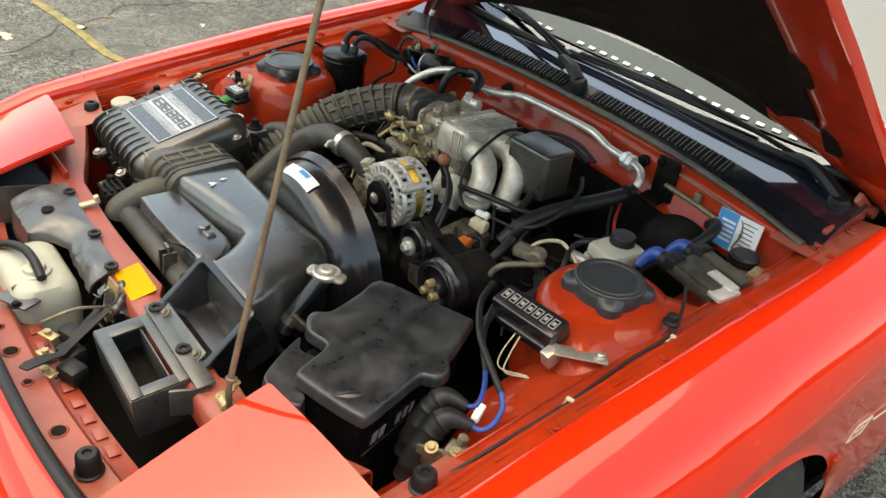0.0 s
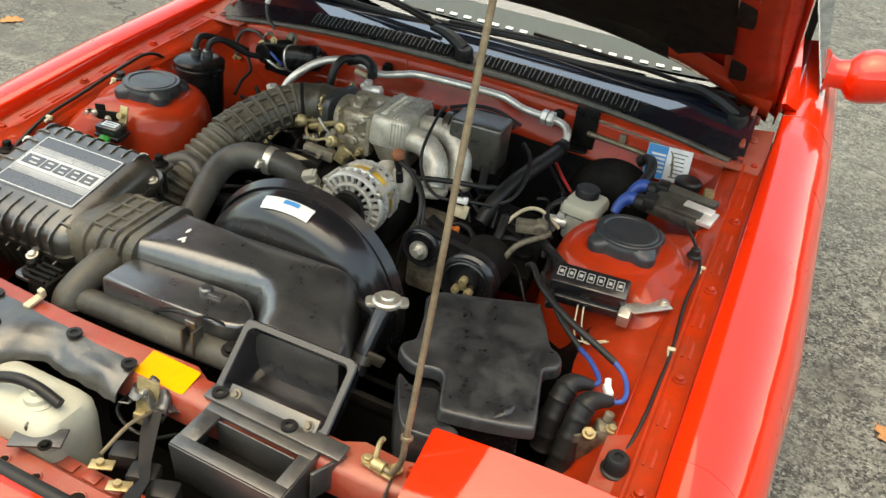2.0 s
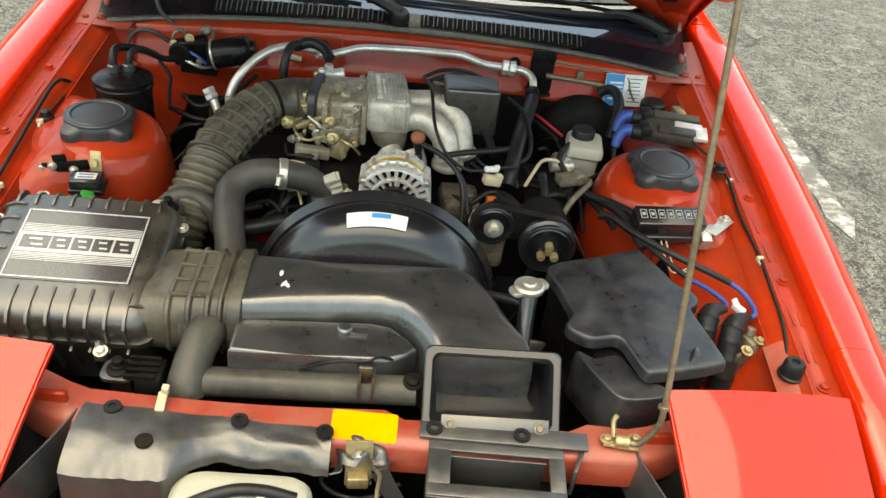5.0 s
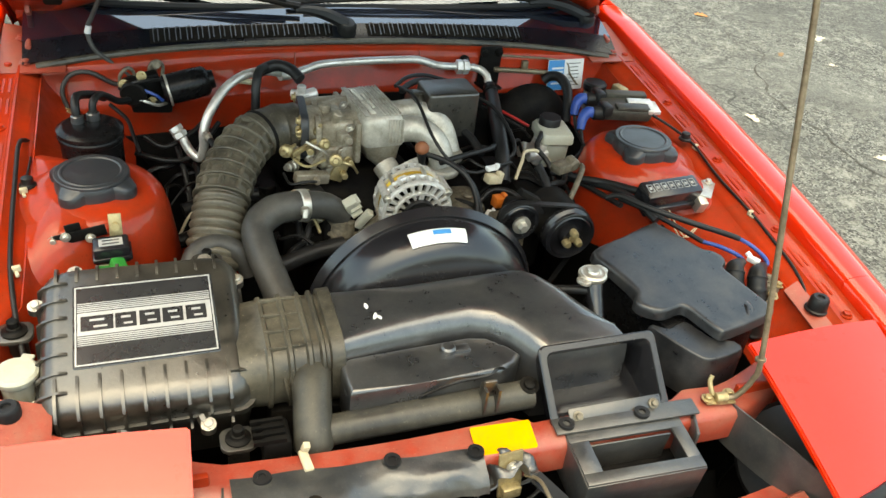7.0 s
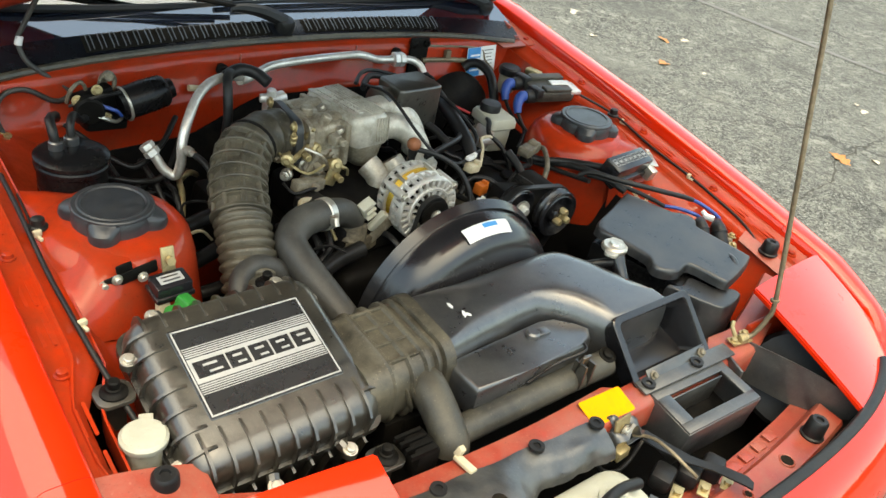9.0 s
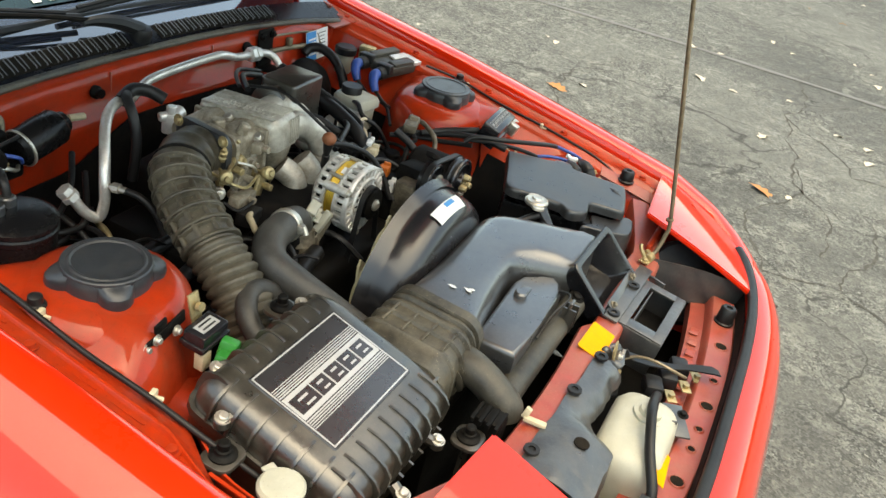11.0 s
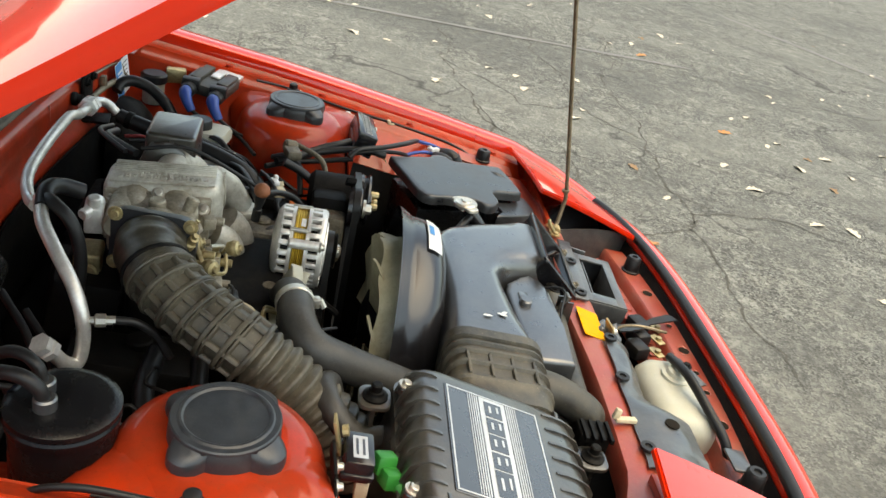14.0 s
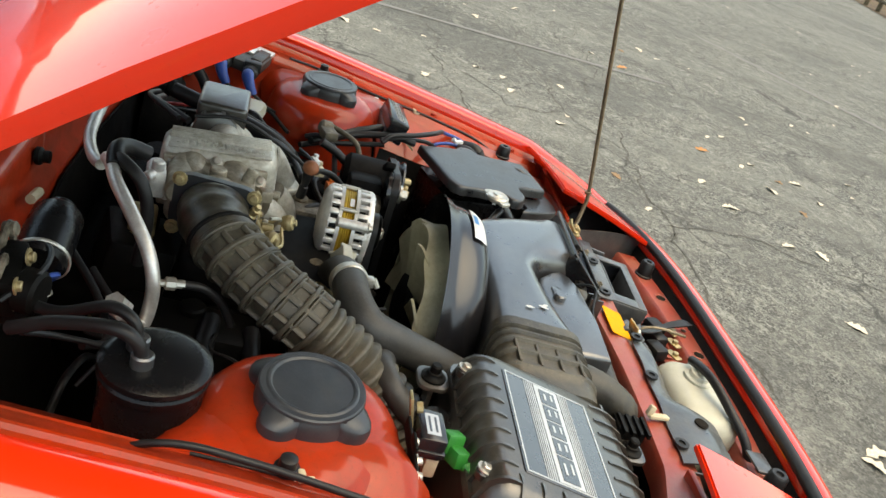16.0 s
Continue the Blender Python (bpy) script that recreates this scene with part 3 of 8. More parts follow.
def cowl(u, v):
    x = -0.68 + 1.36 * u
    q = (x / 0.68) ** 2
    return vec(x, 0.434 + 0.012 * q - 0.05 * q * q + (0.115 + 0.03 * q) * v, 0.862 - 0.034 * q + 0.012 * math.sin(min(v, 0.36) * math.pi) + 0.028 * v + 0.02 * q * v)


add_grid(bm, lambda u, v: cowl(u, v * 0.36), 40, 4)
thicken(bm, 0.004)
cowl_panel = part("cowl_grille", bm, COWLPL, car, "black plastic cowl grille below the windscreen", 60)
bm = B()
add_grid(bm, lambda u, v: cowl(u, 0.36 + v * 0.64), 40, 5)
thicken(bm, 0.004)
part("cowl_top", bm, COWLTOP, cowl_panel, "", 60)
for x0, x1, n in ((-0.42, -0.05, 17), (0.056, 0.42, 17)):
    # flat black sheet laid over the cowl as the shade inside the slots
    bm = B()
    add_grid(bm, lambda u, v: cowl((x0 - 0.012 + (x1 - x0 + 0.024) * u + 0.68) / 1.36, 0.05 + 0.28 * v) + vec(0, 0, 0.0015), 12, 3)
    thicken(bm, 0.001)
    part("louvre_dark_sheet", bm, INSUL, cowl_panel, "flat black sheet for the dark of the louvre slots")
    for i in range(n):
        x = x0 + (x1 - x0) * i / (n - 1)
        u = (x + 0.68) / 1.36
        a, b = cowl(u, 0.08), cowl(u, 0.29)
        bm = B()
        up = vec(0, -0.1, 0.006)
        add_tube(bm, [a + vec(-0.004, 0, 0.001), a + vec(-0.004, 0, 0.005), b + vec(-0.004, 0, 0.005), b + vec(0, 0.003, 0.006), b + vec(0.005, 0, 0.005), a + vec(0.005, 0, 0.004)], 0.0011, 5, 3)
        part("louvre", bm, LOUVRE, cowl_panel)

# windscreen, pillars, scuttle interior, roof
bm = B()


def screen(u, v):
    w = 0.69 - 0.13 * v
    x = (2 * u - 1) * w
    q = (2 * u - 1) ** 2
    return vec(x, 0.545 - 0.05 * q + 0.10 * q * q + 0.72 * v, 0.893 + 0.022 * q * (1 - v) - 0.01 * q + 0.40 * v)


add_grid(bm, screen, 20, 8)
thicken(bm, 0.005)
glass = part("windscreen", bm, GLASS, car, "clear glass windscreen reflecting the pale sky", 60)
for v in (0.0, 1.0):
    bm = B()
    add_tube(bm, [screen(u / 10, v) + vec(0, 0.002, 0.003) for u in range(11)], 0.008, 6, 2)
    part("windscreen_seal", bm, RUBBER, glass)
for u in (0.0, 1.0):
    bm = B()
    sx = 1 if u else -1
    add_tube(bm, [screen(u, v / 4) + vec(sx * 0.008, 0, 0.0) for v in range(5)], 0.014, 8, 2)
    part("windscreen_trim", bm, RUBBER, glass)
    bm = B()
    rows = []
    for v in range(9):
        c = screen(u, v / 8)
        rows.append([c + vec(sx * 0.01, 0, -0.005), c + vec(sx * 0.035, 0.01, 0.004), c + vec(sx * 0.065, 0.05, -0.02), c + vec(sx * 0.05, 0.09, -0.05), c + vec(0, 0.05, -0.03)])
    add_loft(bm, rows)
    part("pillar", bm, PAINT, car, "red windscreen pillar")
    bm = B()
    add_grid(bm, lambda a, b: vec(sx * (0.80 - 0.02 * a - 0.15 * b), 0.80 + 1.1 * a + 0.25 * b, 0.885 + 0.36 * b), 6, 6)
    thicken(bm, 0.004)
    part("side_window", bm, GLASS, car, "clear side window glass")
bm = B()
add_grid(bm, lambda u, v: vec((2 * u - 1) * 0.60, 1.25 + 0.9 * v, 1.285 + 0.03 * math.sin(u * math.pi) - 0.05 * v * v), 10, 6)
thicken(bm, 0.01)
part("roof", bm, PAINT, car, "red roof panel")
bm = B()
add_box(bm, (0, 0.86, 0.80), (1.25, 0.5, 0.12), bev=0.04, seg=3)
add_box(bm, (0, 1.5, 0.5), (1.3, 0.9, 0.3), bev=0.04)
part("dashboard", bm, INSUL, car, "dark dashboard behind the glass")
bm = B()
add_box(bm, (0, 2.1, 0.8), (1.5, 0.06, 0.8))
add_box(bm, (0, 1.3, 0.22), (1.6, 1.7, 0.04))
part("cabin_wall", bm, INSUL, car, "dark cabin interior")

# tinted band with pale dashes along the foot of the glass
bm = B()
add_grid(bm, lambda u, v: screen(0.03 + 0.94 * u, 0.05 + 0.085 * v) + vec(0, -0.002, 0.004), 24, 2)
thicken(bm, 0.001)
band = part("tinted_band", bm, FRIT, glass, "dark teal band along the foot of the glass")
for k in range(26):
    if k in (7, 8, 17):
        continue
    bm = B()
    u0 = 0.14 + 0.028 * k
    add_grid(bm, lambda u, v: screen(u0 + 0.014 * u, 0.058 + 0.010 * v) + vec(0, -0.004, 0.0065), 2, 1)
    thicken(bm, 0.0006)
    part("pale_dash", bm, WHITE, band)

# wipers
for piv, bend, tip, ends in (((-0.004, 0.452, 0.882), (-0.088, 0.484, 0.904), (-0.30, 0.545, 0.928), ((-0.52, 0.60, 0.948), (-0.10, 0.515, 0.914))), ((0.640, 0.512, 0.880), (0.535, 0.545, 0.906), (0.13, 0.548, 0.932), ((-0.128, 0.538, 0.914), (0.41, 0.556, 0.924)))):
    piv, bend, tip = Vector(piv), Vector(bend), Vector(tip)
    a, b = Vector(ends[0]), Vector(ends[1])
    bm = B()
    add_lathe(bm, [(0.022, -0.02), (0.022, 0.006), (0.017, 0.014), (0.0, 0.017)], piv, (0, -0.3, 1), 16)
    add_tube(bm, [piv + vec(0, 0, 0.006), piv.lerp(bend, 0.5) + vec(0, 0, 0.012), bend + vec(0, 0, 0.006), bend.lerp(tip, 0.12)], [0.016, 0.015, 0.011, 0.007], 8, 4)
    w = part("wiper", bm, RUBBER, car, "black windscreen wiper")
    bm = B()
    add_tube(bm, [bend + vec(0, 0, 0.006), bend.lerp(tip, 0.5) + vec(0, 0, 0.010), tip + vec(0, 0, 0.006)], [0.0055, 0.0045, 0.004], 6, 4)
    part("wiper_arm", bm, DEEP, w, "black metal wiper arm")
    m = a.lerp(b, 0.5)
    bm = B()
    add_tube(bm, [a + vec(0, 0, -0.003), m + vec(0, 0, 0.0), b + vec(0, 0, -0.003)], 0.0065, 6, 4)
    add_tube(bm, [a.lerp(m, 0.15) + vec(0, -0.004, 0.006), m + vec(0, -0.004, 0.012), b.lerp(m, 0.15) + vec(0, -0.004, 0.006)], 0.004, 6, 4)
    part("wiper_blade", bm, RUBBER, w)

# door mirrors
for sx in (1, -1):
    bm = B()
    add_loft(bm, [[vec(sx * (0.79 + 0.180 * t), 0.83 + 0.03 * t - 0.055 * r * math.cos(a) * 1.2, 0.935 + 0.02 * t + 0.062 * r * math.sin(a)) for a in [2 * math.pi * k / 16 for k in range(16)]] for t, r in ((0, 0.75), (0.12, 0.55), (0.25, 0.6), (0.35, 0.95), (0.5, 1.08), (0.8, 1.0), (0.95, 0.8), (1.0, 0.5))])
    part("door_mirror", bm, PAINT, car, "red door mirror")

# ---- hood ----
HA = radians(44.9)
HY, HZ = 0.60, 0.853  # the hinge end of the closed hood
LIFT = 0.024  # the hinges raise the rear edge as they turn
VIEW_TILT = 0.062  # lowers one side until the hood's edge fits the camera's view


def hood_pt(x, y, dz=0.0):
    """A place of the closed hood, turned up about its hinge."""
    q = min(1.0, (x / 0.70) ** 2)
    z = zf(y) + (0.034 + 0.018 * min(1, max(0, (0.3 - y)))) * (1 - q * q) + dz - 0.004
    dy, h = y - HY, z - HZ
    return vec(x * (1.0 + 0.025 * min(1, max(0, (y + 0.45) / 1.05))), HY + dy * math.cos(HA) + h * math.sin(HA), HZ + LIFT - dy * math.sin(HA) + h * math.cos(HA) - VIEW_TILT * min(1, max(0, (0.1 - x) / 0.8)) * (0.5 + 0.5 * min(1, max(0, (HY - y) / 0.25))))


def hood_rear(x):
    q = (x / 0.70) ** 2
    return 0.395 + 0.265 * q**1.2


bm = B()
add_grid(bm, lambda u, v: (lambda x: hood_pt(x, hood_rear(x) + (-0.58 - hood_rear(x)) * v))((2 * u - 1) * 0.697), 40, 40)
add_grid(bm, lambda u, v: hood_pt((2 * u - 1) * 0.425, -0.58 - 0.31 * v), 24, 10)
for side in (1, -1):
    add_grid(bm, lambda u, v: hood_pt(side * (0.697 - 0.002 * v * v), hood_rear(0.697) + (-0.58 - hood_rear(0.697)) * u, -0.016 * v), 40, 3)
bmesh.ops.remove_doubles(bm, verts=bm.verts[:], dist=0.0005)
thicken(bm, -0.004)
hood = part("hood", bm, PAINT, car, "red hood propped up at an angle", 50)
# folded inner frame round the underside
for side in (1, -1):
    bm = B()
    rows = []
    for i in range(31):
        y = 0.585 + (-0.58 - 0.585) * i / 30
        rows.append([hood_pt(side * (0.688 - a), y, -h) for a, h in ((0.0, 0.006), (0.008, 0.012), (0.03, 0.022), (0.075, 0.032), (0.105, 0.028), (0.12, 0.014))])
    add_loft(bm, rows, caps=False, closed=False)
    thicken(bm, 0.002)
    part("hood_frame", bm, BAY, hood, "dull red folded hood frame", 60)
for x0, x1, mt, lb in ((-0.68, -0.45, BAY, "dull red folded corner of the hood frame"), (-0.45, 0.45, INSUL, "black rear edge of the hood frame"), (0.45, 0.68, BAY, "dull red folded corner of the hood frame")):
    bm = B()
    rows = []
    for i in range(13):
        x = x0 + (x1 - x0) * i / 12
        yr = hood_rear(x)
        rows.append([hood_pt(x, yr - a, -h) for a, h in ((0.002, 0.010), (0.004, 0.022), (0.015, 0.030), (0.05, 0.034), (0.085, 0.028), (0.095, 0.014))])
    add_loft(bm, rows, caps=False, closed=False)
    thicken(bm, 0.002)
    part("hood_frame", bm, mt, hood, lb, 60)
bm = B()


def pad(u, v):
    x = (2 * u - 1) * (0.585 - 0.13 * max(0, 1 - v * 6))
    y = hood_rear(x) - 0.05 + (-0.50 - hood_rear(x)) * v
    w = 0.006 * math.sin(x * 18) * math.sin(y * 15) + 0.01 * max(0, math.sin(abs(x) * 12) * math.sin(y * 9))
    return hood_pt(x, y, -0.022 - w)


add_grid(bm, pad, 40, 36)
thicken(bm, 0.006)
part("dark_pad", bm, INSUL, hood, "sagging black felt insulation pad", 60)
bm = B()
add_lathe(bm, [(0.0, -0.004), (0.035, -0.004), (0.04, -0.010), (0.032, -0.014), (0.0, -0.012)], hood_pt(0.14, 0.16, -0.030), hood_pt(0, 0, 0.5) - hood_pt(0, 0, 0), 20)
part("hood_lamp", bm, BRASS, hood, "round under-hood opening with yellow felt")
for side in (1, -1):
    for y0 in (0.40, 0.15, -0.15):
        bm = B()
        add_box(bm, hood_pt(side * 0.60, y0, -0.034), (0.035, 0.075, 0.012), (-math.degrees(HA), 0, 0), 0.005)
        part("hood_bracket", bm, INSUL, hood)
    bm = B()
    add_box(bm, (side * 0.668, 0.50, 0.85), (0.012, 0.14, 0.03), (8, 0, 0), 0.004)
    add_box(bm, (side * 0.668, 0.555, 0.878), (0.010, 0.10, 0.022), (-32, 0, 0), 0.003)
    add_cyl(bm, (side * 0.655, 0.58, 0.862), (side * 0.685, 0.58, 0.862), 0.012, n=12)
    part("hood_hinge", bm, BAYDUST, car, "dusty red hood hinge")
# washer nozzles on the hood skin
for x in (-0.28, 0.28):
    bm = B()
    m = frame_of(hood_pt(x, 0.36, 0.001), (1, 0, 0), hood_pt(x, 0.1) - hood_pt(x, 0.3))
    add_box(bm, hood_pt(x, 0.36, 0.006), (0.022, 0.022, 0.012), (-math.degrees(HA), 0, 0), 0.004)
    part("washer_nozzle", bm, RUBBER, hood, "small black washer nozzle")

# ---- front end ----
# pop-up lamp covers
for sx in (1, -1):
    bm = B()

    def cover(u, v, sx=sx):
        xi, xo = 0.428 + 0.012 * v, 0.722 - 0.002 * v
        x = xi + (xo - xi) * u
        y = -0.572 + 0.03 * u + (-0.295 + 0.06 * u - 0.03) * v * 0.88
        z = 0.738 - 0.018 * u - 0.078 * v + 0.006 * math.sin(u * math.pi) - 0.02 * v * v
        return vec(sx * x, y, z)

    add_grid(bm, cover, 16, 16)
    thicken(bm, 0.012)
    bmesh.ops.bevel(bm, geom=[e for e in bm.edges if len(e.link_faces) == 2 and e.calc_face_angle(0) > 1.0], offset=0.003, segments=2, affect="EDGES")
    cov = part("lamp_cover", bm, PAINT, car, "red pop-up headlamp cover, closed", 40)
    bm = B()
    add_lathe(bm, [(0.0, 0.0), (0.09, 0.0), (0.098, -0.01), (0.098, -0.06), (0.085, -0.11), (0.05, -0.14)], (sx * 0.480, -0.70, 0.590), (-sx * 0.75, -0.3, 0.5), 28)
    lamp = part("headlamp", bm, RUBBER, car, "black round headlamp body under its cover")
    bm = B()
    # black plastic side guard beside the lamp
    rows = []
    for i in range(13):
        t = i / 12
        x, y = 0.392 + 0.13 * t**1.6, -0.60 - 0.30 * t
        h = 0.075 - 0.05 * t
        rows.append([vec(sx * x, y, 0.655 - 0.055 * t + 0.03 * math.sin(t * 3)), vec(sx * (x - 0.004), y, 0.655 - 0.055 * t - h)])
    add_loft(bm, rows, caps=False, closed=False)
    thicken(bm, 0.003)
    part("side_guard", bm, GREYPL, car, "bent grey plastic guard beside the headlamp", 60)
    bm = B()
    add_box(bm, (sx * 0.56, -0.60, 0.625), (0.30, 0.012, 0.10), (0, 0, 0), 0.004)
    part("lamp_bulkhead", bm, BAY, car)

# radiator support beam
bm = B()
rows = []
for i in range(41):
    x = -0.60 + 1.2 * i / 40
    k = max(0, (abs(x) - 0.40) / 0.2)
    dy, dz = 0.07 * k, 0.028 * k
    w = 0.006 * math.sin(x * 9) - 0.022 - 0.018 * (0.05 < x < 0.31)
    rows.append([vec(x, y + dy, z + dz) for y, z in ((-0.548 + w, 0.61), (-0.548 + w, 0.648), (-0.552 + w, 0.655), (-0.605, 0.657), (-0.632, 0.652), (-0.638, 0.645), (-0.638, 0.60))])
add_loft(bm, rows, caps=False, closed=False)
thicken(bm, 0.003)
beam = part("radiator_support", bm, BAYDUST, car, "faded red radiator support beam", 50)
# lower cross bar with holes
bm = B()
rows = []
for i in range(31):
    x = -0.44 + 0.88 * i / 30
    dy = 0.022 * (x / 0.35) ** 2
    rows.append([vec(x, y + dy, z) for y, z in ((-0.756, 0.55), (-0.759, 0.580), (-0.790, 0.584), (-0.796, 0.604), (-0.801, 0.608), (-0.846, 0.606), (-0.851, 0.600), (-0.853, 0.555))])
add_loft(bm, rows, caps=False, closed=False)
thicken(bm, 0.003)
bar = part("cross_bar", bm, BAYDUST, car, "faded red front cross bar with round holes", 40)
for x, r in ((-0.30, 0.009), (-0.191, 0.011), (-0.10, 0.006), (-0.040, 0.006), (0.033, 0.011), (0.12, 0.006), (0.247, 0.011), (-0.36, 0.007)):
    bm = B()
    y = -0.826 + 0.022 * (x / 0.35) ** 2
    add_lathe(bm, [(r, 0.0), (r + 0.002, 0.0012), (r + 0.0035, 0.0), (r, -0.0005), (r, -0.0002)], (x, y, 0.608), (0, 0, 1), 18, caps=False)
    painted_hole = part("hole_rim", bm, BAYDUST, bar)
    # black disc laid on the bar: the hole's inner shade as colour
    bm = B()
    add_lathe(bm, [(0.0, 0.0), (r, 0.0), (r, -0.004), (0.0, -0.004)], (x, y, 0.6086), (0, 0, 1), 18)
    part("painted_hole", bm, INSUL, bar)
for i in range(11):
    x = -0.12 + 0.042 * i
    bm = B()
    y = -0.774 + 0.022 * (x / 0.35) ** 2
    add_box(bm, (x, y, 0.585), (0.026, 0.018, 0.003), bev=0.001)
    part("tab", bm, BAYDUST, bar)
# bump stops
for x, y, z, h in ((0.665, -0.469, 0.690, 0.026), (-0.652, -0.466, 0.685, 0.026), (0.345, -0.803, 0.607, 0.034), (-0.345, -0.803, 0.607, 0.034)):
    bm = B()
    add_lathe(bm, [(0.0, 0), (0.020, 0), (0.021, 0.004), (0.018, 0.006), (0.0165, h), (0.013, h + 0.004), (0.007, h + 0.004), (0.006, h), (0.0, h)], (x, y, z), (0, 0, 1), 20)
    single("bump_stop", bm, RUBBER, "black rubber hood bump stop on red metal", "bump stop", "hood bump stops")
# pads under the rear stops
for sx in (1, -1):
    bm = B()
    add_grid(bm, lambda u, v: vec(sx * ((0.638 if sx > 0 else 0.60) + (0.086 if sx > 0 else 0.124) * u), -0.53 + (0.14 if sx > 0 else 0.095) * v - 0.02 * (1 - u), zf(-0.53 + 0.14 * v) - 0.033 - 0.02 * (1 - u) ** 2), 6, 8)
    thicken(bm, 0.003)
    part("stop_bracket", bm, BAYDUST, car)
# rubber seal along the nose
bm = B()
pts = []
for i in range(25):
    s = 0.80 + 0.4 * i / 24
    p, n = outline(s)
    pts.append(p - n * 0.099 + vec(0, 0, 0.645))
add_tube(bm, pts, 0.011, 10, 2)
part("nose_seal", bm, RUBBER, car, "black rubber nose seal")
bm = B()
rows = []
for i in range(31):
    s = 0.74 + 0.52 * i / 30
    p, n = outline(s)
    rows.append([p - n * 0.106 + vec(0, 0, 0.622), p - n * 0.114 + vec(0, 0, 0.596), p - n * 0.128 + vec(0, 0, 0.589), p - n * 0.130 + vec(0, 0, 0.56)])
add_loft(bm, rows, caps=False, closed=False)
thicken(bm, 0.003)
lip = part("nose_shelf", bm, DEEP, car, "black plastic shelf behind the nose", 50)
for i in range(9):
    s = 0.82 + 0.36 * i / 8
    p, n = outline(s)
    bm = B()
    add_lathe(bm, [(0.006, 0), (0.006, 0.003), (0.004, 0.005), (0.0, 0.005)], p - n * 0.122 + vec(0, 0, 0.592), (0, 0, 1), 10)
    part("clip", bm, RUBBER, lip)
# added near-black sheet standing in for the shade inside the nose
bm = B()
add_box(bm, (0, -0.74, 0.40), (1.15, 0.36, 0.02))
part("nose_dark_sheet", bm, DARK, car)

# ---- ground ----
def ground_material():
    m = bpy.data.materials.new("worn_asphalt")
    m.use_nodes = True
    nd, ln = m.node_tree.nodes, m.node_tree.links
    b = nd["Principled BSDF"]
    tc = nd.new("ShaderNodeTexCoord")

    def nz(scale, detail=6, rough=0.6):
        t = nd.new("ShaderNodeTexNoise")
        t.inputs["Scale"].default_value, t.inputs["Detail"].default_value, t.inputs["Roughness"].default_value = scale, detail, rough
        ln.new(tc.outputs["Object"], t.inputs["Vector"])
        return t.outputs["Fac"]

    def mr(src, lo, hi, a=0.0, c=1.0):
        r = nd.new("ShaderNodeMapRange")
        for k, v in zip(("From Min", "From Max", "To Min", "To Max"), (lo, hi, a, c)):
            r.inputs[k].default_value = v
        ln.new(src, r.inputs["Value"])
        return r.outputs["Result"]

    def mix(fac, a, c):
        x = nd.new("ShaderNodeMix")
        x.data_type = "RGBA"
        ln.new(fac, x.inputs["Factor"])
        for sock, val in ((x.inputs["A"], a), (x.inputs["B"], c)):
            if isinstance(val, tuple):
                sock.default_value = (*val, 1)
            else:
                ln.new(val, sock)
        return x.outputs["Result"]

    # stones in the worn surface
    vo = nd.new("ShaderNodeTexVoronoi")
    vo.inputs["Scale"].default_value = 135
    ln.new(tc.outputs["Object"], vo.inputs["Vector"])
    sep = nd.new("ShaderNodeSeparateColor")
    ln.new(vo.outputs["Color"], sep.inputs[0])
    base = mix(mr(sep.outputs[0], 0.25, 0.75), (0.014, 0.013, 0.012), (0.180, 0.182, 0.176))
    base = mix(mr(sep.outputs[1], 0.86, 0.90), base, (0.27, 0.265, 0.25))
    vo2 = nd.new("ShaderNodeTexVoronoi")
    vo2.inputs["Scale"].default_value = 46
    ln.new(tc.outputs["Object"], vo2.inputs["Vector"])
    sep2 = nd.new("ShaderNodeSeparateColor")
    ln.new(vo2.outputs["Color"], sep2.inputs[0])
    base = mix(mr(sep2.outputs[2], 0.88, 0.92, 0, 0.75), base, (0.16, 0.156, 0.142))
    base = mix(mr(sep2.outputs[1], 0.84, 0.88, 0, 0.6), base, (0.014, 0.013, 0.012))
    base = mix(mr(nz(60, 5, 0.75), 0.45, 0.62, 0, 0.45), base, (0.030, 0.029, 0.027))
    base = mix(mr(nz(11, 6, 0.75), 0.50, 0.66, 0, 0.3), base, (0.16, 0.160, 0.152))
    base = mix(mr(nz(1.1, 8, 0.72), 0.45, 0.62, 0, 0.38), base, (0.132, 0.132, 0.126))
    base = mix(mr(nz(0.5, 7, 0.7), 0.52, 0.66, 0, 0.55), base, (0.041, 0.041, 0.039))
    base = mix(mr(nz(2.6, 8, 0.78), 0.56, 0.72, 0, 0.6), base, (0.21, 0.205, 0.185))
    base = mix(mr(nz(0.16, 4, 0.6), 0.55, 0.70, 0, 0.45), base, (0.043, 0.042, 0.040))
    base = mix(mr(nz(26, 8, 0.88), 0.47, 0.56, 0, 0.55), base, (0.022, 0.021, 0.020))
    base = mix(mr(nz(7.5, 9, 0.88), 0.53, 0.59, 0, 0.66), base, (0.25, 0.248, 0.234))
    base = mix(mr(nz(0.8, 9, 0.75), 0.53, 0.60, 0, 0.5), base, (0.034, 0.033, 0.031))
    base = mix(mr(nz(0.38, 9, 0.72), 0.51, 0.60, 0, 0.35), base, (0.15, 0.15, 0.144))
    base = mix(mr(nz(1.7, 9, 0.8), 0.56, 0.63, 0, 0.4), base, (0.18, 0.177, 0.165))
    base = mix(mr(nz(0.27, 8, 0.7), 0.55, 0.62, 0, 0.5), base, (0.045, 0.045, 0.044))
    warp = nd.new("ShaderNodeTexNoise")
    warp.inputs["Scale"].default_value, warp.inputs["Detail"].default_value = 3.0, 7
    ln.new(tc.outputs["Object"], warp.inputs["Vector"])
    add = nd.new("ShaderNodeVectorMath")
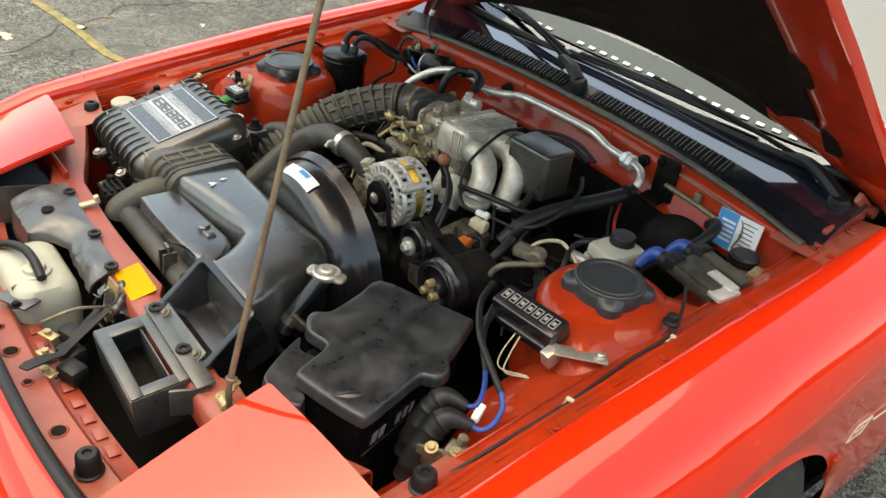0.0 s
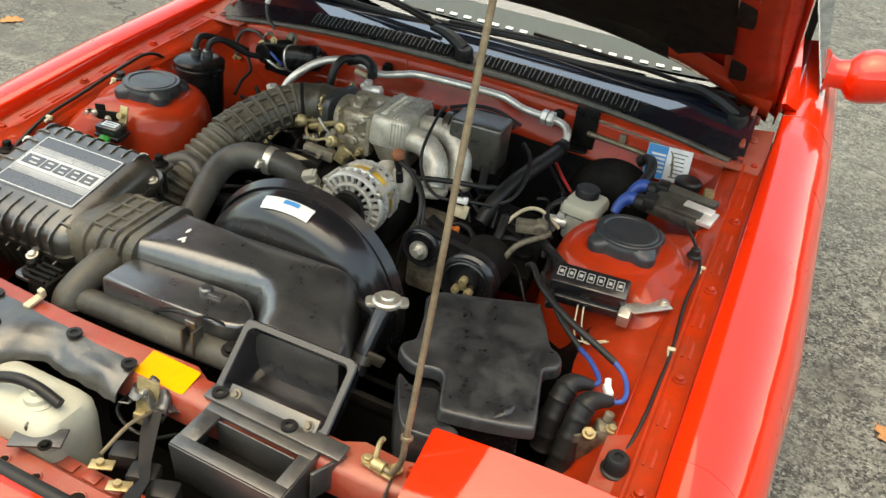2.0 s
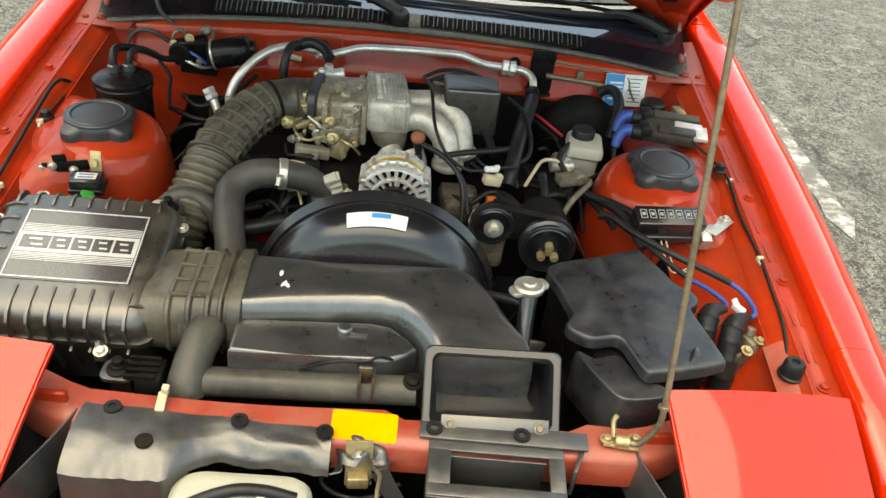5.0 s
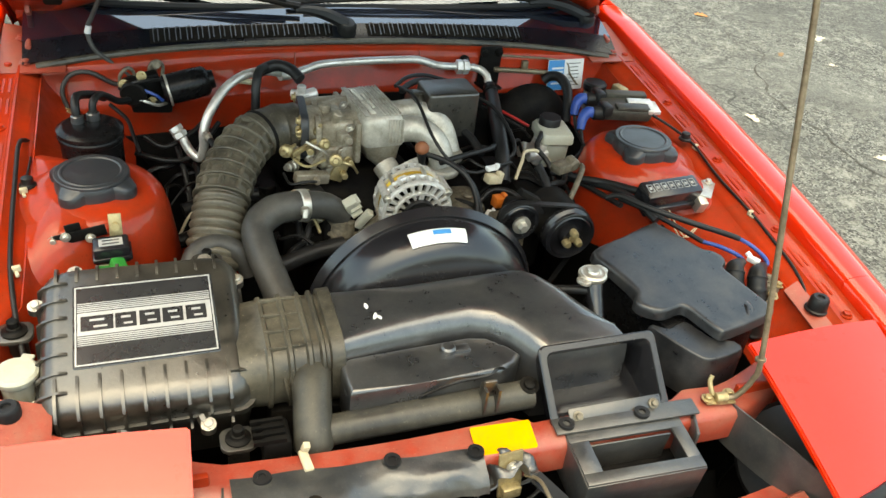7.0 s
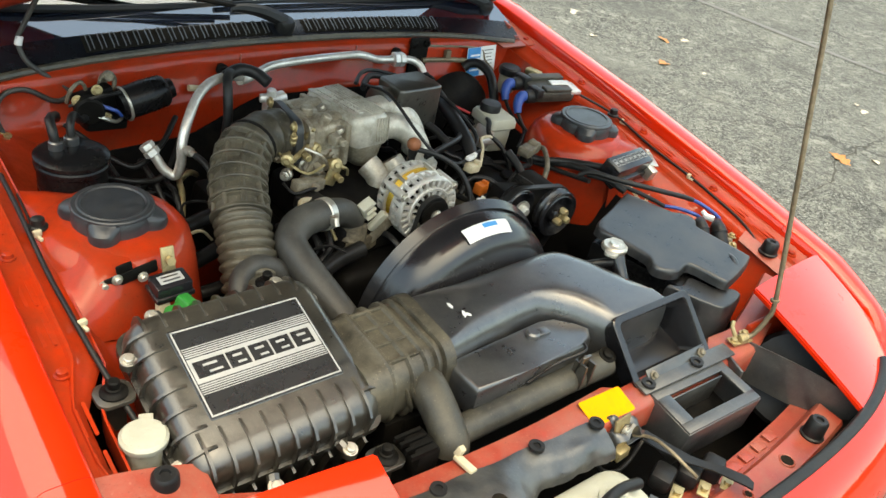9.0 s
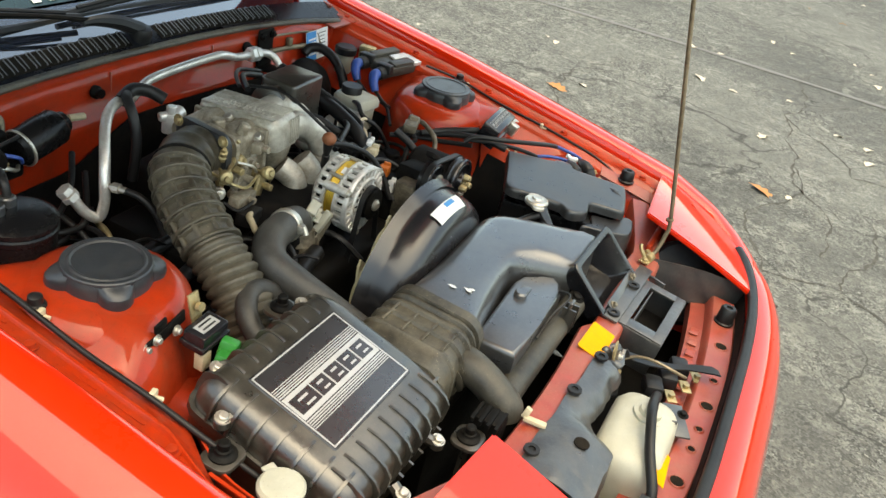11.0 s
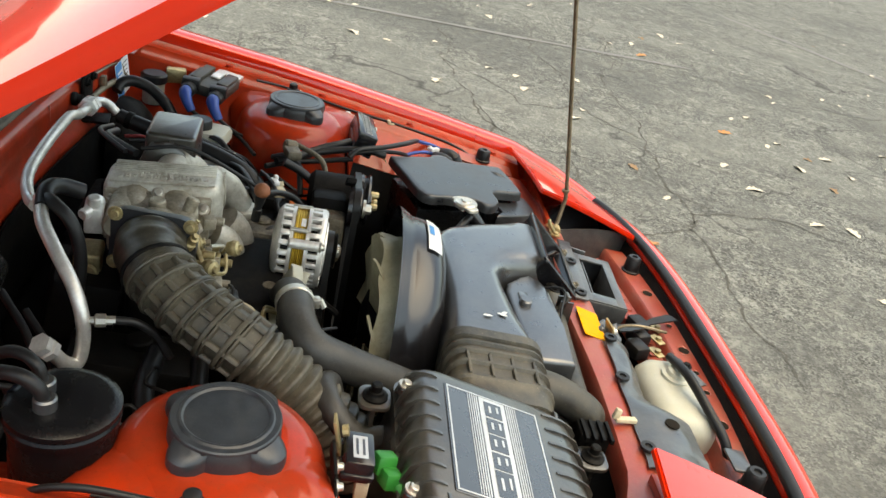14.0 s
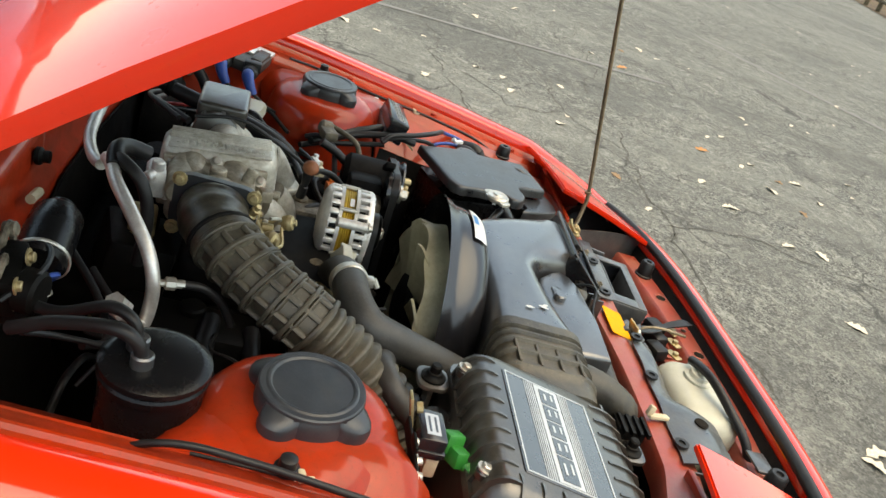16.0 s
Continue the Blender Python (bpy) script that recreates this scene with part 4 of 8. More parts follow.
    add.operation = "MULTIPLY_ADD"
    ln.new(warp.outputs["Color"], add.inputs[0])
    add.inputs[1].default_value = (0.55, 0.55, 0.0)
    ln.new(tc.outputs["Object"], add.inputs[2])
    edge = nd.new("ShaderNodeTexVoronoi")
    edge.feature = "DISTANCE_TO_EDGE"
    edge.inputs["Scale"].default_value = 1.15
    ln.new(add.outputs[0], edge.inputs["Vector"])
    gate = nd.new("ShaderNodeMath")
    gate.operation = "MULTIPLY"
    ln.new(mr(edge.outputs["Distance"], 0.003, 0.012, 0.85, 0.0), gate.inputs[0])
    ln.new(mr(nz(0.9, 4, 0.6), 0.46, 0.56), gate.inputs[1])
    base = mix(gate.outputs[0], base, (0.020, 0.019, 0.017))
    tone = nd.new("ShaderNodeMix")
    tone.data_type, tone.blend_type = "RGBA", "MULTIPLY"
    tone.inputs["Factor"].default_value = 1.0
    ln.new(base, tone.inputs["A"])
    tone.inputs["B"].default_value = (1.10, 1.11, 1.03, 1)
    ln.new(tone.outputs["Result"], b.inputs["Base Color"])
    b.inputs["Roughness"].default_value = 0.85
    bp = nd.new("ShaderNodeBump")
    bp.inputs["Strength"].default_value, bp.inputs["Distance"].default_value = 0.6, 0.006
    ln.new(vo.outputs["Distance"], bp.inputs["Height"])
    ln.new(bp.outputs[0], b.inputs["Normal"])
    return m


ASPHALT = ground_material()
bm = B()
n = 48
rings = [[vec(r * math.cos(2 * math.pi * k / n), r * math.sin(2 * math.pi * k / n), 0) for k in range(n)] for r in (0.01, 2, 4, 8, 15, 30, 75, 200, 1500)]
add_loft(bm, rings, caps=False)
ground = part("ground", bm, ASPHALT, None, "worn grey asphalt parking lot", kind="structure", category="ground")


def plain(name, color, rough=0.8):
    return material(name, color, rough, vary=0.25, grain=120, bump=0.05)


def jag(pts, amount, rng, times=3):
    """A broken line through the given places."""
    p = [Vector((x, y)) for x, y in pts]
    for _ in range(times):
        q = [p[0]]
        for a, b in zip(p, p[1:]):
            d = b - a
            q += [(a + b) / 2 + Vector((-d.y, d.x)) * rng.uniform(-amount, amount), b]
        p = q
    return p


def strip(pts, width, z, rng, uneven=0.5):
    bm = B()
    rows = []
    for i, q in enumerate(pts):
        a, b = pts[max(i - 1, 0)], pts[min(i + 1, len(pts) - 1)]
        d = (b - a).normalized()
        w = width * (1 + rng.uniform(-uneven, uneven)) / 2 * (0.15 if i in (0, len(pts) - 1) else 1)
        n = Vector((-d.y, d.x))
        rows.append([vec(*(q + n * w), z), vec(*(q - n * w), z)])
    add_loft(bm, rows, caps=False, closed=False)
    return bm


CRACK = plain("crack_dirt", (0.07, 0.066, 0.056), 0.95)
rng = random.Random(4)
for pts in (
    ((7.43, -2.58), (4.99, -2.19), (3.57, -2.01), (2.93, -1.92), (2.38, -1.89), (1.79, -1.82), (1.26, -1.75), (0.88, -1.8)),
    ((3.43, -0.91), (2.44, -0.79), (2, -0.91), (2.1, -1.23), (1.87, -1.44), (1.97, -1.62), (2.2, -1.89)),
    ((6.77, -0.85), (5.3, -0.77), (4.37, -0.76), (3.7, -0.88), (2.87, -1.12), (2.33, -1.13)),
    ((3.29, -1.95), (3.78, -1.65), (3.56, -1.22), (4.32, -0.77)),
    ((2.08, 0.37), (2.47, 0.33), (2.82, 0.31), (3.39, 0.47), (4.2, 0.31)),
    ((2.55, 0.96), (2.54, 1.59), (2.91, 2.37), (2.81, 3.36)),
    ((2.1, -1.23), (2.5, -1.35), (3.05, -1.29)),
    ((3.78, -1.65), (4.8, -1.59), (5.97, -1.75)),
    ((2.27, -1.85), (2.37, -2.47), (2.07, -3.13), (2.4, -4.01)),
    ((1.26, 1.64), (1.59, 2.46), (1.35, 3.33), (1.5, 4.48)),
    ((-2.94, -0.26), (-3.57, 0.66), (-3.41, 1.9)),
    ((4.99, -2.19), (5.3, -3.09), (4.99, -4.14), (5.41, -5.29)),
):
    part("crack", strip(jag(pts, 0.13, rng, 4), 0.009, 0.002, rng, 0.8), CRACK, ground)

# worn paint lines
PAINTLINE = bpy.data.materials.new("worn_line_paint")
PAINTLINE.use_nodes = True
_pn, _pl = PAINTLINE.node_tree.nodes, PAINTLINE.node_tree.links
_tc = _pn.new("ShaderNodeTexCoord")
_n1 = _pn.new("ShaderNodeTexNoise")
_n1.inputs["Scale"].default_value, _n1.inputs["Detail"].default_value, _n1.inputs["Roughness"].default_value = 9, 10, 0.8
_pl.new(_tc.outputs["Object"], _n1.inputs["Vector"])
_rm = _pn.new("ShaderNodeMapRange")
_rm.inputs["From Min"].default_value, _rm.inputs["From Max"].default_value = 0.47, 0.60
_pl.new(_n1.outputs["Fac"], _rm.inputs["Value"])
_mx = _pn.new("ShaderNodeMix")
_mx.data_type = "RGBA"
_mx.inputs["A"].default_value, _mx.inputs["B"].default_value = (0.13, 0.127, 0.12, 1), (0.45, 0.445, 0.425, 1)
_pl.new(_rm.outputs[0], _mx.inputs["Factor"])
_pl.new(_mx.outputs["Result"], _pn["Principled BSDF"].inputs["Base Color"])
_pn["Principled BSDF"].inputs["Roughness"].default_value = 0.85
FAINT = PAINTLINE.copy()
FAINT.name = "faded_line_paint"
FAINT.node_tree.nodes[_mx.name].inputs["B"].default_value = (0.155, 0.153, 0.146, 1)
YELLOWED = plain("faded_yellow_paint", (0.30, 0.24, 0.09), 0.85)
for pts, w, mt, lb in ((((1.71, 1.09), (1.73, 2.14), (1.61, 2.94), (1.57, 4.28), (1.49, 6.89)), 0.10, PAINTLINE, "worn white parking line"), (((4.95, 3.79), (5.19, 1.48), (5.38, -0), (5.44, -1.49), (5.55, -3.08)), 0.07, FAINT, "faded white parking line"), (((9.1, -4.69), (7.36, -5.5), (6.5, -5.92), (5.15, -6.51)), 0.10, FAINT, "faded white parking line"), (((-3.79, 0.16), (-3.32, 0.22), (-2.83, 0.25), (-2.59, 0.33)), 0.05, YELLOWED, "faded yellow paint mark")):
    part("line_marking", strip(jag(pts, 0.004, rng, 3), w, 0.004, rng, 0.25), mt, ground, lb)

# fallen leaves
LEAFM = [plain("pale_dry_leaf", (0.66, 0.58, 0.45), 0.7), plain("orange_dry_leaf", (0.50, 0.22, 0.07), 0.7), plain("brown_dry_leaf", (0.26, 0.15, 0.07), 0.7)]


def leaf_mesh(seed):
    """A curled lobed leaf with its stalk, one unit long."""
    r = random.Random(seed)
    bend, cup, lobes, ph = r.uniform(-0.25, 0.25), r.uniform(0.12, 0.35), r.uniform(2.6, 3.6), r.uniform(0, 0.6)
    rows = []
    for i in range(19):
        t = i / 18
        w = (0.30 * math.sin(math.pi * min(1, t * 0.94 + 0.06)) ** 0.7 * (0.42 + 0.58 * abs(math.sin(lobes * math.pi * t + ph)))) if t > 0.16 else 0.016
        mid = vec(bend * (t - 0.5) ** 2, t - 0.5, 0.06 * math.sin(t * 3.1) + 0.02)
        row = []
        for k in (-1, -0.5, 0, 0.5, 1):
            ww = w * r.uniform(0.85, 1.1) if abs(k) == 1 else w
            row.append(mid + vec(k * ww, 0.10 * abs(k) * (w > 0.02), cup * (k * w) ** 2 * 2.2 + 0.05 * abs(k) * w * math.sin(t * 11 + seed)))
        rows.append(row)
    bm = B()
    add_loft(bm, rows, caps=False, closed=False)
    thicken(bm, 0.012)
    return bm


LEAVES = []
for k in range(9):
    o = single("fallen_leaf", leaf_mesh(k), LEAFM[0 if k < 4 else 1 if k < 7 else 2], "curled pale dry oak leaf on the asphalt" if k < 4 else "curled orange dry leaf on the asphalt" if k < 7 else "small brown dry leaf on the asphalt", "leaf", "fallen leaves")
    LEAVES.append(o)
PALE = [(4.21, -1.29), (3.93, -1.3), (3.3, -2.97), (2.4, -2.62), (4.29, -3.04), (3.59, -3.3), (3.11, -2.39), (2.37, -2.82), (1.61, -2.56), (2.77, -2.44), (5.93, -2.42), (7.01, -5.67), (3.93, -3.93), (6.79, -3.18), (3.49, -1.55), (4.21, 0.79), (4.55, -0.16), (3.74, -0.7), (6.03, -1.32), (5.38, 0.05), (6.58, -3.31), (3.96, 1.99), (3.48, 2.59), (3.51, 0.36), (2.27, 1.59), (2.66, 1.14), (3.25, 2.19), (1.32, 1.82), (-3.24, 0.26), (-3.21, -0.12), (0.62, -2.01), (0.68, -2.06), (2.03, 4.99), (-2.8, 1.06)]
AMBER = [(5.68, -2.64), (3.78, -2.66), (1.83, -1.52), (2.87, -0.8), (3.3, 0.46), (3.38, 1.71), (3.78, 2.02), (1.33, 2.59), (1.28, 0.79), (2.9, 3.02), (-2.94, 1.58)]
rng = random.Random(11)
spots = [(p, 0, rng.uniform(0.075, 0.12)) for p in PALE] + [(p, 1, rng.uniform(0.09, 0.14)) for p in AMBER]
spots += [((rng.uniform(2.0, 14), rng.uniform(-9, 4.5)), rng.choice((0, 0, 0, 2)), rng.uniform(0.04, 0.085)) for _ in range(130)]
spots += [((rng.uniform(-5, -2.4), rng.uniform(-1, 3)), rng.choice((0, 2)), rng.uniform(0.03, 0.065)) for _ in range(8)]
first = {0: LEAVES[0:4], 1: LEAVES[4:7], 2: LEAVES[7:9]}
used = set()
for (x, y), kind_, size in spots:
    src = rng.choice(first[kind_])
    m = Matrix.LocRotScale((x, y, 0.001), Euler((rng.uniform(-0.2, 0.2), rng.uniform(-0.2, 0.2), rng.uniform(0, 6.3))), None)
    if src.name not in used:
        used.add(src.name)
        src.scale = (size,) * 3
        src.matrix_basis = m @ Matrix.Diagonal((size, size, size, 1))
    else:
        o = src.copy()
        scene.collection.objects.link(o)
        o.matrix_basis = m @ Matrix.Diagonal((size, size, size, 1))

# grass beyond the lot and the belt of trees round it
GRASS = material("leaf_litter", (0.085, 0.050, 0.018), 0.9, vary=0.6, grain=9, bump=0.3, bump_scale=20)
bm = B()
a, b = vec(19.95, -17.6, 0.0), vec(32.8, -22.6, 0.0)
d = (b - a).normalized()
nrm = vec(-d.y, d.x, 0)
if nrm.dot(a) < 0:
    nrm = -nrm
add_grid(bm, lambda u, v: a + d * (-20 + 100 * u) + nrm * (45 * v) + vec(0, 0, 0.01 + 2.5 * v), 40, 12)
part("leaf_bank", bm, GRASS, None, "brown leaf litter on the bank beyond the lot", kind="structure", category="bank")
# timber post-and-rail barrier along the foot of the bank
TIMBER = material("weathered_timber", (0.13, 0.095, 0.055), 0.85, vary=0.4, grain=30, bump=0.3, bump_scale=25, dirt=(0.06, 0.06, 0.03), dirt_amount=0.4, dirt_scale=6)
barrier = thing("timber_barrier", (29.8, -21.5, 0.0), "weathered timber post and rail barrier before the leaf bank", "barrier")
foot = a + d * ((vec(29.8, -21.5, 0) - a).dot(d)) + nrm * 0.25
for k in range(-4, 9):
    p = foot + d * (2.6 * k)
    bm = B()
    add_cyl(bm, p + vec(0, 0, -0.15), p + vec(0.01, 0.01, 0.62), 0.105, 0.098, 12, 0.02)
    part("post", bm, TIMBER, barrier)
    bm = B()
    add_cyl(bm, p + d * 0.06 + vec(0, 0, 0.44), p + d * 2.54 + vec(0, 0, 0.46), 0.085, 0.078, 12, 0.01)
    part("rail", bm, TIMBER, barrier)
WOODS = material("bare_woodland", (0.075, 0.062, 0.04), 0.95, vary=0.6, grain=3, bump=0.5, bump_scale=2, dirt=(0.03, 0.035, 0.018), dirt_amount=0.7, dirt_scale=0.35)
bm = B()
rng = random.Random(5)
rows = []
for k in range(181):
    t = 2 * math.pi * k / 180
    h = 14 + 6 * noise.noise(vec(math.cos(t) * 6, math.sin(t) * 6, 0)) + rng.uniform(-2.5, 2.5)
    rows.append([vec((135 + 6 * math.sin(j * 2.3 + k)) * math.cos(t), (135 + 6 * math.sin(j * 2.3 + k)) * math.sin(t), h * z) for j, z in enumerate((0, 0.3, 0.6, 0.85, 1.0))])
add_loft(bm, rows, caps=False, closed=False)
part("tree_belt", bm, WOODS, None, "distant bare woodland round the lot", kind="structure", category="backdrop")


# ---- engine bay things ----
def repeat(ob, mats):
    """Copies of a part on the same mesh, each moved by a matrix."""
    for m in mats:
        o = ob.copy()
        scene.collection.objects.link(o)
        o.parent, o.matrix_parent_inverse = ob.parent, ob.matrix_parent_inverse
        o.matrix_basis = m @ ob.matrix_basis


def about(p, axis, deg):
    p = Vector(p)
    return Matrix.Translation(p) @ Matrix.Rotation(radians(deg), 4, Vector(axis)) @ Matrix.Translation(-p)


def bolt(parent, p, axis=(0, 0, 1), r=0.007, mat=None, washer=True):
    bm = B()
    prof = [(r * 1.7, 0.0), (r * 1.7, 0.0018), (r * 1.05, 0.002), (r * 1.0, 0.0065), (r * 0.8, 0.0075), (0.0, 0.0075)] if washer else [(r, 0), (r, 0.006), (r * 0.8, 0.007), (0, 0.007)]
    add_lathe(bm, prof, p, axis, 6 if not washer else 12)
    return part("bolt", bm, mat or STEEL, parent)


def hose(name, pts, r, mat, label, n=10, steps=6, cat="hose", group=""):
    bm = B()
    add_tube(bm, pts, r, n, steps)
    return single(name, bm, mat, label, cat, group, sharp=60)


def ring_on(bm, pts, share, r, w):
    """A band round a tube at a share of its way."""
    path = spline(pts, 8)
    i = min(len(path) - 2, max(1, int(share * (len(path) - 1))))
    d = (path[i + 1] - path[i - 1]).normalized()
    add_cyl(bm, path[i] - d * w / 2, path[i] + d * w / 2, r, n=20, rim=min(0.0015, w * 0.3))
    return path[i], d


# strut caps
cap = thing("strut_cap", (0.54, 0, 0.776), "round black rubber cap with four lobes on the red strut tower", "strut cap", "strut caps")
bm = B()
rings = []
for rad_, lobe, z in ((0.064, 0.015, -0.004), (0.0645, 0.016, 0.006), (0.064, 0.015, 0.014), (0.063, 0.011, 0.019), (0.0615, 0.004, 0.0225), (0.061, 0.0, 0.0245), (0.0605, 0.0, 0.0275), (0.059, 0.0, 0.029), (0.053, 0.0, 0.029), (0.0505, 0.0, 0.0305), (0.048, 0.0, 0.0305), (0.0455, 0.0, 0.0285), (0.02, 0.0, 0.0288), (0.001, 0.0, 0.0288)):
    ring = []
    for k in range(64):
        a = 2 * math.pi * k / 64
        c = max(0.0, math.cos(4 * (a - radians(45)))) ** 0.8
        q = rad_ + lobe * c - (0.003 * (1 - c) if lobe else 0)
        ring.append(vec(0.54 + q * math.cos(a), q * math.sin(a), 0.776 + z))
    rings.append(ring)
add_loft(bm, rings[:6], caps=False)
part("skirt", bm, CAPRUB, cap, "lobed rubber skirt", 30)
bm = B()
add_loft(bm, rings[5:])
part("cap_disc", bm, CAPRUB, cap, "", 30)
copy_thing(cap, pose(-0.546, -0.012, 0.774, 0, 0, 12))

# studs on the towers
for x, y, z in ((0.660, 0.018, 0.784), (-0.65, 0.004, 0.772)):
    bm = B()
    add_lathe(bm, [(0.014, 0), (0.014, 0.004), (0.010, 0.006), (0.0095, 0.016), (0.006, 0.018), (0, 0.018)], (x, y, z), (0, 0, 1), 14)
    single("grommet", bm, RUBBER, "small black rubber plug on the strut tower", "plug", "plugs")

# ---- air filter housing ----
AF = frame_of((-0.474, -0.347, 0.7385), (1, 0.0, 0.012), (0, 1, 0.262))
air = thing("air_filter_housing", (-0.474, -0.347, 0.56), "ribbed dusty black plastic air filter box", "air filter")


def rr(w, d, r, z, cx=0.0, cy=0.0, n=4):
    return [AF @ vec(x + cx, y + cy, z) for x, y in rounded(w, d, r, n)]


bm = B()
add_loft(bm, [rr(0.285, 0.262, 0.028, -0.046, -0.004, -0.012), rr(0.284, 0.261, 0.028, -0.034, -0.004, -0.012), rr(0.281, 0.257, 0.03, -0.022, -0.004, -0.012), rr(0.273, 0.248, 0.032, -0.011, -0.004, -0.011), rr(0.258, 0.232, 0.034, -0.0035, -0.004, -0.008), rr(0.240, 0.212, 0.034, 0.0, -0.003, -0.004)])
lid = part("lid", bm, DUSTY, air, "dusty ribbed lid", 30)
bm = B()
add_loft(bm, [rr(0.27, 0.245, 0.028, -0.17, -0.004, -0.012), rr(0.288, 0.264, 0.028, -0.062, -0.004, -0.012), rr(0.296, 0.272, 0.028, -0.058, -0.004, -0.012), rr(0.296, 0.272, 0.028, -0.047, -0.004, -0.012)])
case = part("lower_case", bm, DUSTY, air)
# ribs round the lid
for i in range(9):
    x = -0.122 + 0.0285 * i
    for sy, y0, y1 in ((-1, -0.083, -0.142), (1, 0.082, 0.118)):
        bm = B()
        w = 0.0021
        pr = [(y0, 0.0015), (y0 + (y1 - y0) * 0.25, 0.0032), (y0 + (y1 - y0) * 0.55, 0.0026), (y0 + (y1 - y0) * 0.88, -0.003), (y1 * 1.03, -0.013), (y1 * 1.05, -0.030), (y1 * 1.055, -0.046), (y0, -0.046)]
        add_loft(bm, [[AF @ vec(x + s, y, z) for y, z in pr] for s in (-w, w)])
        part("rib", bm, DUSTY, lid)
for i in range(7):
    y = -0.108 + 0.0315 * i
    for x0, x1 in ((-0.106, -0.146), (0.106, 0.138)):
        if x0 > 0 and y > -0.09:
            continue
        bm = B()
        w = 0.0021
        pr = [(x0, 0.0015), (x0 + (x1 - x0) * 0.2, 0.0032), (x0 + (x1 - x0) * 0.45, 0.0028), (x0 + (x1 - x0) * 0.85, -0.004), (x1 * 1.02, -0.013), (x1 * 1.035, -0.030), (x1 * 1.04, -0.046), (x0, -0.046)]
        add_loft(bm, [[AF @ vec(x, y + s, z) for x, z in pr] for s in (-w, w)])
        part("rib", bm, DUSTY, lid)
for p in ((-0.572, -0.229, 0.752), (-0.381, -0.227, 0.753), (-0.626, -0.283, 0.736), (-0.622, -0.437, 0.680), (-0.402, -0.492, 0.656), (-0.322, -0.450, 0.673), (-0.335, -0.255, 0.728), (-0.52, -0.500, 0.655)):
    bm = B()
    q = AF.inverted() @ Vector(p)
    inner = AF @ vec(q.x * 0.9, q.y * 0.9, q.z - 0.006)
    add_cyl(bm, Vector(p) - vec(0, 0, 0.016), Vector(p) - vec(0, 0, 0.003), 0.011, n=14, rim=0.002)
    add_tube(bm, [Vector(p) - vec(0, 0, 0.010), inner], 0.009, 8, 2, False)
    lug = part("lug", bm, DUSTY, case)
    bolt(lug, Vector(p) - vec(0, 0, 0.003), AF.to_3x3() @ vec(0, 0, 1), 0.0065, STEEL)
for i in range(9):
    x = -0.122 + 0.0285 * i
    bm = B()
    add_loft(bm, [[AF @ vec(x + s, y, z) for y, z in ((-0.140, -0.060), (-0.156, -0.062), (-0.150, -0.125), (-0.135, -0.125))] for s in (-0.002, 0.002)])
    part("rib", bm, DUSTY, case)
# badge plate: stripes and a row of plain blocks in place of the maker's name
bm = B()
add_prism(bm, rounded(0.198, 0.146, 0.004), 0.0022, AF @ Matrix.Translation((0, 0, -0.0004)), 0.0008, 1)
plate = part("badge_plate", bm, PRINT, lid, "black badge plate with silver stripes")


def flat(name, cx, cy, w, h, mat, z=0.0022, parent=None, t=0.0006, label=""):
    bm = B()
    add_box(bm, (0, 0, 0), (1, 1, 1))
    bmesh.ops.transform(bm, matrix=AF @ Matrix.Translation((cx, cy, z)) @ Matrix.Diagonal((w, h, t, 1)), verts=bm.verts[:])
    return part(name, bm, mat, parent or plate, label)


for cx, cy, w, h in ((0, 0.0685, 0.192, 0.0022), (0, -0.0685, 0.192, 0.0022), (-0.095, 0, 0.0022, 0.139), (0.095, 0, 0.0022, 0.139)):
    flat("border", cx, cy, w, h, SILVER)
flat("band", 0, 0.0015, 0.185, 0.040, SILVER)
for k in range(5):
    flat("stripe", 0, 0.0245 + 0.0034 * k, 0.185, 0.0020 - 0.0002 * k, SILVER)
    flat("stripe", 0, -0.0215 - 0.0034 * k, 0.185, 0.0020 - 0.0002 * k, SILVER)
for cx, w in ((-0.066, 0.044), (-0.027, 0.029), (0.006, 0.029), (0.038, 0.029), (0.071, 0.029)):
    b = flat("block", cx, 0.0015, w, 0.026, PRINT, 0.0029)
    flat("slit", cx, 0.0065, w * 0.45, 0.0036, SILVER, 0.0035, b)
    flat("slit", cx + w * 0.1, -0.005, w * 0.42, 0.0032, SILVER, 0.0035, b)

# mounting ears beside the filter box
for p, d in (((-0.365, -0.525, 0.645), (0.03, -0.01)), ((-0.655, -0.31, 0.705), (-0.01, 0.01)), ((-0.375, -0.19, 0.715), (0.0, 0.01))):
    bm = B()
    m = Matrix.Translation(p)
    add_prism(bm, rounded(0.05, 0.045, 0.014), 0.006, m, 0.0015)
    add_box(bm, Vector(p) + vec(0, 0.0, -0.03), (0.03, 0.006, 0.06))
    ear = part("mount_ear", bm, DUSTY, air)
    bm = B()
    add_lathe(bm, [(0.018, 0.004), (0.018, 0.009), (0.013, 0.011), (0.011, 0.013), (0.0105, 0.016), (0.008, 0.017), (0.008, 0.026), (0.006, 0.028), (0, 0.028)], p, (0, 0, 1), 16)
    part("bolt", bm, DARK, ear)

# ribbed rubber neck
neck = thing("intake_neck", (-0.27, -0.385, 0.60), "ribbed dusty rubber neck joining filter box and duct", "air hose")


def neck_ring(x, grow=0.0):
    t = (x + 0.35) / 0.15
    cy, cz = -0.380, 0.675 + 0.004 * t
    w, h = 0.166 - 0.012 * t + grow * 2, 0.098 + grow * 2 + 0.014 * t
    return [vec(x, cy + a, cz + b + 0.012 * (a / 0.09) * 0.4) for a, b in rounded(w, h, 0.036, 5)]


